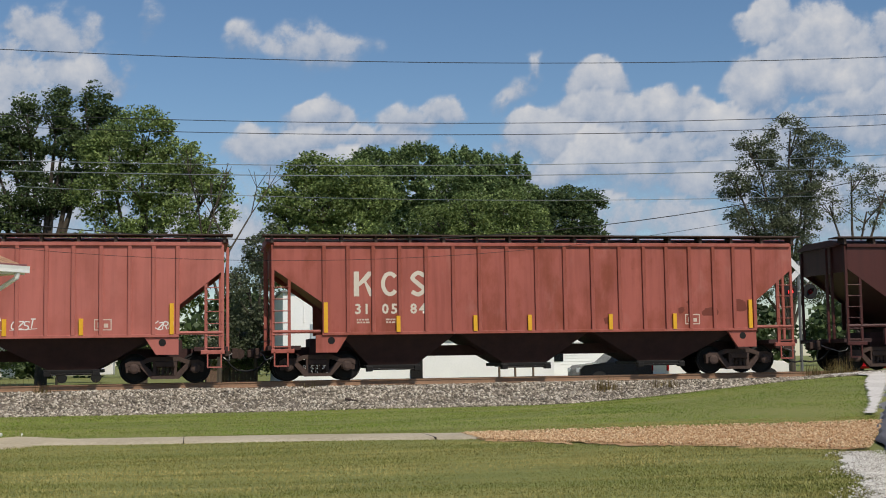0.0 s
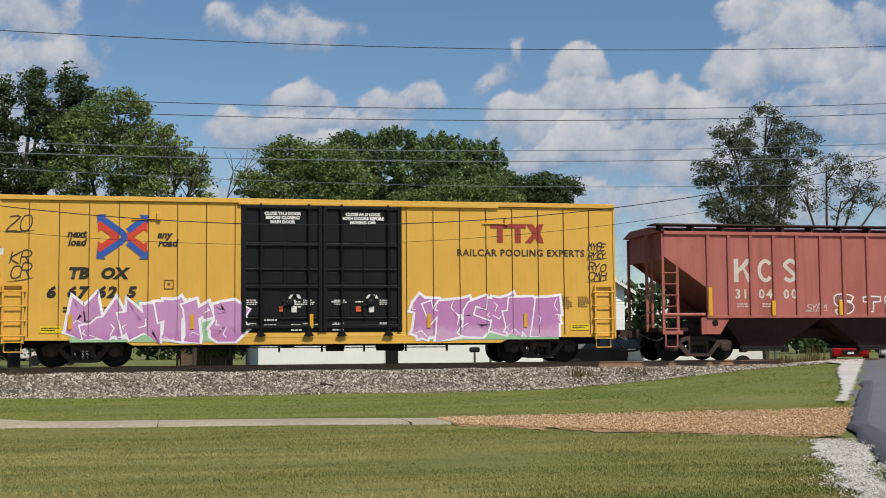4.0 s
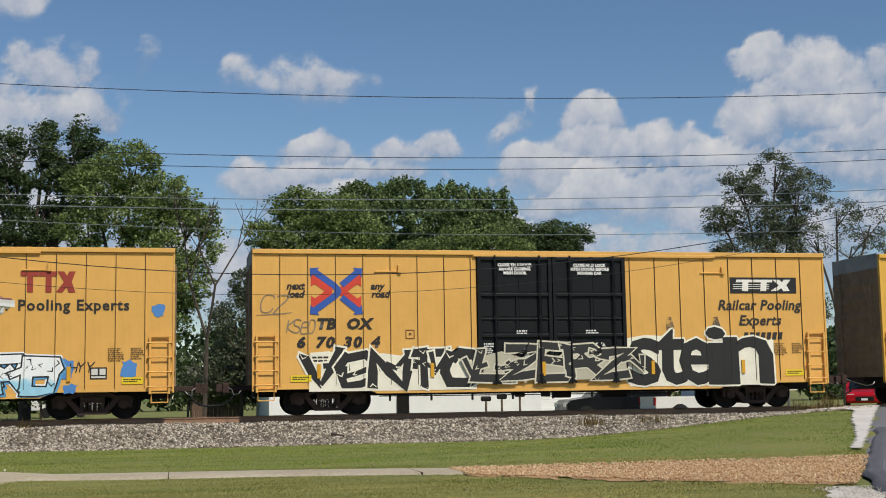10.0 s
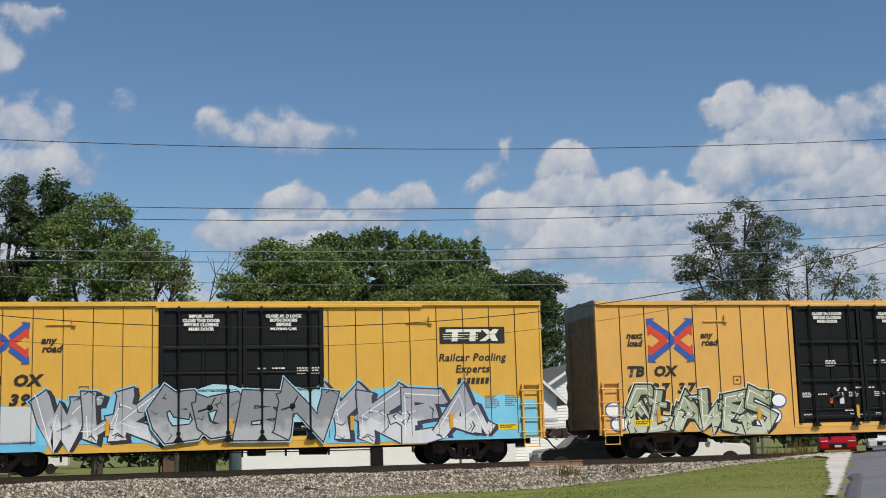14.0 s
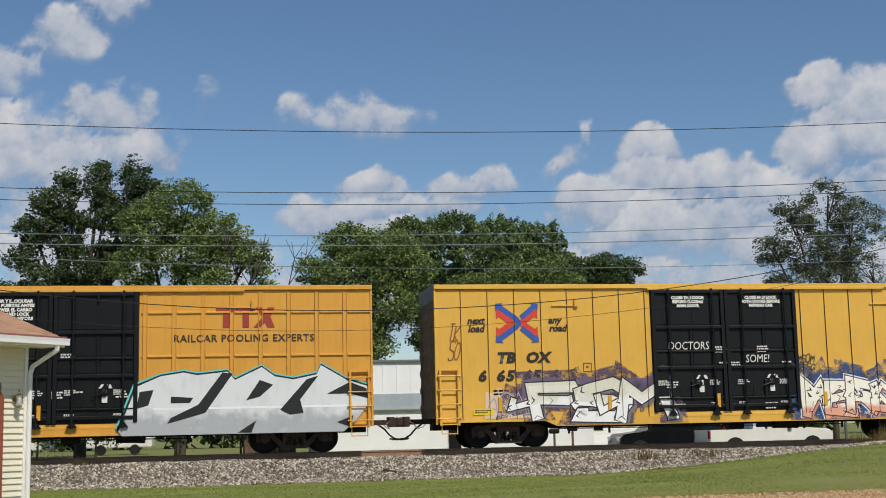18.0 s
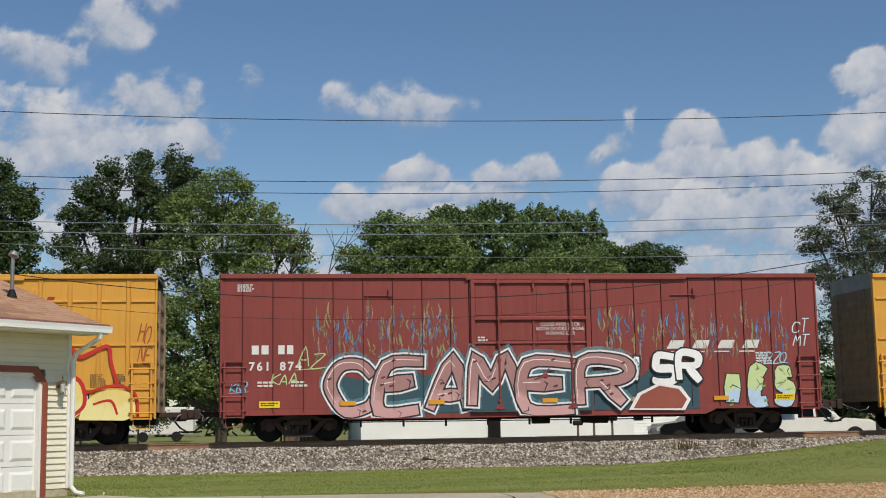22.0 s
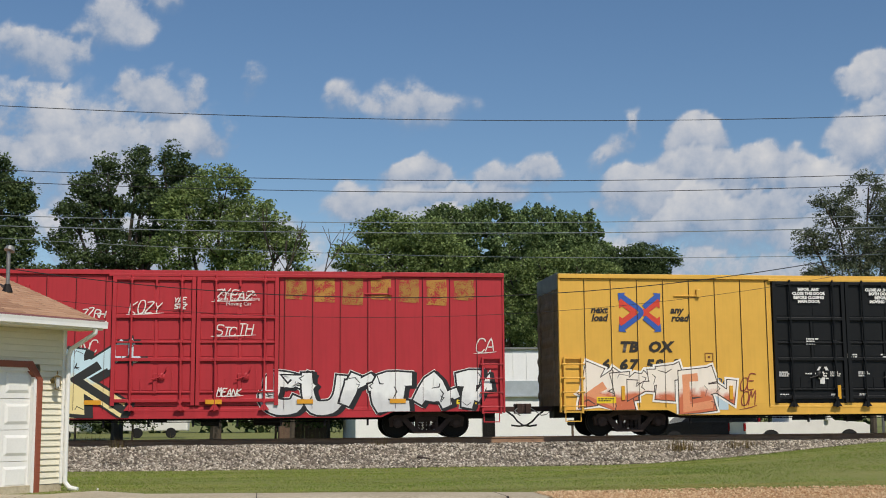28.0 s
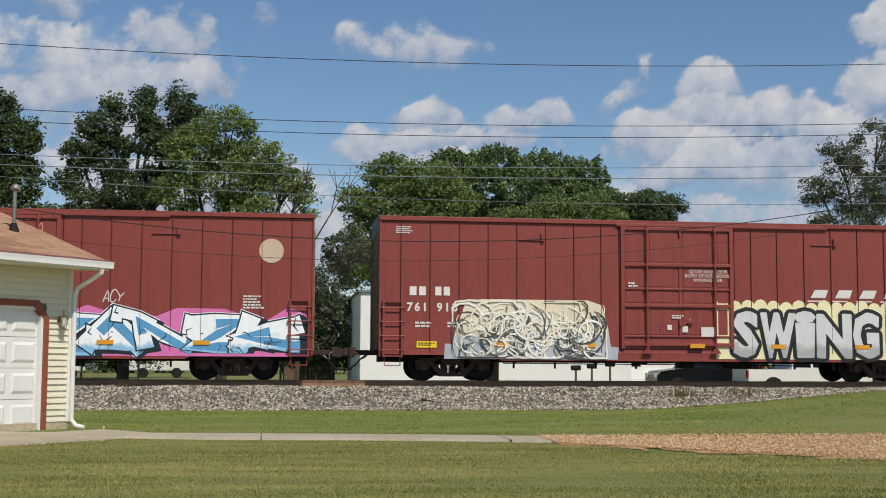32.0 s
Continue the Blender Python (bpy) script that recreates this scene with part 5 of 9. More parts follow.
def tag(car, seed, x, z, w, h, hexa, proud=0.0):
    """A quick handwritten scrawl in thin slanted strokes, not to be read."""
    r = random.Random(seed)
    rows = 2 if h > 0.8 * w else 1
    hh = h / rows * 0.9
    n = max(2, min(6, round(1.5 * w / hh)))

    def draw(bm):
        k = 0
        for row in range(rows):
            for i in range(n):
                a, zb, high = x + w * i / n + r.uniform(-0.03, 0.03) * w, z + (rows - 1 - row) * h / rows + r.uniform(-0.05, 0.1) * hh, hh * r.uniform(0.75, 1.1)
                for body in STROKES[r.choice("AEKNRSTOCZHMY")].split("/"):
                    pts = [(a + int(q[0]) / 9 * w / n * 0.85 + 0.2 * int(q[1]) / 9 * hh, zb + int(q[1]) / 9 * high) for q in body.split()]
                    ribbon_poly(bm, curve(pts, 3), 0.038, -1.616 - proud - 0.00005 * k, 0.2, 0.000004)
                    k += 1
        if r.random() < 0.4:
            ribbon_poly(bm, curve([(x - 0.1 * w, z - 0.1 * h), (x + 0.6 * w, z - 0.04 * h), (x + 1.1 * w, z + 0.04 * h)], 3), 0.03, -1.616 - proud, 0.6, 0.000004)
    ob = decal("graffiti", car, hexa, draw, "scrawled paint tag")
    ob["kind"] = "stuff"
    return ob


def wash(car, seed, x0, x1, z0, z1, hexa, n=7, proud=0.0, puffy=False):
    """A cloudy sprayed ground or a buffed-out patch with an uneven top; puffy: with rounded scallops."""
    r = random.Random(seed)

    def draw(bm):
        if puffy:
            top = []
            for k in range(n):
                cx, w = x1 - (x1 - x0) * (k + 0.5) / n, (x1 - x0) / n / 2
                lift = z1 + r.uniform(-0.10, 0.04)
                top += [(cx + w * 1.02 * math.cos(a), lift - w * 0.6 + w * 1.0 * math.sin(a)) for a in [radians(8 + 164 * q / 6) for q in range(7)]]
        else:
            top = [(x1 - (x1 - x0) * k / n + r.uniform(-0.05, 0.05), z1 + r.uniform(-0.25, 0.12) * (z1 - z0)) for k in range(n + 1)]
        plane_poly(bm, [(x0, z0), (x1, z0)] + top, -1.6135 - proud - 0.0003 * (seed % 7))
    return decal("graffiti", car, hexa, draw, "sprayed ground colour")


def swirls(car, seed, x0, x1, z0, z1, base, lines, n):
    """An arched patch covered with swirling sprayed lines."""
    r = random.Random(seed)
    w, h = x1 - x0, z1 - z0
    arch = [(x0 - 0.1, z0), (x1 + 0.1, z0), (x1 - 0.05, z0 + 0.55 * h), (x1 - 0.25, z0 + 0.92 * h), (x1 - 0.7, z1), (x0 + 0.9, z1), (x0 + 0.4, z0 + 0.92 * h), (x0 + 0.12, z0 + 0.5 * h)]
    top = sprayed("graffiti", car, base, lambda bm: plane_poly(bm, arch, -1.615), "arched patch of swirling sprayed lines")
    for k in range(n):
        cx, cz = x0 + w * r.uniform(0.08, 0.92), z0 + h * r.uniform(0.15, 0.75)
        rad, a0, sweep = r.uniform(0.08, 0.36), r.uniform(0, math.tau), r.uniform(1.5, 4.5)
        grow_ = r.uniform(-0.05, 0.12)
        pts = [(min(x1 - 0.1, max(x0, cx + (rad + grow_ * q) * math.cos(a0 + sweep * q / 9))), min(z1 - 0.04, max(z0 + 0.03, cz + (rad + grow_ * q) * 0.9 * math.sin(a0 + sweep * q / 9)))) for q in range(10)]
        pts = [p for i, p in enumerate(pts) if i == 0 or (Vector(p) - Vector(pts[i - 1])).length > 0.01]
        if len(pts) > 2:
            decal("graffiti_line", top, lines[k % len(lines)], lambda bm: ribbon_poly(bm, pts, r.uniform(0.035, 0.08), -1.618 - 0.0004 * k, 0.5))


# ---- covered hopper
def hopper_car(cx, label, mat, number, lettered=True):
    car = thing("hopper_car", label, "hopper car", "cars of the freight train", pose(cx, TC, 0))
    CARS.append((car, cx))
    ht, hb = 4.20, 1.43
    bm = bmesh.new()
    side = [(-8.40, ht), (-8.40, 3.38), (-6.95, 2.38), (-6.95, hb), (7.15, hb), (7.15, 2.32), (8.40, 3.32), (8.40, ht)]
    prism(bm, side, -1.60, -1.56)
    prism(bm, side, 1.56, 1.60)
    bmesh.ops.recalc_face_normals(bm, faces=bm.faces)
    part("side_sheet", bm, mat, car)
    for s in (-1, 1):
        bm = bmesh.new()
        v = [bm.verts.new(p) for p in ((s * 8.40, -1.56, 3.6), (s * 8.40, 1.56, 3.6), (s * 5.6, 1.56, 1.43), (s * 5.6, -1.56, 1.43))]
        bm.faces.new(v if s > 0 else v[::-1])
        part("slope_sheet", bm, mat, car)
        bm = bmesh.new()
        box(bm, s * 8.40 - 0.02, s * 8.40 + 0.02, -1.56, 1.56, 3.3, 4.2)
        part("end_sheet", bm, mat, car)
    bm = bmesh.new()
    a = [(-1.56, ht - 0.02), (-1.50, ht + 0.03), (-0.9, ht + 0.20), (0.9, ht + 0.20), (1.50, ht + 0.03), (1.56, ht - 0.02)]
    va, vb = [bm.verts.new((-8.62, y, z)) for y, z in a], [bm.verts.new((8.62, y, z)) for y, z in a]
    for k in range(len(a)):
        bm.faces.new((va[k], vb[k], vb[(k + 1) % 6], va[(k + 1) % 6]))
    bm.faces.new(va)
    bm.faces.new(vb[::-1])
    bmesh.ops.recalc_face_normals(bm, faces=bm.faces)
    part("roof", bm, mat, car)
    bm = bmesh.new()
    box(bm, -8.75, 8.75, -1.74, -1.02, ht + 0.21, ht + 0.25)
    for k in range(17):
        box(bm, -8.5 + 1.06 * k, -8.42 + 1.06 * k, -1.64, -1.2, ht + 0.0, ht + 0.21)
    part("running_board", bm, M["truck"], car, "grating walkway along the roof")
    # posts on the side sheet
    xs = [float(v) for v in np.cumsum((-6.89, 0.73, 0.78, 0.82, 0.83, 0.86, 0.83, 0.89, 0.95, 0.92, 0.91, 0.91, 0.82, 0.76, 0.79, 0.82, 0.69, 0.70))]
    for x in xs:
        p = link_mesh("side_post", painted(shared("hpost", lambda: box_mesh("side_post", -0.06, 0.06, -1.66, -1.595, 1.45, 4.14, 0.015)), mat), mat, car)
        p.location.x = x
    link_mesh("top_rail", painted(shared("htop", lambda: box_mesh("top_rail", -8.42, 8.42, -1.67, -1.56, 4.10, 4.21, 0.012)), mat), mat, car)
    link_mesh("bottom_rail", painted(shared("hbot", lambda: box_mesh("bottom_rail", -6.96, 7.16, -1.655, -1.56, 1.38, 1.47, 0.01)), mat), mat, car)
    # the hoppers under the floor
    for x0, b0, b1, x1 in ((-6.4, -5.45, -3.95, -2.75), (-2.75, -1.15, 0.25, 1.55), (1.55, 3.35, 4.75, 6.55)):
        bm = bmesh.new()
        top = [bm.verts.new(p) for p in ((x0, -1.5, 1.43), (x1, -1.5, 1.43), (x1, 1.5, 1.43), (x0, 1.5, 1.43))]
        low = [bm.verts.new(p) for p in ((b0, -0.95, 0.46), (b1, -0.95, 0.46), (b1, 0.95, 0.46), (b0, 0.95, 0.46))]
        for k in range(4):
            bm.faces.new((top[k], low[k], low[(k + 1) % 4], top[(k + 1) % 4]))
        bm.faces.new(low[::-1])
        bmesh.ops.recalc_face_normals(bm, faces=bm.faces)
        hop = part("hopper", bm, M["hopper_under"], car, "sloping discharge hopper, shade put into its colour")
        bm = bmesh.new()
        box(bm, b0 - 0.12, b1 + 0.12, -1.05, 1.05, 0.36, 0.46, 0.015)
        for s in (-1, 1):
            box(bm, (b0 if s < 0 else b1) - 0.1, (b0 if s < 0 else b1) + 0.1, -1.15, -0.9, 0.26, 0.42, 0.02)
        tube(bm, (b0, -1.1, 0.33), (b1, -1.1, 0.33), 0.03)
        part("gate", bm, M["steel_dark"], hop, "sliding discharge gate")
    bm = bmesh.new()
    box(bm, -8.3, 8.3, -0.33, 0.33, 0.72, 1.05)
    for s in (-1, 1):
        box(bm, s * 8.1 - 0.5, s * 8.1 + 0.5, -1.55, 1.55, 0.95, 1.08, 0.01)
        box(bm, s * 7.0 - 0.25, s * 7.0 + 0.25, -0.8, 0.8, 0.74, 1.3)
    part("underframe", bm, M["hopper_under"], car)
    for s in (-1, 1):
        # end cage: corner post, inner post, ladder and braces
        for x, y in ((8.44, -1.55), (8.44, 1.55), (7.95, -1.55), (8.44, -0.59), (8.62, -0.59)):
            bm = bmesh.new()
            box(bm, s * x - 0.045, s * x + 0.045, y - 0.04, y + 0.04, 0.95, 3.6 if x < 8 else 4.15, 0.008)
            part("end_post", bm, mat, car)
        bm = bmesh.new()
        tube(bm, (s * 8.44, -1.55, 1.5), (s * 7.0, -1.55, 1.5), 0.06, None, 6)
        part("end_rail", bm, mat, car)
        for k in range(6):
            bm = bmesh.new()
            tube(bm, (s * 8.44, -1.60, 1.05 + 0.36 * k), (s * 7.95, -1.60, 1.05 + 0.36 * k), 0.017, None, 6)
            part("ladder_rung", bm, mat, car)
        bm = bmesh.new()
        prism(bm, [(s * 7.15, 1.40), (s * 6.15, 1.40), (s * 6.5, 0.86), (s * 7.15, 0.86)], -1.60, -1.50)
        bmesh.ops.recalc_face_normals(bm, faces=bm.faces)
        plate = part("bolster_plate", bm, mat, car)
        # dark disc on the solid plate stands in for a shaded hole
        bm = bmesh.new()
        lathe(bm, [(0.11, -1.604), (0.11, -1.598)], 14, "y", (s * 6.68, 0, 1.22))
        part("hole_shade_disc", bm, M["steel_dark"], plate)
        bm = bmesh.new()
        box(bm, s * 8.15 - 0.35, s * 8.15 + 0.35, -1.62, -1.50, 0.86, 0.98, 0.01)
        box(bm, s * 8.2 - 0.2, s * 8.2 + 0.2, -1.62, -1.58, 0.45, 0.49)
        for x in (8.0, 8.4):
            box(bm, s * x - 0.02, s * x + 0.02, -1.62, -1.58, 0.45, 0.9)
        part("step", bm, mat, car)
    running_gear(car, (-7.05, 6.75), 8.55, M["truck"])
    for x in (-6.85, -4.62, -2.2, -0.45, 2.2, 4.35, 6.95):
        tall = x in (-6.85, 6.95)
        rf = link_mesh("reflector", shared(("hrefl", tall), lambda: box_mesh("reflector", -0.06, 0.06, -1.675, -1.60, 1.46, 2.38 if tall else 1.95)), paint("e0a81e"), car, "yellow reflective strip")
        rf.location.x = x
    if lettered:
        white = "cfc4b4"

        def wedge(bm):
            plane_poly(bm, [(-5.98, 2.56), (-5.82, 2.56), (-5.82, 2.86), (-5.66, 2.98), (-5.50, 2.56), (-5.30, 2.56), (-5.60, 3.02), (-5.34, 3.32), (-5.54, 3.32), (-5.82, 3.0), (-5.82, 3.32), (-5.98, 3.32)], -1.604)

        def open_ring(bm):
            ribbon_poly(bm, [(-4.86 + 0.22 * math.cos(radians(40 + 20 * k)), 2.94 + 0.32 * math.sin(radians(40 + 20 * k))) for k in range(15)], 0.12, -1.604, 0.0, 0.00001)

        def hook(bm):
            ribbon_poly(bm, curve([(-3.78, 3.18), (-3.98, 3.28), (-4.16, 3.12), (-3.98, 2.94), (-3.80, 2.76), (-3.98, 2.61), (-4.18, 2.70)], 4), 0.13, -1.604, 0.0, 0.00002)
        for shape in (wedge, open_ring, hook):
            decal("initial", car, white, shape, "large worn white plain shape")
        for k, ch in enumerate(number):
            text(car, ch, (-5.96, -5.70, -5.12, -4.84, -4.24, -3.96)[k], 2.03, 0.42, white, fat=0.012, y=-1.604)
    decal("data_stencil", car, "c9b4a4", lambda bm: (mini_lines(bm, -5.9, 1.82, 0.4, 2, 0.05, -1.604, 4), mini_lines(bm, -5.0, 1.82, 0.4, 2, 0.05, -1.604, 6)))
    decal("data_plate", car, "c9b4a4", lambda bm: [bar(bm, 4.72 + a, 4.72 + b, 1.60 + c, 1.60 + d, -1.604) for a, b, c, d in ((0, 0.5, 0, 0.03), (0, 0.5, 0.3, 0.33), (0, 0.03, 0.03, 0.3), (0.47, 0.5, 0.03, 0.3), (0.1, 0.22, 0.08, 0.24), (0.28, 0.4, 0.08, 0.2))])
    return car


# hopper steel coloured darker to stand for the shade under the floor
M["hopper_under"] = plain("shade_painted_hopper_steel", "3a2320", 0.85, 0, 0.4, 3)

# the dark leading hopper and two faded red ones
hopper_car(21.55, "dark brown covered hopper car with roof walkway", M["hopper_dark"], "", False)
h1 = hopper_car(2.68, "faded red covered hopper car with rust stains and large white marks", M["hopper"], "310584")
h2 = hopper_car(-15.7, "faded red covered hopper car with small white graffiti", M["hopper_pale"], "310400")
for k, (ch, x, w) in enumerate((('S', -2.35, 0.62), ('T', -1.35, 0.66), ('N', -0.45, 0.75), ('C', 0.42, 0.72))):
    piece(h2, 41 + k, ch, x, x + w, 1.52, 2.16 - 0.05 * (k % 2), "8f5a52", "e6e0da", -1.603, 0.17, 0.045, style="round", cuts=0, label="white outlined sprayed letter")
tag(h2, 42, 1.5, 1.62, 0.6, 0.42, "e2ddd6", -0.011), tag(h2, 43, 2.4, 1.66, 0.65, 0.28, "e2ddd6", -0.011), tag(h2, 44, 6.4, 1.62, 0.6, 0.25, "e2ddd6", -0.011), tag(h2, 45, -3.4, 1.62, 0.7, 0.28, "b9aaa4", -0.011)
decal("rust_patch", h1, "6e2f1e", lambda bm: [plane_poly(bm, blob(random.Random(k), x, z, w, h, 1.0), -1.6035) for k, (x, z, w, h) in enumerate(((5.6, 2.0, 0.5, 0.25), (4.9, 2.3, 0.2, 0.15), (4.6, 2.05, 0.2, 0.2), (6.6, 2.2, 0.45, 0.35), (2.1, 1.75, 0.2, 0.2)))])

# yellow pool cars, in the order in which they pass
PINK, WHITE, INK = "bf80b4", "f4eff2", "1d1f1e"
b1 = pool_car(-35.2, "667625", "caps", "red", "yellow boxcar with black double doors and pink graffiti")
wash(b1, 1, 2.9, 7.5, 0.74, 1.9, "9cc49a", 12), wash(b1, 2, -7.4, -2.7, 0.74, 1.85, "9cc49a", 12)
piece(b1, 301, "DESTRE", 2.9, 7.5, 0.80, 2.08, ("cfa0c4", PINK, 0.9, 1.5), WHITE, w=0.42, rim=0.045, halo=(WHITE, 0.035), wild=0.35, cuts=1, label="pink sprayed letter with a white rim")
piece(b1, 302, "MANTIS", -7.35, -2.45, 0.76, 2.0, (PINK, "c78fbc", 0.8, 1.6), WHITE, w=0.44, rim=0.05, halo=(WHITE, 0.035), wild=0.4, cuts=1, label="pink sprayed letter with a white rim")
tag(b1, 3, -9.2, 4.0, 0.7, 0.5, "3a342c"), tag(b1, 4, -9.1, 2.6, 0.6, 0.9, "3a342c"), tag(b1, 5, 8.5, 3.3, 0.6, 0.5, "3a342c"), tag(b1, 6, 8.5, 2.6, 0.6, 0.6, "3a342c")
a1 = pool_car(-55.84, "660080", "large", "white", "yellow boxcar with teal and lilac graffiti under the letters")
sprayed("graffiti", a1, ("9fd6dc", "e6d83c", 1.3, 1.8), lambda bm: plane_poly(bm, [(-8.9, 0.98), (-7.6, 0.9), (-7.0, 0.72), (-2.5, 0.72), (-2.5, 2.1), (-8.85, 2.14)], -1.615), "sprayed ground fading from yellow to pale blue")
piece(a1, 303, "EASERKE", -7.6, -3.7, 0.78, 2.16, ("eef2ee", "b9d6d0", 1.0, 2.2), INK, -1.622, 0.21, 0.04, shade=(INK, 0.11, -0.08), wild=1.0, cuts=2)
piece(a1, 304, "E", -3.75, -2.5, 0.82, 2.1, ("cfe6e8", "e8dc50", 1.2, 1.9), "f2f2ee", -1.622, 0.36, 0.05, cuts=0)
wash(a1, 10, -1.9, 2.2, 0.66, 1.05, "3f8a4c", 9, 0.055), wash(a1, 101, -1.5, 1.6, 1.0, 1.45, "3f8a4c", 7, 0.055)
tag(a1, 324, -1.9, 1.1, 1.5, 0.55, "aeb4b0", 0.09), tag(a1, 326, -0.9, 1.45, 1.0, 0.5, "8f9694", 0.09), tag(a1, 325, 0.2, 1.2, 1.4, 0.5, "b4b8b4", 0.09), tag(a1, 327, 0.6, 1.6, 0.8, 0.5, "c4c8c4", 0.09)
for k, x in enumerate((-1.85, -1.3, 1.55, 2.0)):
    sprayed("graffiti", a1, "c8cac6", lambda bm: ribbon_poly(bm, curve([(x + 0.22 * math.cos(q * 0.8), 1.15 + 0.2 * math.sin(q * 0.8)) for q in range(9)], 2), 0.035, -1.668, 0.0, 0.00003), "sprayed wheel outline")
piece(a1, 305, "ZESMO", 2.7, 8.75, 0.74, 2.22, ("b8a4d6", "f6f4f8", 1.25, 1.95), "241f30", w=0.38, rim=0.045, shade=("2f7d80", 0.12, -0.08), shine="f8f6fa", wild=0.8, cuts=2)
tag(a1, 13, -9.0, 2.6, 0.6, 1.0, "b0502c"), tag(a1, 131, -8.3, 2.9, 0.5, 0.6, "b0502c"), tag(a1, 14, 8.4, 2.9, 0.55, 0.6, "3a342c")
g1 = pool_car(-76.7, "670304", "large", "white", "yellow boxcar with long black and cream graffiti")
CREAM, SOOT = "ede8d2", "23211f"
wash(g1, 161, -7.7, -2.5, 0.72, 1.85, CREAM, 9), wash(g1, 162, -2.3, 2.4, 0.98, 1.9, "b9b39c", 8, 0.087)
piece(g1, 306, "VONTO", -7.9, -2.45, 0.68, 2.05, SOOT, CREAM, w=0.25, rim=0.06, wild=0.6, cuts=2, label="black sprayed letter with a cream rim")
piece(g1, 307, "LZERZ", -2.4, 2.45, 0.98, 2.1, "2a2927", "cfc9b2", -1.702, 0.22, 0.05, wild=0.8, cuts=2, label="black sprayed letter with a cream rim")

wash(g1, 17, 2.5, 7.5, 0.74, 2.2, CREAM, 9)
fat_word(g1, "stein", ((2.45, 3.6, 0.74, 2.3), (3.35, 4.5, 0.74, 2.6), (4.15, 5.4, 0.74, 2.3), (5.1, 5.85, 0.74, 2.65), (5.7, 7.5, 0.74, 2.35)), -1.6155, ((CREAM, 0.09), (SOOT, 0.03)), "black sprayed letter with a cream rim", 0.03, 0.012)
part_of(g1, mist_paint("5a564e"), lambda bm: [ribbon_poly(bm, [(x, 2.2), (x + 0.04, 2.6), (x, 2.95)], 0.3, -1.6145, 0.5, 0.00001) for x in (3.9, 5.5)])
tag(g1, 19, -9.2, 3.1, 0.9, 0.6, "8a7a64"), tag(g1, 20, -8.4, 2.5, 0.9, 0.4, "8a7a64")
f1 = pool_car(-97.8, "663737", "one line", "red", "yellow-orange boxcar with grey-green and pale blue graffiti")
piece(f1, 308, "CLAWES", -8.35, -3.5, 0.76, 2.22, ("c3c9b2", "a2aa8c", 1.0, 1.9), INK, w=0.26, rim=0.05, halo=("dfe2d8", 0.035), shade=(INK, 0.07, -0.06), shine="eceee4", wild=0.9, cuts=3)
for k, (x, z, w) in enumerate(((-8.9, 1.55, 0.28), (-8.75, 1.1, 0.26), (-3.85, 1.75, 0.30), (-3.15, 1.75, 0.24), (-3.4, 1.25, 0.30), (-3.75, 1.05, 0.25))):
    sprayed("graffiti", f1, "3a5a9c", lambda bm: plane_poly(bm, [(x + (w + 0.05) * math.cos(q * math.tau / 14), z + (w * 0.8 + 0.05) * math.sin(q * math.tau / 14)) for q in range(14)], -1.6155 - 0.0004 * k), "sprayed white bubble with blue edge")
    sprayed("graffiti_fill", f1, "eef0f0", lambda bm: plane_poly(bm, [(x + w * math.cos(q * math.tau / 14), z + w * 0.8 * math.sin(q * math.tau / 14)) for q in range(14)], -1.6195 - 0.0004 * k))
piece(f1, 309, "TORB", 2.6, 6.05, 0.74, 1.95, ("9fd3e6", "f2f4f2", 1.0, 1.5), INK, w=0.26, rim=0.045, halo=("eef2f2", 0.04), shade=("5a9cc8", 0.06, -0.05), wild=0.9, cuts=2)
sprayed("graffiti", f1, "9a9c9e", lambda bm: plane_poly(bm, [(3.78 + 0.42 * (1.0 if q % 2 else 0.8) * math.cos(q * math.tau / 24), 1.45 + 0.55 * (1.0 if q % 2 else 0.82) * math.sin(q * math.tau / 24)) for q in range(24)], -1.669), "grey sprayed flower")
for k, (x, z, w, h) in enumerate(((2.55, 1.1, 0.3, 0.3), (6.2, 1.2, 0.35, 0.55), (6.25, 0.78, 0.4, 0.25), (7.9, 1.2, 0.45, 0.5), (8.75, 3.0, 0.35, 0.35))):
    sprayed("graffiti", f1, "4f86c4", lambda bm: plane_poly(bm, blob(random.Random(60 + k), x + w / 2, z + h / 2, w, h, 1.3), -1.6142), "patch of blue spray paint")
tag(f1, 64, 6.4, 1.35, 0.7, 0.35, "2c2a28")
e1 = pool_car(-118.45, "665399", "stacked", "white", "yellow boxcar with silver and sky-blue graffiti")
wash(e1, 25, -9.35, -5.6, 0.72, 2.0, "6cc0e4", 8), wash(e1, 27, -5.8, -2.5, 0.9, 2.3, "7cc8e6", 6), wash(e1, 271, -2.5, 2.5, 1.4, 2.5, "a8d4e0", 9, 0.08), wash(e1, 28, 2.5, 9.2, 0.74, 2.25, "7cc8e6", 12)
sprayed("graffiti", e1, ("4a4560", "cdcfd2", 0.95, 1.15), lambda bm: plane_poly(bm, [(-8.6, 0.95), (-5.9, 0.95), (-5.9, 1.95), (-6.2, 2.02), (-8.5, 2.02), (-8.65, 1.9)], -1.616), "silver sprayed panel with a violet foot")
piece(e1, 310, "WIK", -5.8, -2.45, 0.72, 2.5, ("d6d8da", "a6a9b0", 1.0, 2.2), "2e2e38", w=0.42, rim=0.04, halo=("7cc8e6", 0.04), shade=("2c2c34", 0.12, -0.06), shine="eef0f2", wild=0.6, cuts=2)
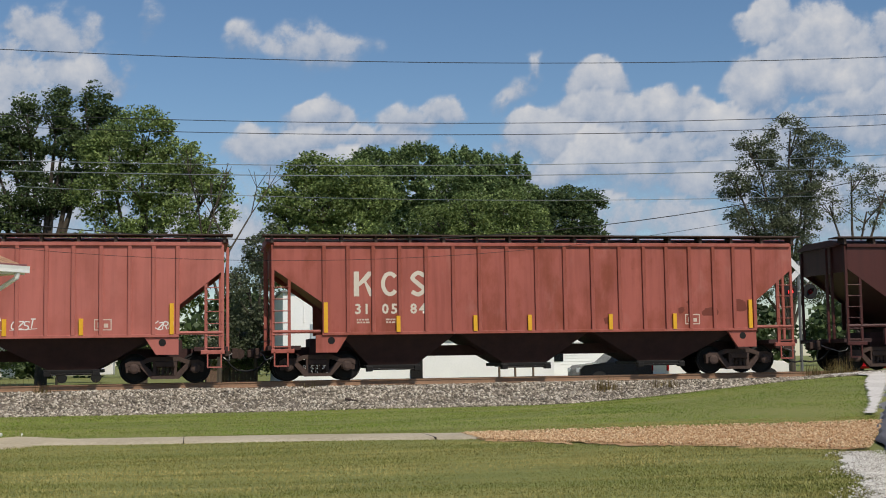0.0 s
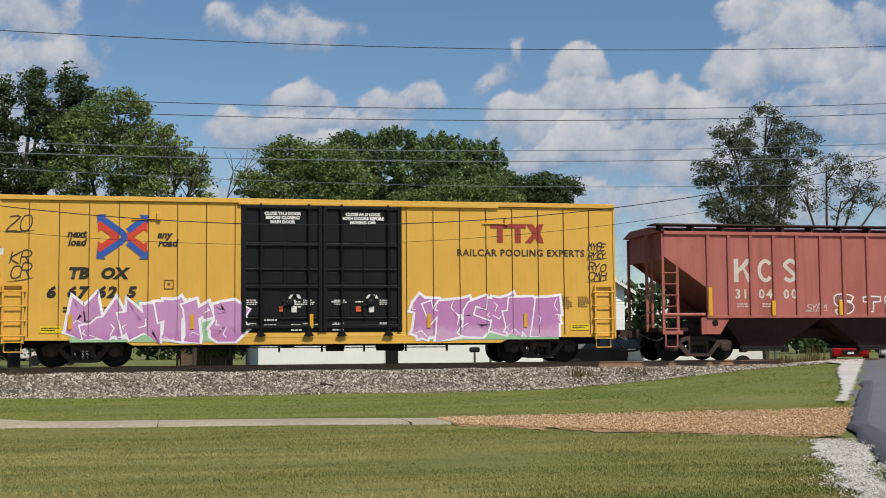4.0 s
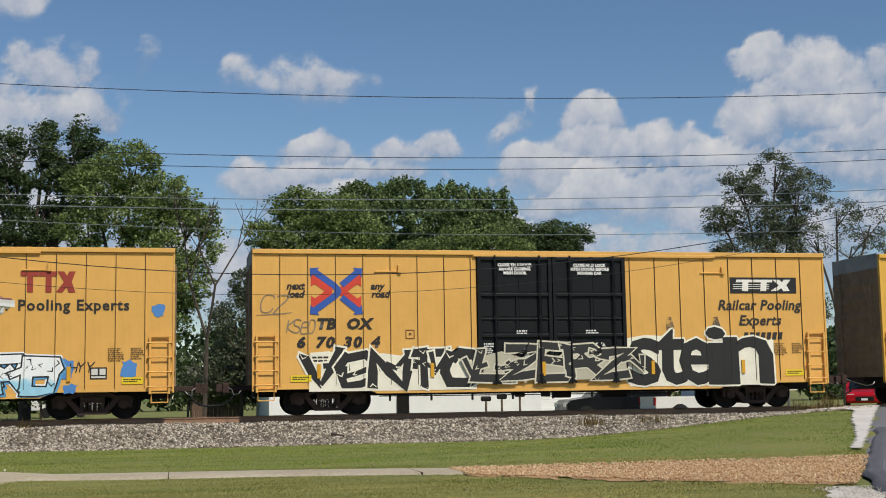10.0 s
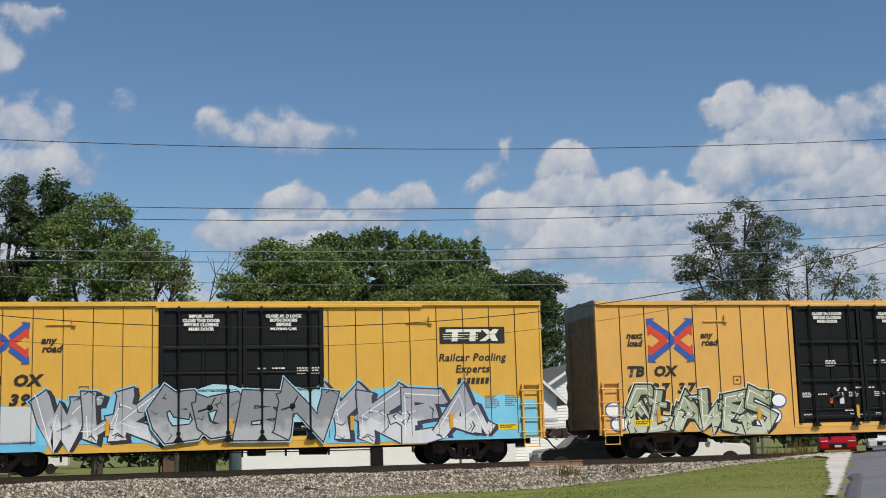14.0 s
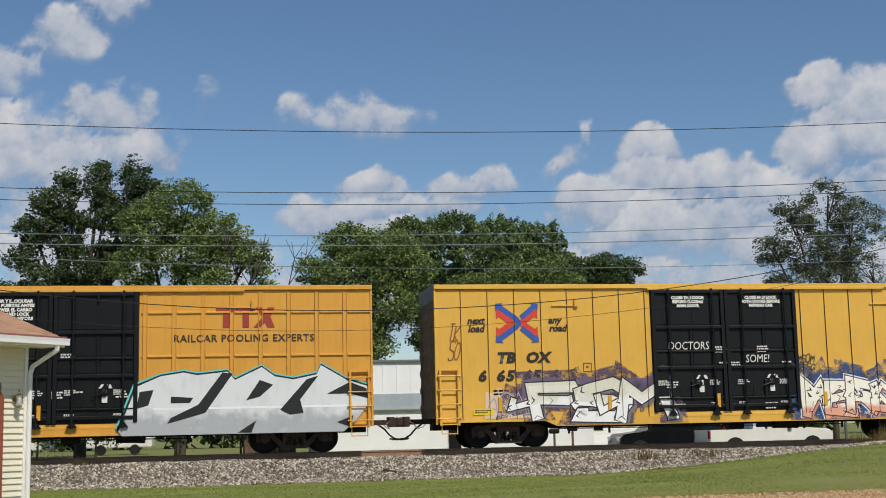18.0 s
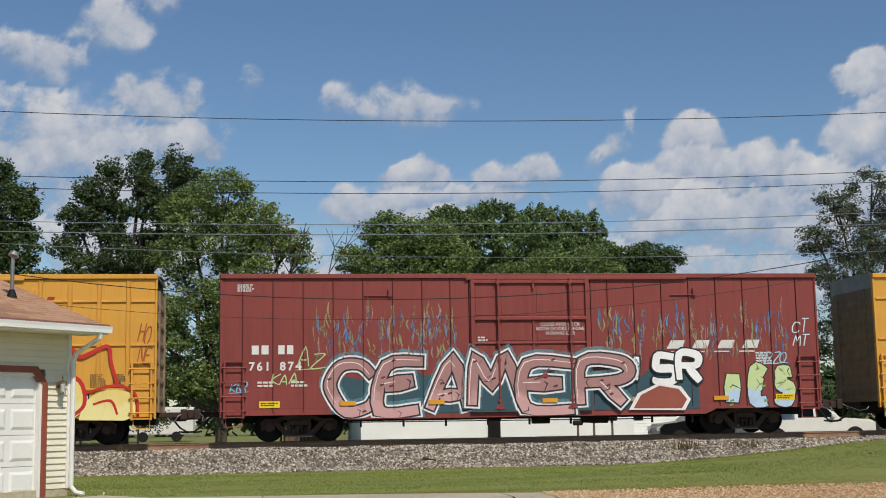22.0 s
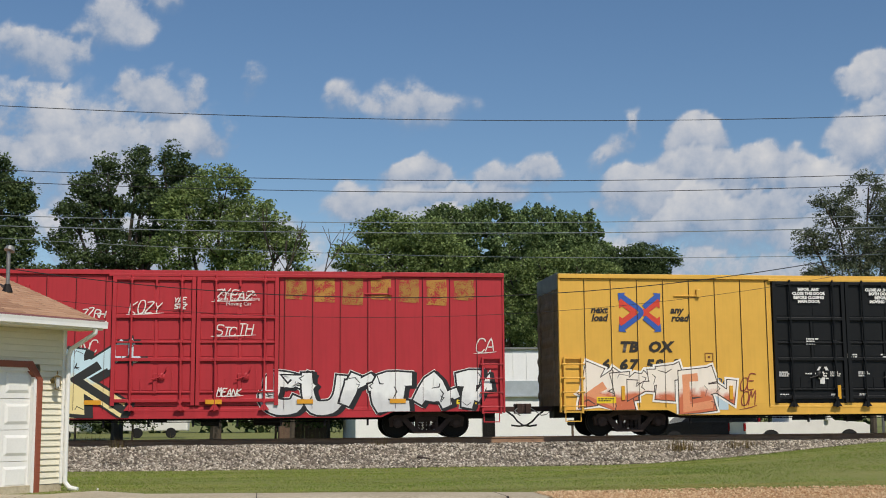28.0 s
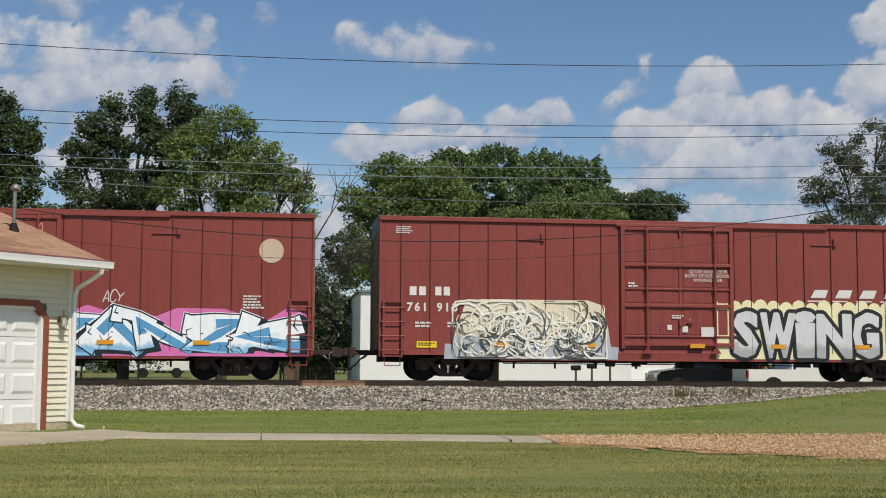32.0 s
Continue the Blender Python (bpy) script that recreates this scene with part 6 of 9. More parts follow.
piece(e1, 311, "OGEN", -2.45, 2.5, 0.95, 2.45, ("b4b6b8", "8a8c92", 1.0, 2.2), "24242c", -1.702, 0.38, 0.04, halo=("a8d4e6", 0.03), wild=0.5, cuts=2)
piece(e1, 312, "YKEA", 2.5, 7.3, 0.72, 2.45, ("d6d8da", "a6a8b2", 1.0, 2.2), "302e44", w=0.42, rim=0.04, halo=("7cc8e6", 0.05), shade=("3a3850", 0.12, -0.06), shine="eef0f2", wild=0.6, cuts=2)
tag(e1, 31, -8.5, 2.7, 0.7, 0.5, "2c2a28"), tag(e1, 311, -8.4, 2.25, 0.45, 0.35, "2c2a28")
d1 = pool_car(-139.0, "665656", "stacked", "patched", "yellow boxcar with silver and orange graffiti")
wash(d1, 34, -6.7, -2.0, 1.5, 2.15, "6a5a72", 12), wash(d1, 33, -7.9, -6.3, 0.9, 1.75, "dcc4a0"), tag(d1, 341, -7.9, 1.0, 1.4, 0.7, "a894b4")
piece(d1, 313, "FSM", -6.3, -2.0, 0.74, 2.1, ("f2f1ee", "dcd8c4", 1.2, 2.0), "26242a", w=0.30, rim=0.04, mist=("5a4a62", 0.28), shade=("77757c", 0.08, -0.05), wild=0.6, cuts=3, inner="e4e0d2")
wash(d1, 351, 2.9, 7.3, 0.80, 1.5, "e8dcd0", 14)
piece(d1, 314, "MERLES", 2.6, 7.5, 0.76, 2.02, ("e2a488", "f4eedc", 0.9, 1.45), "2c2a34", w=0.24, rim=0.035, mist=("3a5688", 0.34), halo=("dfe8ee", 0.035), shade=("c88a74", 0.06, -0.05), wild=1.0, cuts=3)
tag(d1, 361, -9.0, 2.7, 0.35, 1.2, "8a5a2c"), tag(d1, 37, 2.4, 2.25, 0.6, 0.5, "4a4038")
for body_, x, z in (("DOCTORS", -1.95, 2.95), ("SOME!", 0.62, 2.52)):
    text(d1, body_, x, z, 0.36, "d8d6d0", y=-1.690, shear=0.1, narrow=0.8)
c1 = pool_car(-159.74, "671993", "caps", "red", "orange-yellow ribbed boxcar with a white mushroom house and silver graffiti", True)
wash(c1, 46, -8.1, -1.6, 0.70, 1.35, "79a860", 13, 0.028), wash(c1, 461, -5.9, -5.0, 0.75, 1.9, "79a860", 3, 0.028), wash(c1, 462, -3.1, -2.5, 0.75, 1.85, "79a860", 3, 0.028)
fat_word(c1, "SOA", ((-7.65, -6.85, 0.78, 2.1), (-6.98, -6.25, 0.78, 2.08), (-6.38, -5.5, 0.78, 2.08)), -1.652, ((INK, 0.13), ("a8845c", 0.08), ("b8946c", 0.0)), "brown sprayed bubble letter")
fat_word(c1, "K", ((-2.95, -2.1, 0.86, 2.0),), -1.652, ((INK, 0.11), ("8a6a48", 0.06), ("98785a", 0.0)), "brown sprayed bubble letter")


def mushroom(d):
    """The cap and the stem of a sprayed mushroom house."""
    def draw(bm):
        cap = curve([(-5.67, 1.86), (-5.3, 2.5), (-4.91, 2.98), (-4.45, 3.38), (-4.09, 3.38), (-3.57, 2.97), (-3.2, 2.4), (-2.75, 1.82)], 4)
        plane_poly(bm, [(x + (d if x > -4.27 else -d), z + d) for x, z in cap] + [(-2.75 + d, 1.82 - d), (-5.67 - d, 1.86 - d)], -1.662 - (0.004 if d == 0 else 0))
        plane_poly(bm, [(-5.25 - d, 1.82), (-5.36 - d, 0.66), (-3.05 + d, 0.62), (-3.1 + d, 1.82)], -1.661 - (0.004 if d == 0 else 0))
    return draw


def mushroom_lines(bm):
    lines = [[(-4.86, 2.0), (-4.66, 2.3), (-4.2, 2.42), (-3.8, 2.3), (-3.62, 2.0)], [(-4.86, 2.0), (-4.2, 1.96), (-3.62, 2.0)], [(-5.3, 1.82), (-4.3, 1.74), (-3.05, 1.80)],
             [(-4.26, 1.7), (-4.28, 0.7)], [(-3.38, 2.55), (-3.28, 2.2), (-3.4, 1.85)], [(-5.1, 1.3), (-4.95, 1.42), (-4.75, 1.3), (-4.95, 1.2), (-5.1, 1.3)]]
    for cx in (-4.68, -3.91):
        lines.append([(cx + 0.19 * math.cos(q * 0.9), 2.84 + 0.2 * math.sin(q * 0.9)) for q in range(8)])
    for k in range(7):
        x = -5.15 + 0.33 * k
        lines.append([(x, 0.66), (x + 0.05, 1.0), (x + 0.12, 1.12), (x + 0.16, 0.68)])
    for k in range(7):
        lines.append([(-3.32 + 0.07 * k, 2.5 - 0.1 * k), (-3.38 + 0.09 * k, 1.86)])
    lines += [[(-4.72, 2.86), (-4.64, 2.82)], [(-3.95, 2.86), (-3.87, 2.82)], [(-4.9, 1.7), (-4.92, 0.72)], [(-3.65, 1.7), (-3.63, 0.72)], [(-4.55, 2.05), (-4.2, 2.2), (-3.85, 2.05)], [(-5.45, 2.0), (-5.2, 2.1), (-5.0, 1.98)]]
    for k in range(9):
        lines.append([(-3.28 + 0.02 * k, 1.74 - 0.11 * k), (-3.12, 1.66 - 0.11 * k)])
    for k, pts in enumerate(lines):
        ribbon_poly(bm, curve(pts, 3), 0.06 if k < 8 else 0.036, -1.668 - 0.0006 * k, 0.3, 0.00003)


w = sprayed("graffiti", c1, INK, mushroom(0.05), "large white sprayed mushroom house")
sprayed("graffiti_fill", w, "e6e6e2", mushroom(0.0)), sprayed("graffiti_line", w, "2c2e30", mushroom_lines)


def silver(d):
    """A long silver piece with pointed tops."""
    def draw(bm):
        top = [(1.9, 0.76), (2.4, 2.05), (3.1, 2.35), (3.77, 2.45), (4.16, 2.37), (5.05, 2.46), (5.27, 2.21), (6.06, 2.58), (6.45, 2.3), (7.0, 2.2), (7.7, 2.34), (7.83, 2.62), (8.61, 2.16), (9.3, 1.95)]
        plane_poly(bm, [(x - (d if x < 3 else 0), z + d) for x, z in top] + [(9.3, 1.5), (8.9, 0.95), (8.5, 0.62), (2.0, 0.62)], -1.648 - 0.05 * (0.09 - d))
    return draw


w = sprayed("graffiti", c1, "69c9c6", silver(0.09), "long silver graffiti piece with pointed tops")
sprayed("graffiti_line", w, INK, silver(0.05)), sprayed("graffiti_fill", w, ("aeb2b4", "dcdede", 0.9, 1.9), silver(0.0))
for k, shard in enumerate((((2.5, 1.9), (2.9, 1.95), (2.75, 1.5), (2.4, 1.4)), ((3.4, 1.75), (4.05, 1.7), (3.95, 1.55), (3.4, 1.55)), ((3.3, 0.95), (4.4, 1.25), (5.2, 2.4), (4.9, 2.44), (4.2, 1.5), (3.4, 1.12)), ((5.35, 0.65), (5.9, 1.0), (5.75, 0.64)),
                           ((5.6, 1.6), (6.0, 2.2), (6.4, 2.05), (6.0, 1.7)), ((6.6, 1.3), (7.4, 2.2), (7.75, 2.3), (7.2, 1.6), (7.3, 1.2), (6.9, 1.15)), ((8.0, 1.75), (8.7, 2.1), (9.2, 1.9), (9.25, 1.6), (8.7, 1.75)), ((8.3, 0.9), (8.8, 1.1), (8.7, 0.75)))):
    sprayed("graffiti_line", w, INK, lambda bm: plane_poly(bm, list(shard), -1.656 - 0.0006 * k))
sprayed("graffiti_line", w, "eef0f0", lambda bm: bar(bm, 2.9, 8.7, 1.36, 1.42, -1.6555))

n1 = boxcar("dark red-brown boxcar with large pink graffiti and a plug door", -180.5, M["brown"], (-1.85, 2.0, 1), None, False, None, BROWN_PANELS)
STEEL, ROSE = "3c5260", ("cfa09c", "a97c78", 0.9, 2.2)
for k, (x0, x1, out) in enumerate(((-6.1, -1.9, 0.0), (-1.84, 1.98, 0.088), (2.02, 5.4, 0.0))):
    wash(n1, 500 + k, x0, x1, 0.80, 2.1, "33505a", 9, out)
piece(n1, 315, "CEA", -6.15, -1.75, 0.70, 2.62, ROSE, "20262a", -1.6155, 0.42, 0.05, halo=("e8e2e0", 0.055), mist=("5f8c98", 0.16), style="round", shine="f0dcd8", cuts=1, spots="5a3230", label="rose sprayed letter with white and dark rims")
piece(n1, 316, "MER", -1.95, 3.15, 0.70, 2.62, ROSE, "20262a", -1.705, 0.40, 0.05, halo=("e8e2e0", 0.055), mist=("5f8c98", 0.16), style="round", shine="f0dcd8", cuts=1, spots="5a3230", label="rose sprayed letter with white and dark rims")
piece(n1, 317, "ISR", 3.15, 5.5, 1.56, 2.62, "f2f0ec", "20262a", -1.662, 0.24, 0.05, style="round", cuts=0, label="white sprayed letter with a dark rim")
w = sprayed("graffiti", n1, "efe8e4", lambda bm: plane_poly(bm, [(3.1, 0.8), (3.4, 1.3), (4.1, 1.62), (4.8, 1.5), (5.1, 1.1), (4.9, 0.76)], -1.669), "red-brown sprayed mound with a white rim")
sprayed("graffiti_fill", w, "96503f", lambda bm: plane_poly(bm, [(3.25, 0.84), (3.5, 1.25), (4.1, 1.53), (4.72, 1.42), (4.98, 1.1), (4.8, 0.82)], -1.6715))
piece(n1, 318, "IES", 6.25, 8.6, 0.72, 2.25, ("b9d0e4", "c9d89a", 1.1, 1.8), "232b26", w=0.50, rim=0.035, style="round", cuts=1, spots="7f9a5c", label="pale green and blue bubble letter")
tag(n1, 57, 8.55, 2.7, 0.55, 0.9, "cfe0e4"), tag(n1, 58, 7.4, 2.2, 0.9, 0.4, "9ac8d4"), tag(n1, 59, -7.1, 2.2, 0.8, 0.6, "b9d090"), tag(n1, 591, -7.9, 1.7, 0.8, 0.4, "b9d090"), tag(n1, 592, -9.1, 1.5, 0.5, 0.3, "7fb8d0")

def runs(car, seed, n, x0, x1, z0, z1, colours):
    """Faint thin runs and smears of old spray paint."""
    r = random.Random(seed)
    for c, hexa in enumerate(colours):
        def draw(bm):
            for k in range(n):
                x, z = r.uniform(x0, x1), r.uniform(z0, z1)
                h, lean = r.uniform(0.15, 0.8), r.uniform(-0.12, 0.12)
                ribbon_poly(bm, curve([(x, z), (x + lean, z + h * 0.5), (x + lean * 0.3, z + h)], 3), r.uniform(0.02, 0.07), -1.6145 - 0.0001 * k, 0.7, 0.000004)
        part_of(car, mist_paint(hexa), draw)


for k, (x0, x1) in enumerate(((-6.6, -2.2), (2.2, 8.4))):
    runs(n1, 70 + k, 34, x0, x1, 2.2, 3.7, ("a8a070", "b09080", "4a80b4", "8a9a70"))
    runs(n1, 75 + k, 10, x0, x1, 2.8, 3.3, ("5a90c8", "6aa0d0"))
m1 = pool_car(-201.17, "663901", "caps", "red", "orange-yellow ribbed boxcar with red and cream graffiti", True)
for k, bag in enumerate(([(3.0, 0.75), (3.0, 1.3), (3.5, 1.62), (4.3, 1.6), (4.8, 1.95), (4.9, 1.0), (4.6, 0.72)], [(4.7, 0.72), (5.1, 1.35), (5.5, 1.3), (6.0, 1.9), (6.7, 2.1), (7.3, 1.85), (7.4, 1.2), (7.0, 0.72)], [(7.2, 0.75), (7.4, 1.3), (8.0, 1.62), (8.7, 1.5), (8.8, 0.9), (8.5, 0.72)])):
    sprayed("graffiti", m1, ("f0e29a", "ecd27e", 1.0, 1.8), lambda bm: plane_poly(bm, curve(bag, 3), -1.655 - 0.0008 * k), "cream sprayed bubble shape")


RED_LINES = ([(2.85, 0.8), (3.05, 1.66), (3.9, 1.75), (4.2, 1.87)], [(4.2, 1.9), (3.4, 2.5), (3.3, 2.9), (4.1, 2.7), (4.2, 3.3), (4.6, 3.0), (5.7, 3.12), (5.2, 2.2), (5.05, 1.75)], [(4.0, 2.5), (4.7, 2.5), (4.9, 2.0), (4.4, 1.4), (3.4, 1.2), (3.6, 0.9)],
             [(4.3, 0.8), (4.9, 1.5), (5.1, 1.0), (5.9, 0.85)], [(6.0, 2.0), (6.5, 2.3), (6.4, 2.7), (6.9, 2.85), (7.2, 2.6), (7.5, 2.7), (8.0, 2.9), (8.1, 2.4), (8.3, 1.75)], [(5.6, 1.2), (5.8, 1.95), (6.5, 2.1), (7.2, 1.9), (7.35, 1.2), (6.9, 0.8)],
             [(6.2, 1.6), (6.5, 1.8), (6.8, 1.6), (6.6, 1.35), (6.2, 1.6)], [(7.3, 1.5), (8.2, 1.75), (8.8, 1.5), (8.9, 0.8)], [(7.6, 1.2), (8.1, 1.3), (8.3, 0.9)], [(3.4, 1.4), (3.9, 1.0), (4.3, 1.3)])
for k, pts in enumerate(RED_LINES):
    sprayed("graffiti", m1, "c22c22", lambda bm: ribbon_poly(bm, curve(pts), 0.13 if k < 6 else 0.085, -1.654 - 0.0006 * k, 0.25, 0.00002), "thick red sprayed line")
tag(m1, 611, 8.85, 2.4, 0.35, 1.2, "a0502c")
l1 = pool_car(-221.8, "667593", "stacked", "white", "yellow boxcar with orange graffiti and a white patch of bubble figures")
piece(l1, 319, "KITE", -8.6, -4.5, 0.72, 2.2, ("cc6e48", "f0e4d4", 1.15, 1.75), "4a3a34", w=0.46, rim=0.03, halo=("f2ece2", 0.06), inner="e09468", wild=0.5, cuts=1, label="orange and white sprayed letter"), wash(l1, 63, -4.7, -4.0, 0.8, 1.5, "b9ccd4", 4)
swirls(l1, 65, 2.75, 6.5, 0.66, 2.3, ("d2cec2", "eae4d2", 1.0, 1.9), ("55555a", "efe9dc", "8e8c88", "4c4c50", "f4f0e4"), 80)
w = sprayed("graffiti", l1, ("e4e0d4", "efe9d6", 1.0, 2.2), lambda bm: plane_poly(bm, [(2.6, 0.66), (6.8, 0.62), (6.95, 0.9), (6.5, 1.2), (6.62, 1.9), (6.4, 2.3), (2.62, 2.32)], -1.6135), "white sprayed patch with grey bubble figures")
sprayed("graffiti_fill", w, "77777a", lambda bm: plane_poly(bm, [(2.7, 0.7)] + [(6.2 - 0.22 * k, 0.74) for k in range(1)] + [(5.9, 1.0), (5.4, 0.9), (4.9, 1.05), (4.4, 0.92), (3.9, 1.06), (3.4, 0.95), (2.9, 1.1)][0:7], -1.618))
for k, (x, z, rad) in enumerate(((3.55, 1.72, 0.18), (3.55, 1.72, 0.32), (5.05, 1.82, 0.17), (5.05, 1.82, 0.30), (5.05, 1.82, 0.46), (3.1, 1.55, 0.3), (6.1, 1.85, 0.3), (4.35, 1.6, 0.34), (6.0, 1.7, 0.5), (3.3, 1.7, 0.55))):
    ring = [(x + rad * math.cos(0.6 * k + q * 0.55), z + rad * math.sin(0.6 * k + q * 0.55)) for q in range(9 if k > 4 else 12)]
    sprayed("graffiti_line", w, "4c4c50", lambda bm: ribbon_poly(bm, curve(ring, 2), 0.05, -1.62 - 0.0006 * k, 0.2, 0.00003))
for k in range(9):
    sprayed("graffiti_fill", w, "efe9dc", lambda bm: plane_poly(bm, [(3.0 + 0.33 * k + 0.1 * math.cos(q), 0.98 + 0.05 * (k % 3) + 0.13 * math.sin(q)) for q in (0, 1, 2, 3, 4, 5)], -1.627))
tag(l1, 66, -3.6, 0.9, 0.5, 1.0, "8a3a2c"), tag(l1, 67, -4.6, 1.5, 0.6, 0.3, "3a4a5c"), tag(l1, 68, 6.95, 1.9, 0.6, 0.4, "2c2a28"), tag(l1, 681, 6.95, 0.85, 0.7, 0.35, "5a5048"), tag(l1, 69, 7.9, 1.0, 0.6, 0.6, "8a7250")
decal("round_mark", l1, "b04a34", lambda bm: [plane_poly(bm, [(8.6 + 0.30 * r * math.cos(k * math.tau / 20), 3.15 + 0.33 * r * math.sin(k * math.tau / 20)) for k in range(20)], y) for r, y in ((1.0, -1.615),)], "round red painted mark")
decal("round_mark", l1, "e0a83c", lambda bm: plane_poly(bm, [(8.6 + 0.26 * math.cos(k * math.tau / 20), 3.15 + 0.29 * math.sin(k * math.tau / 20)) for k in range(20)], -1.6175))
decal("round_mark", l1, "b04a34", lambda bm: plane_poly(bm, [(8.45, 3.0), (8.7, 2.95), (8.8, 3.15), (8.66, 3.3), (8.6, 3.15), (8.5, 3.2)], -1.62))
p1 = boxcar("bright red boxcar with double doors, white and yellow graffiti", -242.34, M["red"], (-2.42, 2.51, 2), None, False)
decal("emblem", p1, "b9a888", lambda bm: plane_poly(bm, [(-7.66 + 0.56 * math.cos(k * math.tau / 28), 4.08 + 0.56 * math.sin(k * math.tau / 28)) for k in range(28)], -1.615), "round beige emblem")
decal("emblem", p1, "4a3c30", lambda bm: plane_poly(bm, [(-7.66 + 0.43 * math.cos(k * math.tau / 28), 4.08 + 0.43 * math.sin(k * math.tau / 28)) for k in range(28)], -1.618))
decal("emblem", p1, "b9a888", lambda bm: plane_poly(bm, [(-7.9, 3.85), (-7.42, 3.85), (-7.38, 4.2), (-7.5, 4.38), (-7.82, 4.38), (-7.94, 4.2)], -1.621))
decal("road_name", p1, "cfc0a0", lambda bm: [block_word(bm, -6.73, 4.26 - 0.31 * k, w, 0.19, n, -1.615) for k, (w, n) in enumerate(((1.75, 8), (1.3, 7), (1.4, 7)))], "cream plain blocks")
decal("reporting_mark", p1, "d8d0c0", lambda bm: block_word(bm, -8.05, 2.45, 0.42, 0.24, 2, -1.615))
for k, ch in enumerate("218159"):
    text(p1, ch, -8.1 + 0.25 * k + (0.25 if k > 2 else 0), 2.0, 0.34, "d8d0c0", fat=0.01)
piece(p1, 320, "SYEK", -7.1, -2.1, 0.72, 2.8, ("ecd99a", "c6dfe6", 1.5, 2.5), "2a2a28", w=0.4, rim=0.055, shade=("2a2a28", 0.2, -0.1), inner="2a2a28", wild=0.8, cuts=2, label="yellow and pale blue sprayed letter")
piece(p1, 321, "GLO", -8.7, -7.0, 0.80, 1.85, ("e4dfae", "bcd9d8", 1.0, 1.6), "6a6a54", w=0.26, rim=0.03, style="round", cuts=1)
piece(p1, 322, "CUIEAT", 2.1, 8.9, 0.72, 2.16, ("d4d4d2", "eeeeea", 1.0, 1.9), "1c1c1e", w=0.46, rim=0.055, halo=("e4e2de", 0.02), shade=("1c1c1e", 0.1, -0.04), style="round", wild=0.3, cuts=1, label="silver sprayed letter with a black rim")
sprayed("graffiti", p1, "d8a878", lambda bm: plane_poly(bm, [(-5.9, 2.45), (-5.5, 2.45), (-5.42, 2.8), (-5.58, 2.66), (-5.7, 2.9), (-5.82, 2.66), (-5.98, 2.8)], -1.624), "small sprayed crown")
for k, (x, z, w_, h_, p_) in enumerate(((-3.3, 3.3, 0.7, 0.6, 0), (-1.9, 3.75, 0.9, 0.4, 0.08), (0.6, 4.15, 1.1, 0.35, 0.08), (0.6, 3.1, 1.1, 0.35, 0.08), (-9.2, 2.5, 0.9, 0.35, 0), (8.5, 2.6, 0.6, 0.4, 0), (-8.2, 2.7, 0.5, 0.6, 0), (-0.6, 3.9, 0.35, 0.35, 0.08), (-4.2, 2.5, 0.5, 0.3, 0), (-3.3, 2.2, 0.5, 0.8, 0), (0.7, 1.3, 0.7, 0.25, 0.08))):
    tag(p1, 90 + k, x, z, w_, h_, "e2ddd6", p_)
for k in range(7):
    part_of(p1, mist_paint("c08a3e" if k % 2 else "b0803c"), lambda bm: ribbon_poly(bm, [(3.0 + 0.86 * k, 4.82), (3.02 + 0.86 * k, 4.5), (3.0 + 0.86 * k, 4.2 - 0.08 * (k % 3))], 0.62, -1.6145, 0.0, 0.00001))
n2 = boxcar("dark red-brown boxcar with grey block graffiti and cream halo", -262.85, M["brown"], (-1.88, 1.88, 1), None, False, None, BROWN_PANELS)
wash(n2, 119, -7.4, -1.95, 0.68, 1.15, "a9b0b6", 9)
swirls(n2, 120, -7.15, -2.2, 0.70, 2.52, ("b4babe", "e4d8be", 1.2, 1.9), ("f4f2ea", "77756e", "efe8d8", "f4f2ea", "e9e2cc", "4a4a48"), 150)
wash(n2, 121, 1.25, 7.6, 0.72, 2.5, "ebe3b4", 15, 0.0, True)
fat_word(n2, "SWiNG", ((1.75, 2.72, 0.70, 2.32), (2.6, 3.92, 0.70, 2.26), (3.8, 4.6, 0.70, 2.34), (4.5, 5.82, 0.70, 2.24), (5.7, 6.75, 0.70, 2.30)), -1.621, (("1e1e20", 0.16), ("1e1e20", 0.10), (("a9aaaa", "d2d3d2", 0.9, 1.6), 0.035)), "large grey sprayed letter with a black rim")
n3 = boxcar("red-brown boxcar with pink and pale blue graffiti", -283.65, M["brown"], (-2.0, 2.0, 1), None, False, None, BROWN_PANELS)
wash(n3, 130, 1.5, 9.3, 0.72, 2.15, "d873ae", 12)
piece(n3, 323, "ZANZK", 1.2, 8.9, 0.72, 2.05, ("8ec2e2", "f6fafc", 0.9, 1.35), "16242e", w=0.5, rim=0.045, shade=("16242e", 0.16, -0.08), halo=("eef4f8", 0.02), inner="5a9cc8", wild=0.7, cuts=2)
decal("round_mark", n3, "c9b49c", lambda bm: plane_poly(bm, [(8.12 + 0.37 * math.cos(k * math.tau / 24), 3.91 + 0.37 * math.sin(k * math.tau / 24)) for k in range(24)], -1.615), "faded round cream mark")
tag(n3, 132, 3.2, 2.3, 0.6, 0.35, "d8c8c0"), tag(n3, 133, 0.4, 4.3, 1.3, 0.45, "c08a80")
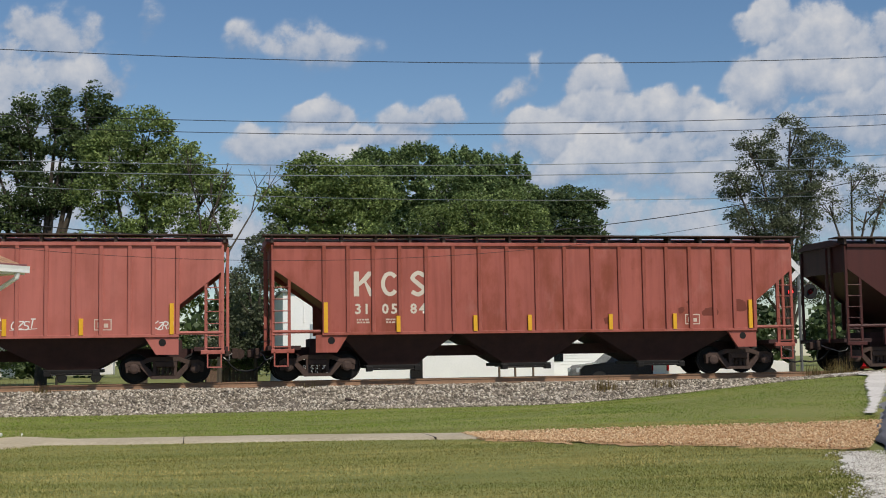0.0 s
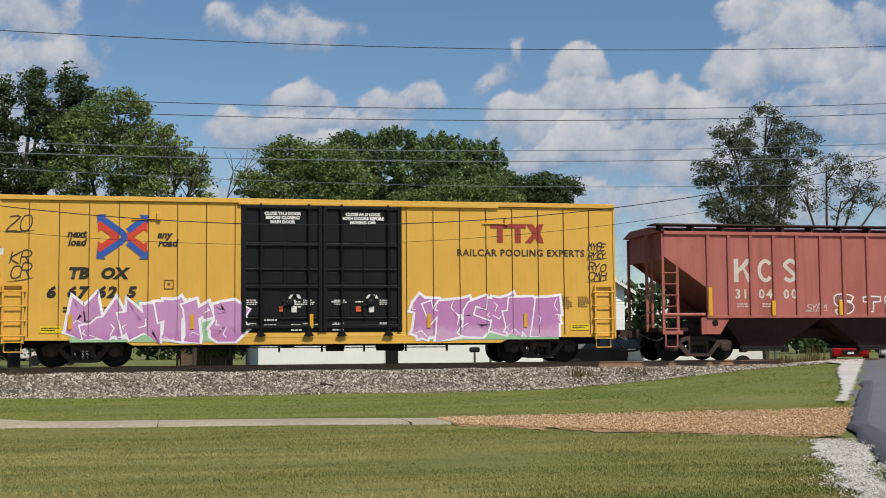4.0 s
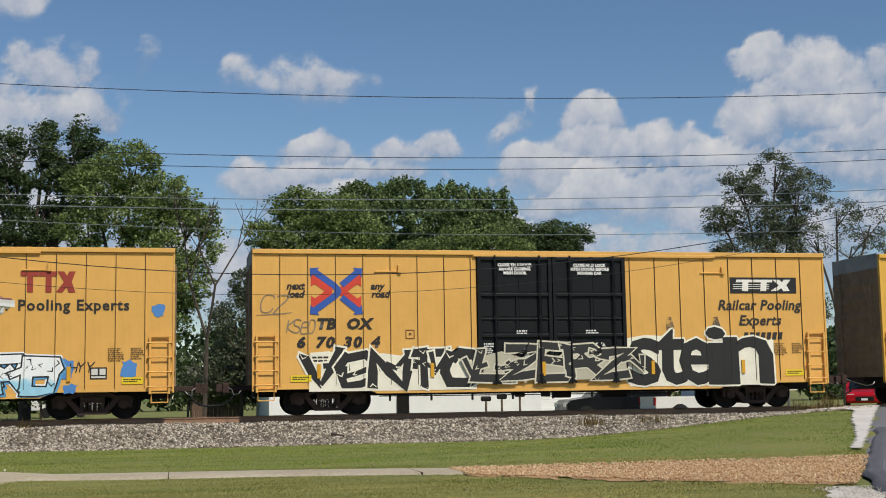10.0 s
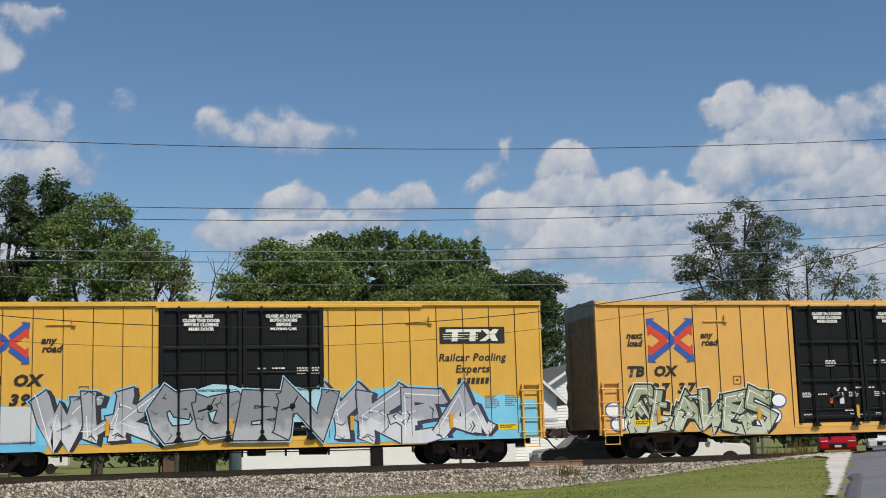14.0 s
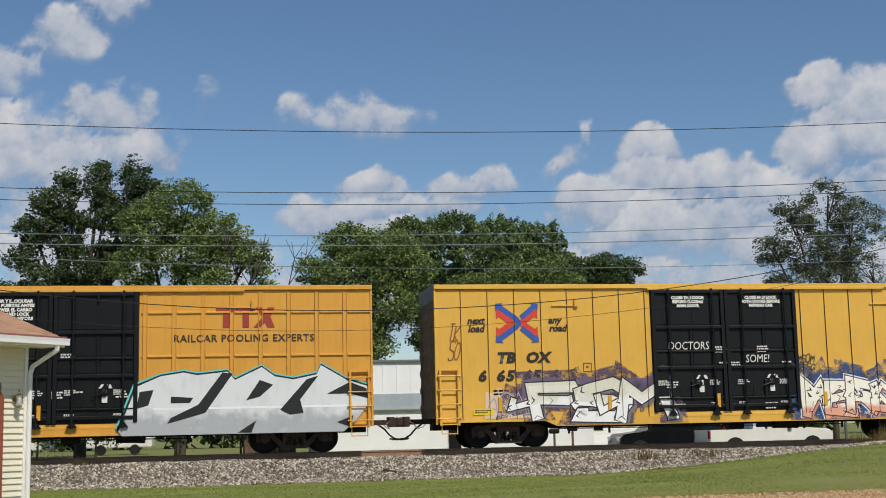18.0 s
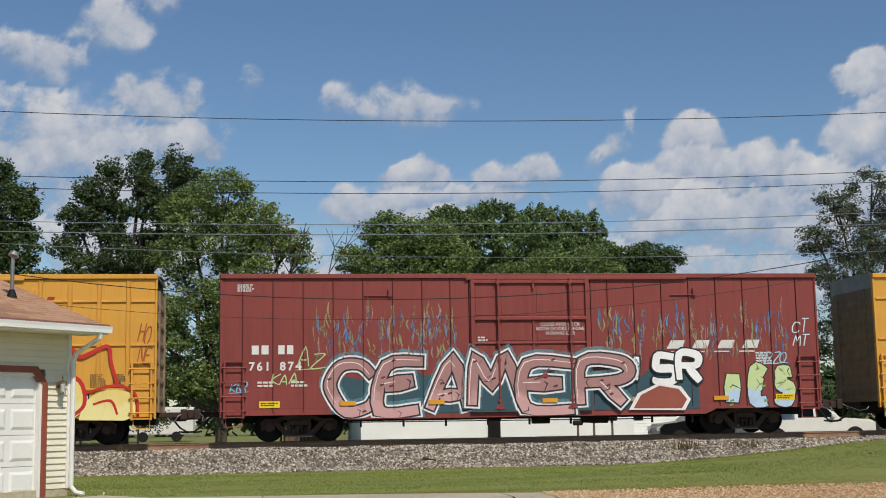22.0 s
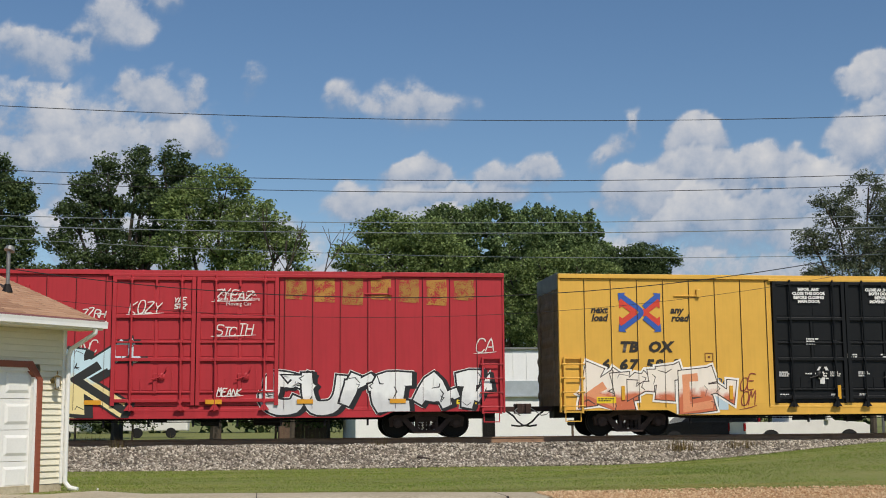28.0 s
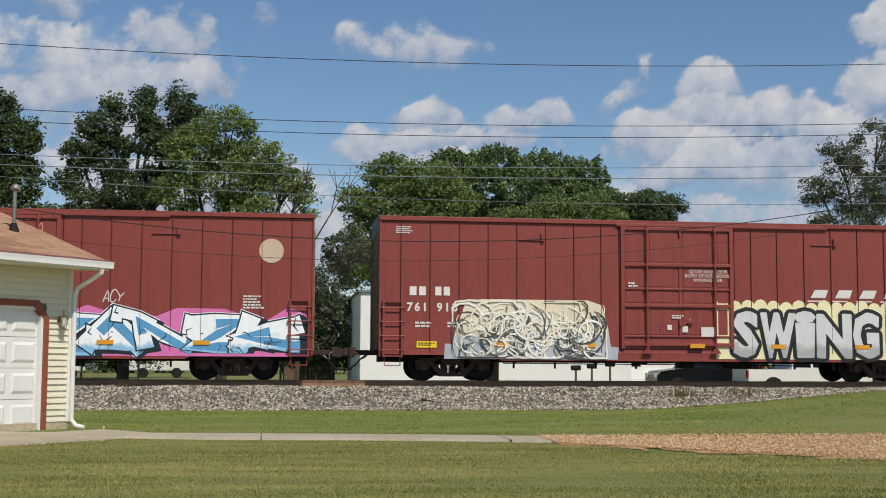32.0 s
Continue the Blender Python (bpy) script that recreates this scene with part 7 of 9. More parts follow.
for car, num in ((n1, "761874"), (n2, "761918"), (n3, "761906")):
    if car is not n3:
        decal("reporting_mark", car, "e0dcd6", lambda bm: (block_word(bm, -8.47, 2.62, 0.5, 0.27, 2, -1.615), block_word(bm, -7.68, 2.62, 0.45, 0.27, 2, -1.615)), "white plain blocks")
        for k, ch in enumerate(num):
            text(car, ch, -8.56 + 0.235 * k + (0.22 if k > 2 else 0), 2.14, 0.36, "e0dcd6", fat=0.01)
        decal("road_name", car, "d8d4ce", lambda bm: [(plane_poly(bm, [(4.4 + 0.82 * k, 2.68), (4.9 + 0.82 * k, 2.68), (5.0 + 0.82 * k, 2.94), (4.55 + 0.82 * k, 2.94)], -1.615), bar(bm, 4.3 + 0.82 * k, 4.82 + 0.82 * k, 2.56, 2.60, -1.615)) for k in range(4)], "white slanted plain blocks")
    decal("data_stencil", car, "d8d4ce", lambda bm: (mini_lines(bm, -8.3, 1.75, 0.5, 2, 0.06, -1.615, 5), mini_lines(bm, -7.3, 1.75, 0.5, 2, 0.06, -1.615, 6), mini_lines(bm, -8.9, 4.7, 0.55, 4, 0.035, -1.615, 7), mini_lines(bm, 7.3, 2.5, 0.55, 5, 0.05, -1.615, 8)))
    decal("door_label", car, "d8d4ce", lambda bm: (mini_lines(bm, -1.6, 3.05, 0.3, 3, 0.05, -1.662, 9), mini_lines(bm, -0.2, 2.05, 0.4, 2, 0.04, -1.662, 10), bar(bm, 0.10, 0.32, 1.55, 1.75, -1.662), bar(bm, -0.35, -0.20, 1.62, 1.78, -1.662), bar(bm, 0.75, 1.25, 1.42, 1.72, -1.662)))
    text(car, "CLOSE AND LOCK", 1.0, 3.42, 0.15, "e0dcd6", y=-1.665, align="CENTER")
    text(car, "BOTH DOORS BEFORE", 1.0, 3.28, 0.15, "e0dcd6", y=-1.665, align="CENTER")
    text(car, "MOVING CAR", 1.0, 3.14, 0.15, "e0dcd6", y=-1.665, align="CENTER")
for k, row in enumerate(("Close And Lock", "Both Doors Before", "Moving Car")):
    text(p1, row, 1.3, 4.3 - 0.15 * k, 0.16, "e0dcd6", y=-1.665, align="CENTER")

# ---------------------------------------------------------------- garage beside the lawn
def garage():
    """Front wall along u; its door faces the lawn. Local x runs along the front, y to the back."""
    g = thing("garage", "cream-sided garage with white panel door and brown shingle roof", "garage", "", Matrix.Translation((-3.50, 23.42, -0.64)) @ Matrix.Rotation(radians(50), 4, "Z"))
    # local: the front right corner is the origin, the wall runs to x = -7.2, the back is y > 0
    W, DEP, H = 7.2, 6.6, 3.08
    door_r, door_w, door_h = -0.62, 4.88, 2.13
    bm = bmesh.new()
    box(bm, -0.0 - 0.52, -0.02, 0.02, 0.16, 0.12, H)
    box(bm, -W, door_r - door_w - 0.1, 0.02, 0.16, 0.12, H)
    box(bm, door_r - door_w - 0.1, -0.52, 0.02, 0.16, door_h + 0.10, H)
    box(bm, -0.16, -0.02, 0.16, DEP, 0.12, H)
    box(bm, -W, -W + 0.14, 0.16, DEP, 0.12, H)
    box(bm, -W, -0.02, DEP - 0.14, DEP, 0.12, H)
    for x in (-0.14, -W + 0.02):
        v = [bm.verts.new((x, y, z)) for y, z in ((0.02, H), (DEP, H), (DEP / 2, H + 1.08))]
        bm.faces.new(v)
    part("wall", bm, M["siding"], g)
    # lapped boards on the front
    bm = bmesh.new()
    prism(bm, [(0.0, 0.0), (0.0, 0.105), (0.012, 0.105), (0.022, 0.0)], 0, 1)
    n = 0
    z = 0.14
    while z < H - 0.05:
        spans = [(-0.54, 0.0), (-W, door_r - door_w - 0.1)] if z < door_h + 0.06 else [(-W, 0.0)]
        for a, b in spans:
            bm2 = bmesh.new()
            v = [bm2.verts.new(p) for p in ((a, 0.018, z + 0.108), (b, 0.018, z + 0.108), (b, -0.012, z), (a, -0.012, z), (a, 0.018, z), (b, 0.018, z))]
            bm2.faces.new((v[0], v[3], v[2], v[1]))
            bm2.faces.new((v[3], v[4], v[5], v[2]))
            part("siding_board", bm2, M["siding"], g)
        z += 0.108
    bm.free()
    bm = bmesh.new()
    box(bm, -W, 0.0, 0.0, 0.2, 0, 0.13)
    part("foundation", bm, M["concrete"], g)
    bm = bmesh.new()
    box(bm, -0.055, 0.015, -0.03, 0.05, 0.13, H, 0.01)
    part("corner_post", bm, M["white"], g)
    # door frame with clipped corners
    bm = bmesh.new()
    box(bm, door_r, door_r + 0.11, -0.045, 0.14, 0.0, door_h - 0.20, 0.006)
    box(bm, door_r - door_w - 0.11, door_r - door_w, -0.045, 0.14, 0.0, door_h - 0.20, 0.006)
    box(bm, door_r - door_w + 0.2, door_r - 0.2, -0.045, 0.14, door_h, door_h + 0.11, 0.006)
    for s in (0, 1):
        pts = [(door_r + 0.11, door_h - 0.20), (door_r, door_h - 0.20), (door_r - 0.20, door_h), (door_r - 0.20, door_h + 0.11), (door_r - 0.12, door_h + 0.11)]
        if s:
            pts = [(2 * door_r - door_w - x, zz) for x, zz in pts]
        prism(bm, pts, -0.045, 0.12)
    bmesh.ops.recalc_face_normals(bm, faces=bm.faces)
    part("door_frame", bm, M["brown_trim"], g)
    bm = bmesh.new()
    box(bm, door_r - 0.06, door_r, -0.02, 0.10, 0, door_h - 0.16)
    box(bm, door_r - door_w, door_r - door_w + 0.06, -0.02, 0.10, 0, door_h - 0.16)
    box(bm, door_r - door_w, door_r, 0.0, 0.10, door_h - 0.06, door_h + 0.02)
    part("weather_strip", bm, M["white"], g)
    for k in range(4):
        z0 = 0.015 + 0.53 * k
        bm = bmesh.new()
        box(bm, door_r - door_w + 0.02, door_r - 0.02, 0.07, 0.11, z0, z0 + 0.522)
        sec = part("door_section", bm, M["white"], g, "white raised-panel door section")
        for c in range(8):
            x0 = door_r - door_w + 0.09 + 0.60 * c
            bm = bmesh.new()
            # a raised field within a sunk border
            o = [(x0, z0 + 0.09), (x0 + 0.50, z0 + 0.09), (x0 + 0.50, z0 + 0.44), (x0, z0 + 0.44)]
            i = [(x0 + 0.05, z0 + 0.14), (x0 + 0.45, z0 + 0.14), (x0 + 0.45, z0 + 0.39), (x0 + 0.05, z0 + 0.39)]
            vo, vi = [bm.verts.new((a, 0.068, b)) for a, b in o], [bm.verts.new((a, 0.045, b)) for a, b in i]
            for q in range(4):
                bm.faces.new((vo[q], vo[(q + 1) % 4], vi[(q + 1) % 4], vi[q]))
            bm.faces.new(vi)
            bmesh.ops.recalc_face_normals(bm, faces=bm.faces)
            part("panel", bm, M["white"], sec)
    # roof: two slopes, shingle courses, fascia, gutter
    over, rake, rise = 0.55, 0.33, 0.36
    bm = bmesh.new()
    hz = H + 0.02
    for y0, y1, ya, yb in ((-over, DEP / 2, hz - over * rise, hz + DEP / 2 * rise), (DEP / 2, DEP + over, hz + DEP / 2 * rise, hz - over * rise)):
        v = [bm.verts.new(p) for p in ((-W - rake, y0, ya), (rake, y0, ya), (rake, y1, yb), (-W - rake, y1, yb))]
        w = [bm.verts.new((p.co.x, p.co.y, p.co.z + 0.06)) for p in v]
        bm.faces.new(v[::-1])
        bm.faces.new(w)
        for q in range(4):
            bm.faces.new((v[q], v[(q + 1) % 4], w[(q + 1) % 4], w[q]))
    bmesh.ops.recalc_face_normals(bm, faces=bm.faces)
    part("roof", bm, M["shingle"], g, "tan-brown shingle roof")
    r = random.Random(4)
    rows = 26
    for k in range(rows):
        y0 = -over + (DEP / 2 + over) * k / rows
        bm = bmesh.new()
        x = -W - rake
        while x < rake:
            w_ = r.uniform(0.25, 0.42)
            lift = r.uniform(0.004, 0.012)
            zz = hz + y0 * rise + 0.062
            d = (DEP / 2 + over) / rows
            a = [bm.verts.new(p) for p in ((x, y0, zz + lift), (min(rake, x + w_ - 0.006), y0, zz + lift), (min(rake, x + w_ - 0.006), y0 + d, zz + d * rise + 0.001), (x, y0 + d, zz + d * rise + 0.001))]
            b = [bm.verts.new((a[0].co.x, y0, zz)), bm.verts.new((a[1].co.x, y0, zz))]
            bm.faces.new(a)
            bm.faces.new((b[0], b[1], a[1], a[0]))
            x += w_
        part("shingle_course", bm, M["shingles"], g)
    bm = bmesh.new()
    zf = hz - over * rise
    box(bm, -W - rake, rake, -over - 0.03, -over, zf - 0.10, zf + 0.05)
    prism(bm, [(rake, 0.0), (rake + 0.03, 0.0), (rake + 0.03, 0.05), (rake, 0.05)], -over, -over + 0.01)
    bmesh.ops.recalc_face_normals(bm, faces=bm.faces)
    part("fascia", bm, M["white"], g)
    bm = bmesh.new()
    box(bm, -W - rake, rake + 0.03, -over - 0.05, -over + 0.02, zf + 0.052, zf + 0.085)
    box(bm, rake, rake + 0.035, -over, -over + 0.02, zf + 0.052, zf + 0.085)
    part("drip_edge", bm, M["drip"], g, "dull red drip edge")
    bm = bmesh.new()
    a = [(-over - 0.03, zf - 0.07), (-over - 0.13, zf - 0.07), (-over - 0.13, zf - 0.01), (-over - 0.14, zf + 0.045), (-over - 0.125, zf + 0.045), (-over - 0.115, zf - 0.055), (-over - 0.03, zf - 0.055)]
    va, vb = [bm.verts.new((-W - rake, y, z)) for y, z in a], [bm.verts.new((rake + 0.02, y, z)) for y, z in a]
    for k in range(len(a)):
        bm.faces.new((va[k], vb[k], vb[(k + 1) % len(a)], va[(k + 1) % len(a)]))
    bm.faces.new(va)
    bm.faces.new(vb[::-1])
    bmesh.ops.recalc_face_normals(bm, faces=bm.faces)
    part("gutter", bm, M["white"], g)
    bm = bmesh.new()
    v = [bm.verts.new(p) for p in ((-W - rake, -over, zf - 0.09), (rake, -over, zf - 0.09), (rake, 0.0, zf - 0.09), (-W - rake, 0.0, zf - 0.09))]
    bm.faces.new(v)
    part("soffit", bm, M["siding"], g)
    bm = bmesh.new()
    for s in (rake,):
        a = [(-over, zf + 0.05), (DEP / 2, hz + DEP / 2 * rise + 0.05), (DEP / 2, hz + DEP / 2 * rise - 0.10), (-over, zf - 0.10)]
        v = [bm.verts.new((s + 0.015, y, z)) for y, z in a]
        w = [bm.verts.new((s - 0.01, y, z)) for y, z in a]
        bm.faces.new(v)
        bm.faces.new(w[::-1])
        for k in range(4):
            bm.faces.new((v[k], w[k], w[(k + 1) % 4], v[(k + 1) % 4]))
    bmesh.ops.recalc_face_normals(bm, faces=bm.faces)
    part("rake_board", bm, M["white"], g)
    # downspout with its offset under the eaves
    bm = bmesh.new()
    pts = [(0.12, -over - 0.08, zf - 0.07), (0.12, -over - 0.06, zf - 0.16), (0.05, -0.10, zf - 0.42), (0.02, -0.07, zf - 0.55), (0.02, -0.07, 0.16), (0.05, -0.16, 0.06), (0.10, -0.30, 0.03)]
    for a, b in zip(pts, pts[1:]):
        d = Vector(b) - Vector(a)
        tube(bm, a, Vector(b) + d.normalized() * 0.01, 0.042, None, 8)
    part("downspout", bm, M["white"], g)
    # wall lantern
    bm = bmesh.new()
    lathe(bm, [(0.05, -0.012), (0.055, -0.03), (0.03, -0.04)], 12, "y", (-0.27, 0, 1.92))
    tube(bm, (-0.27, -0.03, 1.92), (-0.27, -0.12, 2.0), 0.012)
    lathe(bm, [(0.012, 1.99), (0.065, 1.965), (0.08, 1.955)], 8, "z", (-0.27, -0.13, 0.02))
    lathe(bm, [(0.045, 1.74), (0.06, 1.755)], 8, "z", (-0.27, -0.13, 0.02))
    for k in range(4):
        a = k * math.tau / 4 + 0.4
        tube(bm, (-0.27 + 0.055 * math.cos(a), -0.13 + 0.055 * math.sin(a), 1.77), (-0.27 + 0.07 * math.cos(a), -0.13 + 0.07 * math.sin(a), 1.97), 0.006, None, 6)
    lathe(bm, [(0.006, 2.0), (0.014, 2.03), (0.003, 2.07)], 8, "z", (-0.27, -0.13, 0.02))
    lamp = part("wall_lantern", bm, M["brass"], g, "antique brass wall lantern")
    bm = bmesh.new()
    lathe(bm, [(0.042, 1.79), (0.052, 1.95)], 8, "z", (-0.27, -0.13, 0.02))
    part("lantern_glass", bm, M["lamp_clear"], lamp)
    # vent pipe with a tilted cap on the roof
    bm = bmesh.new()
    vz = hz + 1.0 * rise
    tube(bm, (-0.49, 1.0, vz - 0.1), (-0.49, 1.0, vz + 0.80), 0.035, None, 10)
    part("vent_pipe", bm, M["galv"], g)
    bm = bmesh.new()
    lathe(bm, [(0.10, vz + 0.05), (0.05, vz + 0.20)], 12, "z", (-0.49, 1.0, 0))
    part("flashing", bm, M["steel_dark"], g)
    bm = bmesh.new()
    lathe(bm, [(0.03, 0.0), (0.10, 0.03), (0.07, 0.11), (0.02, 0.13)], 12, "z")
    bm.transform(Matrix.Translation((-0.49, 1.0, vz + 0.78)) @ Matrix.Rotation(0.35, 4, "Y"))
    part("vent_cap", bm, M["galv"], g)
    return g


def shingle_mat():
    m = Mat("tan_shingle_tabs", 0.95)
    g = m.t.nodes.new("ShaderNodeNewGeometry")
    col = m.ramp(g.outputs["Random Per Island"], [(0.0, rgb("8f6a50")), (0.5, rgb("ae8566")), (1.0, rgb("c29c7c"))])
    n = m.noise(m.coords(), 60.0, 4)
    m.base(m.mix(m.ramp(n, [(0.4, (0, 0, 0, 1)), (0.7, (0.35, 0.35, 0.35, 1))]), col, rgb("6f5444")))
    m.bump(n, 0.4, 0.005)
    return m.m


M["shingles"] = shingle_mat()
M["drip"] = plain("dull_red_metal_edge", "8a5a58", 0.6, 0, 0.15, 3)
garage()
ribbon("pavement", [(-3.3 - 0.64 * k, 22.75 - 0.77 * k, -1.6 - 0.64 * k, 20.6 - 0.77 * k) for k in spaced((-0.3, 9, 0.5))], M["concrete"], "pale concrete apron before the garage door", "driveway", 0.03)

# ---------------------------------------------------------------- trees
rt = np.random.default_rng(21)


def limb(bm, pts, r0, r1):
    n = len(pts) - 1
    for k, (a, b) in enumerate(zip(pts, pts[1:])):
        tube(bm, a, b, r0 + (r1 - r0) * k / n, r0 + (r1 - r0) * (k + 1) / n, 7)


def tree(label, x, y, height, lobes, mat, leaf=0.26, density=1.0, gaps=0.35, trunk=0.28, spiky=0.0):
    """A trunk with limbs into each lobe (dx, dz, rx, rz) and a crown of many single leaves in clumps."""
    z0 = zg(x, y)
    t = thing("tree", label, "tree", "trees behind the track", pose(x, y, z0))
    bm = bmesh.new()
    low = min(l[1] for l in lobes)
    fork = max(1.6, low * 0.45)
    limb(bm, [(0, 0, -0.2), (0.03, 0, fork * 0.5), (0.0, 0.05, fork)], trunk, trunk * 0.75)
    r = random.Random(int(x * 10))
    for dx, dz, rx, rz in lobes:
        e = Vector((dx, r.uniform(-0.5, 0.5), dz))
        m = Vector((dx * 0.45, r.uniform(-0.4, 0.4), fork + (dz - fork) * 0.55))
        limb(bm, [(0, 0, fork - 0.1), m, e], trunk * 0.55, 0.05)
        for _ in range(3):
            q = e + Vector((r.uniform(-1, 1) * rx, r.uniform(-1, 1) * rx, r.uniform(-0.6, 0.9) * rz))
            limb(bm, [m.lerp(e, 0.7), q], 0.05, 0.015)
    part("trunk", bm, M["bark"], t)
    tips = []
    for dx, dz, rx, rz in lobes:
        ry = (rx + rz) / 2 * 1.1
        n = int(density * 9 * (rx * rz + rx * ry + ry * rz) + 6)
        d = rt.normal(size=(n, 3))
        d /= np.linalg.norm(d, axis=1)[:, None]
        p = d * (rt.uniform(0.25, 1.0, n) ** 0.4)[:, None] * np.array((rx, ry, rz)) + np.array((dx, 0, dz))
        f = np.array([noise.noise((a * 0.8 + x, b * 0.8, c * 0.8)) for a, b, c in p])
        tips.append(p[f > -0.5 + gaps * 0.7])
    p = np.concatenate(tips)
    size = rt.uniform(0.25, 0.68, len(p)) * (0.8 if spiky else 1.0)
    k = 52
    c = rt.normal(size=(len(p), k, 3))
    c /= np.linalg.norm(c, axis=2)[..., None]
    c *= (rt.uniform(0.3, 1.0, (len(p), k)) ** 0.5 * size[:, None])[..., None]
    c[..., 2] *= 0.62
    if spiky:
        c[..., 2] = np.abs(c[..., 2]) * 2.6 - 0.2
        c[..., :2] *= 0.6
    c = (c + p[:, None]).reshape(-1, 3)
    m = len(c)
    a = rt.normal(size=(m, 3))
    a[:, 2] = a[:, 2] * 0.6 + (0.5 if spiky else -0.25)
    a /= np.linalg.norm(a, axis=1)[:, None]
    b = np.cross(a, rt.normal(size=(m, 3)))
    b /= np.linalg.norm(b, axis=1)[:, None]
    s = 0.76 * leaf * rt.uniform(0.5, 1.2, m)[:, None]
    v = np.stack([c - a * s * 0.5, c + b * s * 0.3, c + a * s * 0.5, c - b * s * 0.3], 1)
    crown = soup("crown", v, np.arange(4 * m).reshape(-1, 4), mat, t)
    return t


def rel(x, y, z0, rows):
    return [(a - x, b - z0, rx, rz) for a, b, rx, rz in rows]


def grow(label, x, y, rows, mat, **kw):
    return tree(label, x, y, 0, rel(x, y, zg(x, y), rows), mat, **kw)


# crowns in metres: (x, z, half width, half height)
grow("tall dark green tree with an open crown", -7.9, 72, [(-5.1, 15.1, 0.8, 1.1), (-4.7, 13.9, 1.0, 1.0), (-7.1, 14.7, 0.6, 1.1), (-8.7, 14.1, 0.8, 1.2), (-9.9, 13.4, 0.7, 1.0), (-10.6, 12.0, 0.9, 0.8), (-11.1, 10.5, 0.8, 0.7), (-9.0, 12.0, 1.3, 1.2), (-6.8, 12.9, 1.1, 1.2), (-5.3, 12.2, 1.1, 1.4), (-10.2, 9.0, 1.2, 1.1), (-7.7, 10.0, 1.7, 1.3), (-9.2, 7.8, 1.4, 1.2), (-6.4, 10.4, 1.1, 1.1)], M["leaf_dark"], leaf=0.25, density=2.1, gaps=0.32, trunk=0.35)
grow("leafy green tree with a rounded crown", -2.4, 66, [(-2.4, 12.3, 1.7, 1.3), (-4.1, 11.2, 1.2, 1.5), (-0.6, 10.8, 1.5, 1.2), (1.0, 9.8, 1.0, 0.9), (-2.1, 9.8, 2.2, 1.3), (-4.7, 9.1, 1.2, 1.2), (-1.4, 7.7, 2.0, 1.7), (-3.7, 6.3, 1.9, 1.8), (-1.2, 4.6, 1.9, 1.6), (-4.6, 3.6, 1.8, 1.7), (-2.6, 2.4, 1.9, 1.4), (-6.2, 5.5, 1.8, 1.6), (0.6, 6.4, 1.2, 1.4), (-6.6, 2.6, 1.6, 1.4), (1.6, 9.1, 0.6, 0.6), (1.3, 8.0, 0.8, 0.8)], M["leaf_light"], leaf=0.24, density=1.8, gaps=0.34, trunk=0.32)
grow("green tree behind the garage", -14.0, 70, [(-14.4, 13.7, 0.9, 1.3), (-15.7, 14.0, 0.9, 1.2), (-13.2, 12.6, 0.8, 1.0), (-13.9, 12.0, 1.5, 1.5), (-13.4, 10.1, 1.3, 1.2), (-14.6, 9.0, 1.8, 1.9), (-12.2, 8.2, 1.0, 0.9), (-15.5, 11.5, 1.5, 1.6), (-13.0, 6.0, 1.8, 1.6), (-11.4, 7.0, 1.0, 1.0), (-15.0, 6.0, 2.0, 1.8), (-13.6, 3.4, 2.2, 1.6)], M["leaf_dark"], leaf=0.28, density=1.4, gaps=0.2, trunk=0.3)
grow("broad light green leafy tree", 6.9, 66, [(6.1, 10.5, 1.3, 0.9), (8.0, 9.9, 2.0, 1.2), (4.4, 8.9, 1.0, 0.8), (6.7, 8.8, 2.3, 1.2), (9.4, 9.0, 1.2, 1.2), (5.4, 7.0, 1.6, 1.4), (8.2, 7.2, 1.9, 1.4), (6.4, 5.4, 2.0, 1.4), (4.4, 5.6, 1.0, 1.2)], M["leaf_light"], leaf=0.24, gaps=0.1, density=2.0)
grow("dense dark green tree with a spiky top", 14.6, 78, [(11.5, 12.7, 2.0, 1.0), (14.0, 13.0, 1.8, 1.0), (16.9, 12.7, 2.0, 1.0), (19.6, 12.3, 1.5, 1.2), (15.0, 11.2, 5.2, 1.6), (18.7, 10.5, 2.6, 1.4), (11.0, 10.6, 2.2, 1.5), (13.0, 8.6, 3.0, 1.6), (17.0, 8.4, 3.0, 1.6), (14.5, 6.4, 3.6, 1.6), (20.9, 10.4, 1.2, 1.3), (21.4, 9.2, 1.4, 1.4)], M["leaf_mid"], leaf=0.28, gaps=0.05, density=2.2, spiky=1.0, trunk=0.4)
grow("olive green rounded tree before the taller ones", 16.3, 70, [(13.6, 8.3, 1.5, 1.1), (15.5, 9.0, 1.5, 1.0), (17.5, 9.1, 1.5, 1.0), (18.8, 8.3, 1.2, 1.1), (16.0, 7.2, 2.5, 1.5), (14.0, 6.2, 1.8, 1.5), (18.0, 6.4, 1.8, 1.5), (16.2, 4.4, 2.4, 1.6)], M["leaf_light"], leaf=0.22, gaps=0.1, density=1.6)
grow("low dark rounded tree beside the house", 23.3, 78, [(24.1, 10.5, 2.0, 1.0), (22.5, 10.3, 1.7, 1.0), (23.4, 9.2, 2.4, 1.2), (24.2, 7.8, 2.2, 1.3), (21.9, 8.0, 1.8, 1.3), (23.2, 5.8, 3.0, 1.8), (21.6, 3.6, 2.6, 1.8), (24.8, 3.6, 2.4, 1.8)], M["leaf_dark"], leaf=0.26, gaps=0.0, density=1.8)
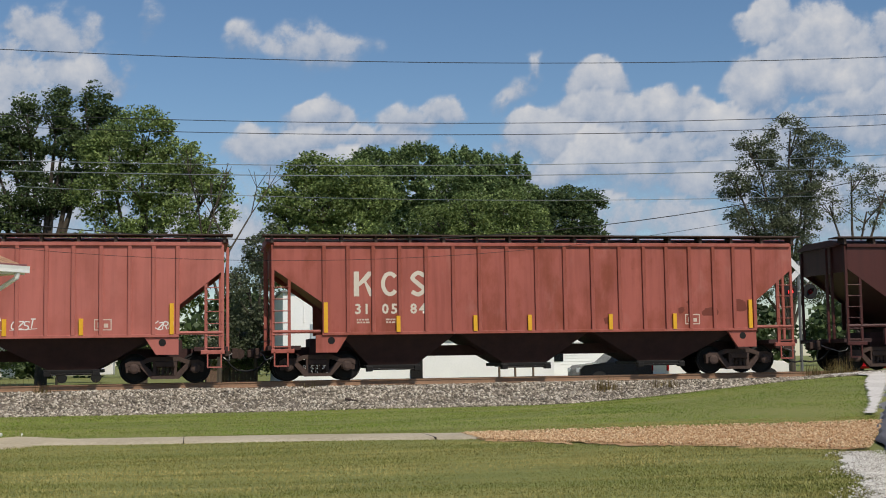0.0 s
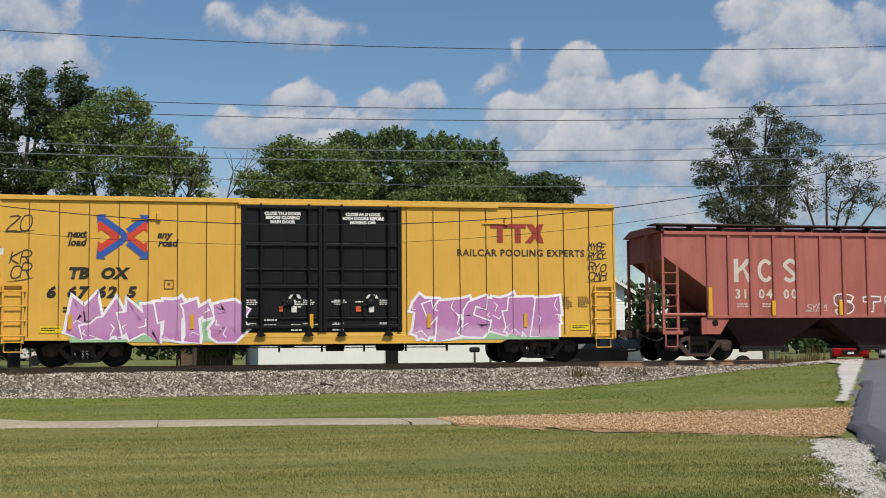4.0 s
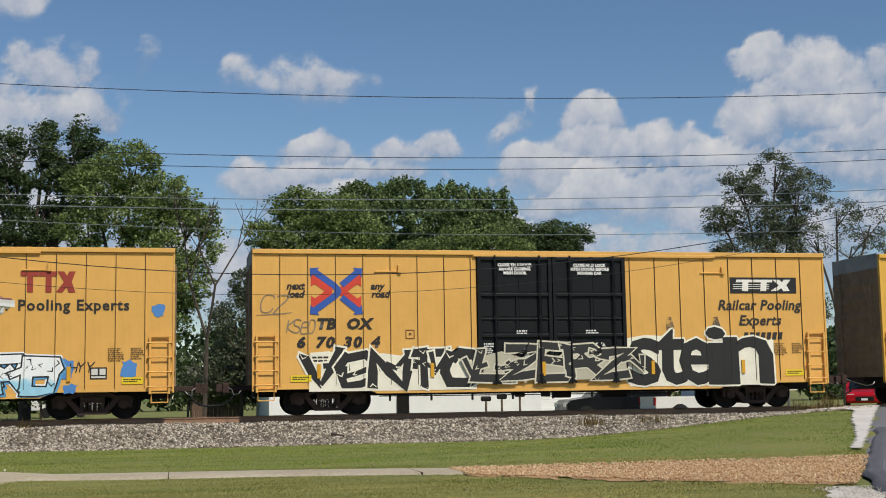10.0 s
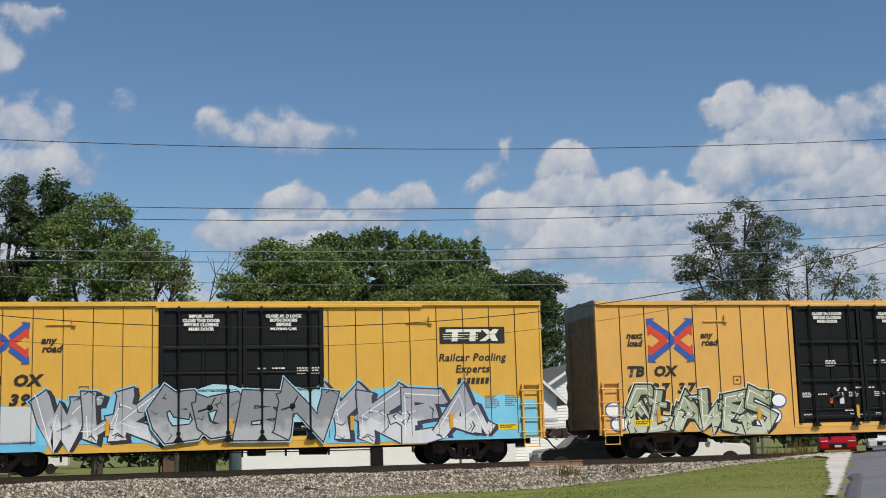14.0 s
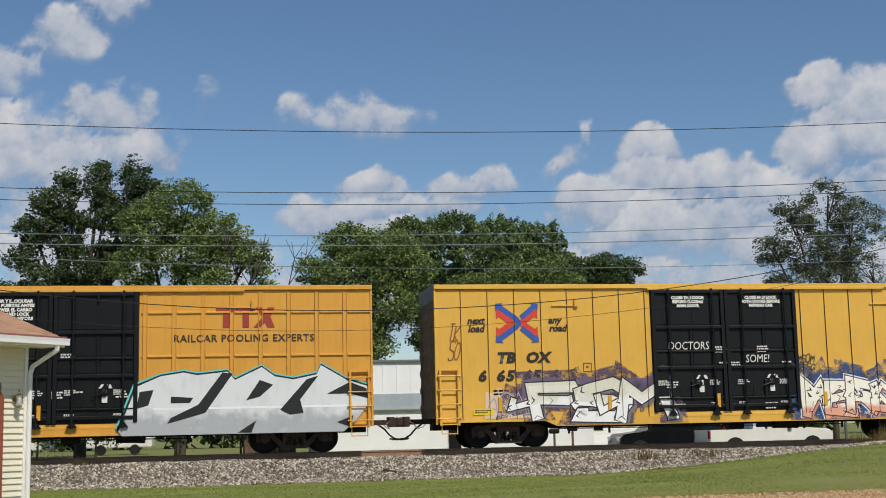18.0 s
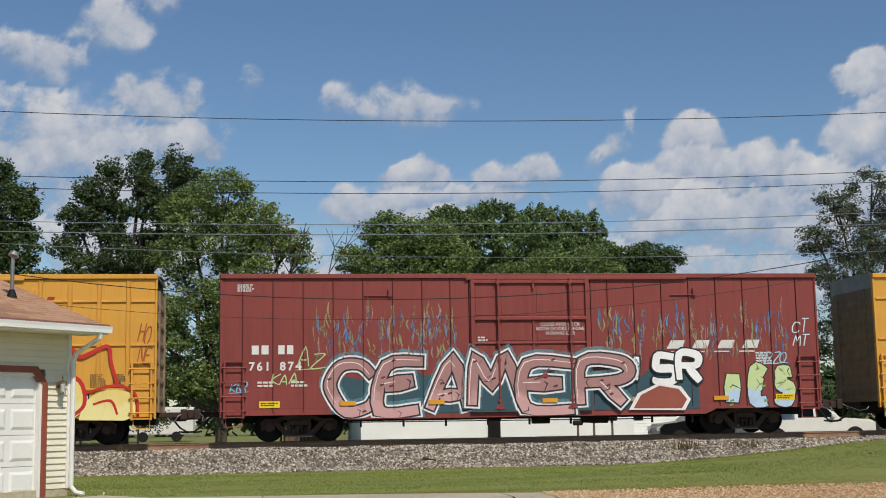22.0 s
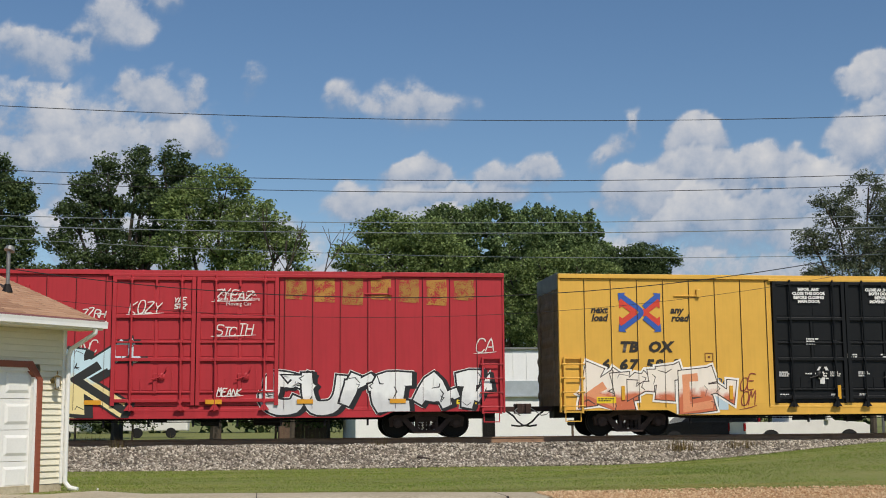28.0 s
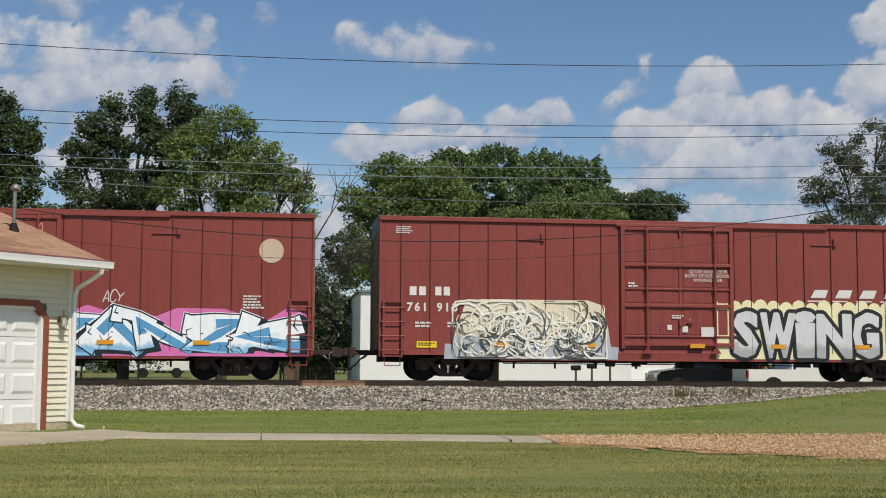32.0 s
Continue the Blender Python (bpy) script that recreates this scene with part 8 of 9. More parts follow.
grow("tall thin-leaved grey-green tree", 37.2, 75, [(37.5, 14.8, 1.2, 1.0), (35.2, 13.3, 1.5, 1.3), (39.4, 13.3, 1.7, 1.4), (36.6, 11.3, 2.4, 1.5), (33.6, 11.4, 1.2, 0.9), (38.4, 11.4, 1.5, 1.2), (35.4, 9.4, 2.0, 1.3), (37.8, 9.2, 1.8, 1.2), (36.6, 7.2, 2.4, 1.6), (35.0, 5.2, 2.0, 1.6), (38.6, 5.4, 2.2, 1.6)], M["leaf_grey"], leaf=0.21, density=1.8, gaps=0.5, trunk=0.22)
grow("sparse grey tree with bare branches", 42.4, 76, [(42.4, 12.2, 1.6, 1.1), (44.6, 11.2, 1.6, 1.2), (40.6, 10.2, 1.6, 1.1), (43.2, 9.8, 1.6, 1.1), (46.4, 10.2, 1.3, 1.0)], M["leaf_grey"], leaf=0.20, gaps=0.8, density=1.0, trunk=0.2)
grow("bushy dark tree low behind the track", 3.1, 63, [(2.8, 4.2, 1.2, 1.5), (3.4, 2.4, 1.3, 1.3), (2.2, 2.0, 1.2, 1.2), (3.6, 6.2, 0.9, 1.2), (1.2, 1.4, 1.0, 1.0)], M["leaf_grey"], leaf=0.22, density=1.6, gaps=0.2, trunk=0.12)
for k, x in enumerate((-18, -16, -10.8, -9.0, -6.4, 0.6, 1.9, 3.2)):
    grow("low shrub behind the track", x, 64 + (k % 3), [(x, 1.2, 1.0, 0.7), (x + 0.7, 0.8, 0.8, 0.6)], M["leaf_dark"], leaf=0.2, gaps=0.2, trunk=0.06)


def far_woods(name, label, rows, mat, seed):
    """A distant belt of woods: heaped crowns of leaf clumps along a line."""
    r = np.random.default_rng(seed)
    out = []
    for x0, x1, y, h in rows:
        n = int((x1 - x0) / 3.2)
        for k in range(n):
            cx, hh = x0 + (x1 - x0) * (k + r.uniform()) / n, h * r.uniform(0.6, 1.1)
            d = r.normal(size=(260, 3))
            d /= np.linalg.norm(d, axis=1)[:, None]
            out.append(d * np.array((2.6, 2.0, hh * 0.52)) * r.uniform(0.75, 1.1, (260, 1)) + np.array((cx, y + r.uniform(-4, 4), hh * 0.48)))
    c = np.repeat(np.concatenate(out), 3, 0)
    m = len(c)
    c = c + r.normal(0, 0.3, (m, 3))
    c[:, 2] = np.maximum(c[:, 2], -0.5)
    a, b = r.normal(size=(m, 3)), r.normal(size=(m, 3))
    a, b = a / np.linalg.norm(a, axis=1)[:, None] * 0.42, b / np.linalg.norm(b, axis=1)[:, None] * 0.3
    v = np.stack([c - a, c + b, c + a, c - b], 1)
    return tagged(soup(name, v, np.arange(4 * m).reshape(-1, 4), mat), label, "woods", kind="stuff")


far_woods("woods", "distant belt of dark green trees", [(-90, 0, 118, 7.0), (0, 70, 120, 6.5), (70, 150, 125, 9.0)], M["leaf_dark"], 8)


def dead_tree(x, y, h):
    t = thing("dead_tree", "bare dead tree with broken grey branches", "tree", "", pose(x, y, zg(x, y)))
    bm = bmesh.new()
    r = random.Random(3)

    def branch(p, d, n, rad):
        q = p + d
        tube(bm, p, q, rad, rad * 0.7, 6)
        if n:
            for _ in range(2 if n > 1 else 3):
                e = (d.normalized() + Vector((r.uniform(-0.7, 0.7), r.uniform(-0.5, 0.5), r.uniform(-0.1, 0.5)))).normalized() * d.length * r.uniform(0.6, 0.8)
                branch(q, e, n - 1, rad * 0.6)
    branch(Vector((0, 0, -0.1)), Vector((0.1, 0, h * 0.42)), 4, 0.13)
    part("trunk", bm, M["bark"], t)


dead_tree(1.3, 60, 9.2)

# ---------------------------------------------------------------- buildings behind the track
def shed():
    """Long white building, its front a little above the track."""
    b = thing("commercial_building", "long low white sheet-metal building with a grey awning", "building", "", pose(3.96, 56, zg(8, 56)))
    L, H, DEP = 12.2, 4.12, 9.0
    for a in ((0, L, 0, 0.2), (0, 0.2, 0.2, DEP - 0.2), (L - 0.2, L, 0.2, DEP - 0.2), (0, L, DEP - 0.2, DEP)):
        bm = bmesh.new()
        box(bm, *a, -0.3, H)
        part("wall", bm, M["white_wall"], b)
    bm = bmesh.new()
    box(bm, -0.1, L + 0.1, -0.12, DEP + 0.1, H, H + 0.08)
    part("roof", bm, M["galv"], b, "flat metal roof edge")
    for k in range(20):
        bm = bmesh.new()
        x = 0.3 + 0.61 * k
        box(bm, x - 0.02, x + 0.02, -0.025, 0.0, 2.8, H - 0.02)
        part("seam", bm, M["white_wall"], b)
    bm = bmesh.new()
    prism(bm, [(1.2, 2.02), (8.2, 2.02), (8.2, 2.10), (1.2, 2.10)], -0.16, 0)
    prism(bm, [(1.2, 2.10), (8.2, 2.10), (8.2, 2.72), (1.2, 2.72)], -0.06, 0.0)
    bmesh.ops.recalc_face_normals(bm, faces=bm.faces)
    part("awning", bm, M["awning"], b, "grey-blue metal awning")
    bm = bmesh.new()
    box(bm, 5.6, 6.15, -0.03, 0.0, 0.0, 1.15)
    for k in range(7):
        box(bm, 5.6 + 0.08 * k, 5.64 + 0.08 * k, -0.06, -0.03, 0.0, 1.15)
    part("vent_grille", bm, M["steel_dark"], b, "dark louvred vent in the wall")
    return b


shed()


def garden_shed(x, y):
    """Small weathered shed with a grey gable roof."""
    b = thing("garden_shed", "small brown wooden garden shed with grey roof", "shed", "", pose(x, y, zg(x, y)))
    w, d, h, pk = 2.6, 2.4, 1.75, 2.75
    for k in range(13):
        bm = bmesh.new()
        box(bm, 0.2 * k + 0.004, 0.2 * k + 0.196, 0, 0.03, -0.1, h)
        part("plank", bm, M["shed_wood"], b)
    for x0 in (0.0, w - 0.05):
        bm = bmesh.new()
        prism(bm, [(0, -0.1), (0, h), (d / 2, pk), (d, h), (d, -0.1)], 0, 0.05)
        bm.transform(Matrix(((0, 1, 0, x0), (1, 0, 0, 0), (0, 0, 1, 0), (0, 0, 0, 1))))
        bmesh.ops.recalc_face_normals(bm, faces=bm.faces)
        part("gable_wall", bm, M["shed_wood"], b)
    for s in (-1, 1):
        bm = bmesh.new()
        y0 = -0.25 if s < 0 else d + 0.25
        for k in range(5):
            ya, yb = y0 + (d / 2 - y0) * k / 5, y0 + (d / 2 - y0) * (k + 1.1) / 5
            za, zb = [h + (pk - h) * (1 - abs(v - d / 2) / (d / 2)) + 0.05 for v in (ya, yb)]
            v = [bm.verts.new(p) for p in ((-0.2, ya, za + 0.03), (w + 0.2, ya, za + 0.03), (w + 0.2, yb, zb), (-0.2, yb, zb))]
            bm.faces.new(v if s < 0 else v[::-1])
        part("roof_slope", bm, M["grey_roof"], b)


M["shed_wood"] = plain("weathered_brown_boards", "6a5648", 0.9, 0, 0.3, 4, 0.3, True)
garden_shed(0.8, 70)


def house(x, y, w, dep, wall_h, peak, label):
    b = thing("house", label, "house", "", pose(x, y, zg(x, y)))
    bm = bmesh.new()
    for yy in (0, dep):
        v = [bm.verts.new(p) for p in ((0, yy, -0.2), (w, yy, -0.2), (w, yy, wall_h), (w / 2, yy, peak), (0, yy, wall_h))]
        bm.faces.new(v if not yy else v[::-1])
    for xx in (0, w):
        v = [bm.verts.new(p) for p in ((xx, 0, -0.2), (xx, dep, -0.2), (xx, dep, wall_h), (xx, 0, wall_h))]
        bm.faces.new(v if xx else v[::-1])
    part("wall", bm, M["white_wall"], b)
    z = 0.1
    while z < peak - 0.15:
        half = w / 2 if z < wall_h else w / 2 * (peak - z) / (peak - wall_h)
        bm = bmesh.new()
        v = [bm.verts.new(p) for p in ((w / 2 - half, -0.002, z + 0.15), (w / 2 + half, -0.002, z + 0.15), (w / 2 + half, -0.03, z), (w / 2 - half, -0.03, z), (w / 2 - half, -0.002, z), (w / 2 + half, -0.002, z))]
        bm.faces.new((v[3], v[2], v[1], v[0]))
        bm.faces.new((v[4], v[5], v[2], v[3]))
        part("siding_board", bm, M["white_wall"], b)
        z += 0.15
    for s in (0, 1):
        bm = bmesh.new()
        o = 0.45
        k = (peak - wall_h) / (w / 2)
        a = [(-o, wall_h - o * k), (w / 2, peak), (w / 2, peak + 0.14), (-o, wall_h - o * k + 0.14)]
        if s:
            a = [(w - px, pz) for px, pz in a]
        prism(bm, a, -0.4, dep + 0.4)
        bmesh.ops.recalc_face_normals(bm, faces=bm.faces)
        part("roof_slope", bm, M["grey_roof"], b)
        bm = bmesh.new()
        a = [(-o, wall_h - o * k - 0.06), (w / 2, peak - 0.06), (w / 2, peak + 0.11), (-o, wall_h - o * k + 0.11)]
        if s:
            a = [(w - px, pz) for px, pz in a]
        prism(bm, a, -0.44, -0.404)
        bmesh.ops.recalc_face_normals(bm, faces=bm.faces)
        part("barge_board", bm, M["white"], b)
    bm = bmesh.new()
    box(bm, w * 0.30, w * 0.52, -0.05, -0.03, 1.0, 2.2)
    part("window", bm, M["glass"], b)
    return b


house(15.9, 60, 3.6, 9, 3.35, 5.0, "white clapboard house with a steep front gable")
house(19.4, 61.5, 3.4, 9, 3.9, 4.95, "white clapboard house with a low grey roof")


def far_trailer(x, y, w, label):
    b = thing("trailer", label, "trailer", "pale vehicles far off", pose(x, y, zg(x, y)))
    bm = bmesh.new()
    box(bm, 0, w, 0, 2.3, 0.45, 2.2, 0.08)
    part("body", bm, M["white"], b)
    for k in (0.25, 0.75):
        bm = bmesh.new()
        lathe(bm, [(0.33, -0.02), (0.33, 0.2)], 16, "y", (w * k, 0, 0.33))
        part("wheel", bm, M["tyre"], b)
    bm = bmesh.new()
    box(bm, w * 0.1, w * 0.9, -0.012, 0.01, 1.3, 1.8)
    part("window", bm, M["glass"], b)


far_trailer(-15.0, 76, 5.0, "white travel trailer parked far behind the trees")
far_trailer(-9.0, 84, 4.2, "white utility trailer parked far behind the trees")

# ---------------------------------------------------------------- parked vehicles beyond the track
def vehicle(name, label, category, at, profile, width, mat, windows, wheels, r=0.36, front_lamps=(), rear_lamps=(), extra=None):
    """A vehicle drawn in side view: an outline with rounded shoulders, glass, wheels and lamps. Local x runs to its nose."""
    c = thing(name, label, category, "vehicles parked beyond the track", at)
    bm = bmesh.new()
    n = len(profile)
    rings = []
    for off, inset in ((-width / 2, 0.10), (-width / 2 + 0.06, 0.02), (-width / 2 + 0.12, 0.0), (width / 2 - 0.12, 0.0), (width / 2 - 0.06, 0.02), (width / 2, 0.10)):
        cx, cz = sum(p[0] for p in profile) / n, sum(p[1] for p in profile) / n
        ring = []
        for px, pz in profile:
            tumble = 0.16 * max(0.0, (pz - 0.95)) * (1 if off > 0 else -1)
            ring.append(bm.verts.new((px + (cx - px) * inset * 0.12, off - tumble, pz + (cz - pz) * inset * 0.3)))
        rings.append(ring)
    for a, b in zip(rings, rings[1:]):
        for k in range(n):
            bm.faces.new((a[k], a[(k + 1) % n], b[(k + 1) % n], b[k]))
    bm.faces.new(rings[0][::-1])
    bm.faces.new(rings[-1])
    bmesh.ops.recalc_face_normals(bm, faces=bm.faces)
    part("body", bm, mat, c)
    for pts in windows:
        for s in (-1, 1):
            bm = bmesh.new()
            bm.faces.new([bm.verts.new((px, s * (width / 2 + 0.008 - 0.16 * max(0, pz - 0.95)), pz)) for px, pz in pts])
            part("window", bm, M["glass"], c)
    for x in wheels:
        for s in (-1, 1):
            bm = bmesh.new()
            lathe(bm, [(r * 0.62, s * (width / 2 - 0.22)), (r, s * (width / 2 - 0.20)), (r, s * (width / 2 + 0.005)), (r * 0.65, s * (width / 2 + 0.02))], 22, "y", (x, 0, r))
            w = part("wheel", bm, M["tyre"], c)
            bm = bmesh.new()
            lathe(bm, [(r * 0.62, s * (width / 2 + 0.012)), (r * 0.55, s * (width / 2 - 0.03)), (r * 0.15, s * (width / 2 - 0.01)), (0.04, s * (width / 2 + 0.02))], 18, "y", (x, 0, r))
            part("rim", bm, M["galv"], w)
            # flat black half disc stands in for the shade inside the wheel opening
            bm = bmesh.new()
            arch = [(x + (r + 0.05) * math.cos(a), r + (r + 0.05) * math.sin(a)) for a in [math.pi * k / 10 for k in range(11)]]
            bm.faces.new([bm.verts.new((px, s * (width / 2 + 0.004), pz)) for px, pz in arch])
            part("wheel_arch_shade", bm, M["tyre"], c)
    for (x0, x1, y0, y1, z0, z1), m, nm in [(l, M["lamp_clear"], "headlight") for l in front_lamps] + [(l, M["lamp_red"], "tail_light") for l in rear_lamps]:
        bm = bmesh.new()
        box(bm, x0, x1, y0, y1, z0, z1, 0.015)
        part(nm, bm, m, c)
    if extra:
        extra(c)
    return c


def on_land(x, y, turn):
    return pose(x, y, zg(x, y), 0, 0, turn)


SUV = [(-2.35, 0.45), (-2.38, 1.0), (-2.28, 1.12), (-2.12, 1.70), (-1.9, 1.80), (0.2, 1.82), (0.45, 1.76), (1.15, 1.15), (2.2, 1.02), (2.38, 0.85), (2.40, 0.45), (2.2, 0.32), (-2.2, 0.32)]
vehicle("suv", "dark charcoal van parked behind the track", "car", on_land(19.0, 54.5, 180), SUV, 1.9, M["suv"],
        [[(-2.0, 1.18), (-1.95, 1.68), (-1.15, 1.70), (-1.1, 1.18)], [(-1.0, 1.18), (-1.05, 1.70), (-0.15, 1.72), (-0.1, 1.18)], [(0.0, 1.18), (-0.05, 1.72), (0.3, 1.70), (0.9, 1.18)]], (-1.5, 1.5),
        0.36, [(2.30, 2.41, -0.85, -0.5, 0.72, 0.92), (2.30, 2.41, 0.5, 0.85, 0.72, 0.92)], [(-2.40, -2.3, -0.9, -0.72, 0.9, 1.3), (-2.40, -2.3, 0.72, 0.9, 0.9, 1.3)])
TRUCK = [(-2.75, 0.62), (-2.75, 1.12), (-0.85, 1.12), (-0.80, 1.62), (-0.65, 1.74), (0.45, 1.76), (0.65, 1.70), (1.15, 1.18), (2.5, 1.08), (2.68, 0.95), (2.70, 0.55), (2.5, 0.42), (-2.6, 0.45)]


def truck_bits(c):
    bm = bmesh.new()
    box(bm, -2.70, -0.95, -0.78, 0.78, 1.0, 1.13)
    part("cargo_bed", bm, M["steel_dark"], c)
    bm = bmesh.new()
    box(bm, -2.92, -2.75, -0.85, 0.85, 0.48, 0.62, 0.03)
    part("bumper", bm, M["chrome"], c)
    for s in (-1, 1):
        bm = bmesh.new()
        box(bm, 0.72, 0.90, s * 1.02 - 0.08, s * 1.02 + 0.08, 1.18, 1.36, 0.03)
        part("mirror", bm, M["white"], c)


vehicle("pickup_truck", "white pickup truck parked side-on behind the track", "pickup truck", on_land(22.3, 51.6, 0), TRUCK, 1.9, M["white"],
        [[(-0.7, 1.2), (-0.62, 1.64), (0.0, 1.66), (0.0, 1.2)], [(0.1, 1.2), (0.1, 1.66), (0.5, 1.64), (0.98, 1.2)]], (-1.65, 1.75),
        0.38, [(2.62, 2.72, -0.85, -0.55, 0.78, 0.98), (2.62, 2.72, 0.55, 0.85, 0.78, 0.98)], [(-2.78, -2.70, -0.94, -0.80, 0.75, 1.08), (-2.78, -2.70, 0.80, 0.94, 0.75, 1.08)], truck_bits)
SEDAN = [(-2.2, 0.42), (-2.25, 0.85), (-2.1, 1.0), (-1.55, 1.06), (-1.0, 1.40), (-0.6, 1.46), (0.3, 1.45), (0.6, 1.38), (1.2, 1.0), (2.0, 0.86), (2.25, 0.68), (2.25, 0.40), (2.1, 0.28), (-2.0, 0.28)]


def grille(c):
    bm = bmesh.new()
    box(bm, 2.16, 2.27, -0.45, 0.45, 0.40, 0.62, 0.02)
    part("grille", bm, M["steel_dark"], c)
    bm = bmesh.new()
    box(bm, 2.22, 2.275, -0.16, 0.16, 0.42, 0.53)
    part("plate", bm, M["white"], c, "pale front plate")
    bm = bmesh.new()
    v = [bm.verts.new(p) for p in ((0.63, -0.66, 1.38), (0.63, 0.66, 1.38), (1.22, 0.74, 1.02), (1.22, -0.74, 1.02))]
    bm.faces.new(v[::-1])
    bmesh.ops.translate(bm, verts=bm.verts, vec=(0.01, 0, 0.012))
    part("windscreen", bm, M["glass"], c)


vehicle("sedan", "bright red sedan facing the crossing", "car", on_land(35.6, 62.0, -119), SEDAN, 1.8, M["redcar"],
        [[(-1.3, 1.06), (-0.95, 1.36), (-0.3, 1.40), (-0.3, 1.04)], [(-0.2, 1.04), (-0.2, 1.40), (0.35, 1.38), (0.85, 1.04)]], (-1.35, 1.4),
        0.32, [(2.02, 2.2, -0.85, -0.5, 0.62, 0.76), (2.02, 2.2, 0.5, 0.85, 0.62, 0.76)], [], grille)
vehicle("sedan", "white car waiting on the road beyond the crossing", "car", on_land(40.8, 66.0, -119), SEDAN, 1.8, M["white"],
        [[(-1.3, 1.06), (-0.95, 1.36), (-0.3, 1.40), (-0.3, 1.04)], [(-0.2, 1.04), (-0.2, 1.40), (0.35, 1.38), (0.85, 1.04)]], (-1.35, 1.4),
        0.32, [(2.02, 2.2, -0.85, -0.5, 0.62, 0.76), (2.02, 2.2, 0.5, 0.85, 0.62, 0.76)], [], grille)

# mailboxes and meter posts by the white building
for k, x in enumerate((13.0, 13.7, 14.5)):
    b = thing("mailbox", "small dark mailbox on a post", "mailbox", "mailboxes by the white building", on_land(x, 53.5, 0))
    bm = bmesh.new()
    tube(bm, (0, 0, -0.1), (0, 0, 0.75 + 0.08 * k), 0.05)
    part("post", bm, M["wood_pole"], b)
    bm = bmesh.new()
    box(bm, -0.22, 0.22, -0.1, 0.1, 0.74 + 0.08 * k, 0.96 + 0.08 * k, 0.06)
    part("box", bm, M["steel_dark"], b)

# ---------------------------------------------------------------- poles and wires
def pole(x, y, h, arms, label, can=False):
    p = thing("utility_pole", label, "utility pole", "utility poles", pose(x, y, zg(x, y)))
    bm = bmesh.new()
    tube(bm, (0, 0, -0.3), (0, 0, h), 0.16, 0.11, 12)
    part("post", bm, M["wood_pole"], p)
    for z in arms:
        bm = bmesh.new()
        box(bm, -0.05, 0.05, -1.1, 1.1, z - 0.06, z + 0.06, 0.01)
        part("crossarm", bm, M["wood_pole"], p)
        for yy in (-1.0, -0.4, 0.4, 1.0):
            bm = bmesh.new()
            lathe(bm, [(0.03, z + 0.06), (0.055, z + 0.10), (0.03, z + 0.14), (0.05, z + 0.18), (0.02, z + 0.22)], 10, "z", (0, yy, 0))
            part("insulator", bm, M["white"], p)
    if can:
        bm = bmesh.new()
        lathe(bm, [(0.16, 0), (0.20, 0.04), (0.20, 0.62), (0.16, 0.68)], 16, "z", (0.32, -0.1, h - 1.3))
        part("transformer", bm, M["white"], p, "pale grey pole-mounted transformer can")
    return p


pole(9.0, 58, 6.9, (), "weathered wooden pole with a pale transformer", True)
pole(-42, 52.5, 14.2, (13.6, 10.7), "tall weathered wooden power pole")
pole(62, 52.5, 15.4, (14.9, 12.2), "tall weathered wooden power pole")
pole(-38, 54.6, 10.4, (9.6,), "weathered wooden power pole")
pole(60, 54.6, 11.6, (10.6,), "weathered wooden power pole")


def wire(label, y, pts, mat, r=0.013, ends=None):
    """A hanging cable: the parabola through three points (x, z), drawn between its two ends."""
    (x0, z0), (x1, z1), (x2, z2) = pts
    c = np.polyfit([x0, x1, x2], [z0, z1, z2], 2)
    a, b = ends
    bm = bmesh.new()
    n = 60
    ring = None
    for k in range(n + 1):
        x = a + (b - a) * k / n
        z = float(np.polyval(c, x))
        new_ring = [bm.verts.new((x, y + r * math.cos(q * math.tau / 5), z + r * math.sin(q * math.tau / 5))) for q in range(5)]
        if ring:
            for q in range(5):
                bm.faces.new((ring[q], ring[(q + 1) % 5], new_ring[(q + 1) % 5], new_ring[q]))
        ring = new_ring
    return tagged(part("power_line", bm, mat), label, "cable", "overhead wires")


wire("black overhead power line", 52.0, ((-6.16, 13.07), (11.0, 13.11), (32.94, 14.12)), M["wire"], 0.016, (-42, 62))
wire("black overhead power line", 52.4, ((-6.11, 10.54), (10.94, 10.59), (32.72, 11.52)), M["wire"], 0.015, (-42, 62))
wire("black overhead power line", 53.0, ((-6.1, 10.16), (10.93, 10.2), (32.69, 11.15)), M["wire"], 0.015, (-42, 62))
wire("bare aluminium overhead line", 54.0, ((-6.3, 8.96), (11.31, 9.04), (33.8, 9.94)), M["wire_bright"], 0.016, (-38, 60))
wire("bare aluminium overhead line", 54.4, ((-6.29, 8.59), (11.3, 8.64), (20.84, 8.87)), M["wire_bright"], 0.02, (-38, 60))
wire("bare aluminium overhead line", 55.0, ((-6.28, 8.01), (11.27, 7.65), (23.38, 7.81)), M["wire_bright"], 0.013, (-38, 60))
wire("black service cable sagging before the train", 33.0, ((-4.01, 4.09), (1.5, 3.73), (20.33, 5.88)), M["wire"], 0.012, (-30, 40))
wire("thin black service cable before the train", 33.0, ((-3.99, 3.47), (0.64, 3.21), (15.05, 4.3)), M["wire"], 0.006, (-30, 40))
for x, y, h in ((-30, 33, 9.6), (40, 33, 14.2)):
    pole(x, y, h, (), "weathered wooden service pole")


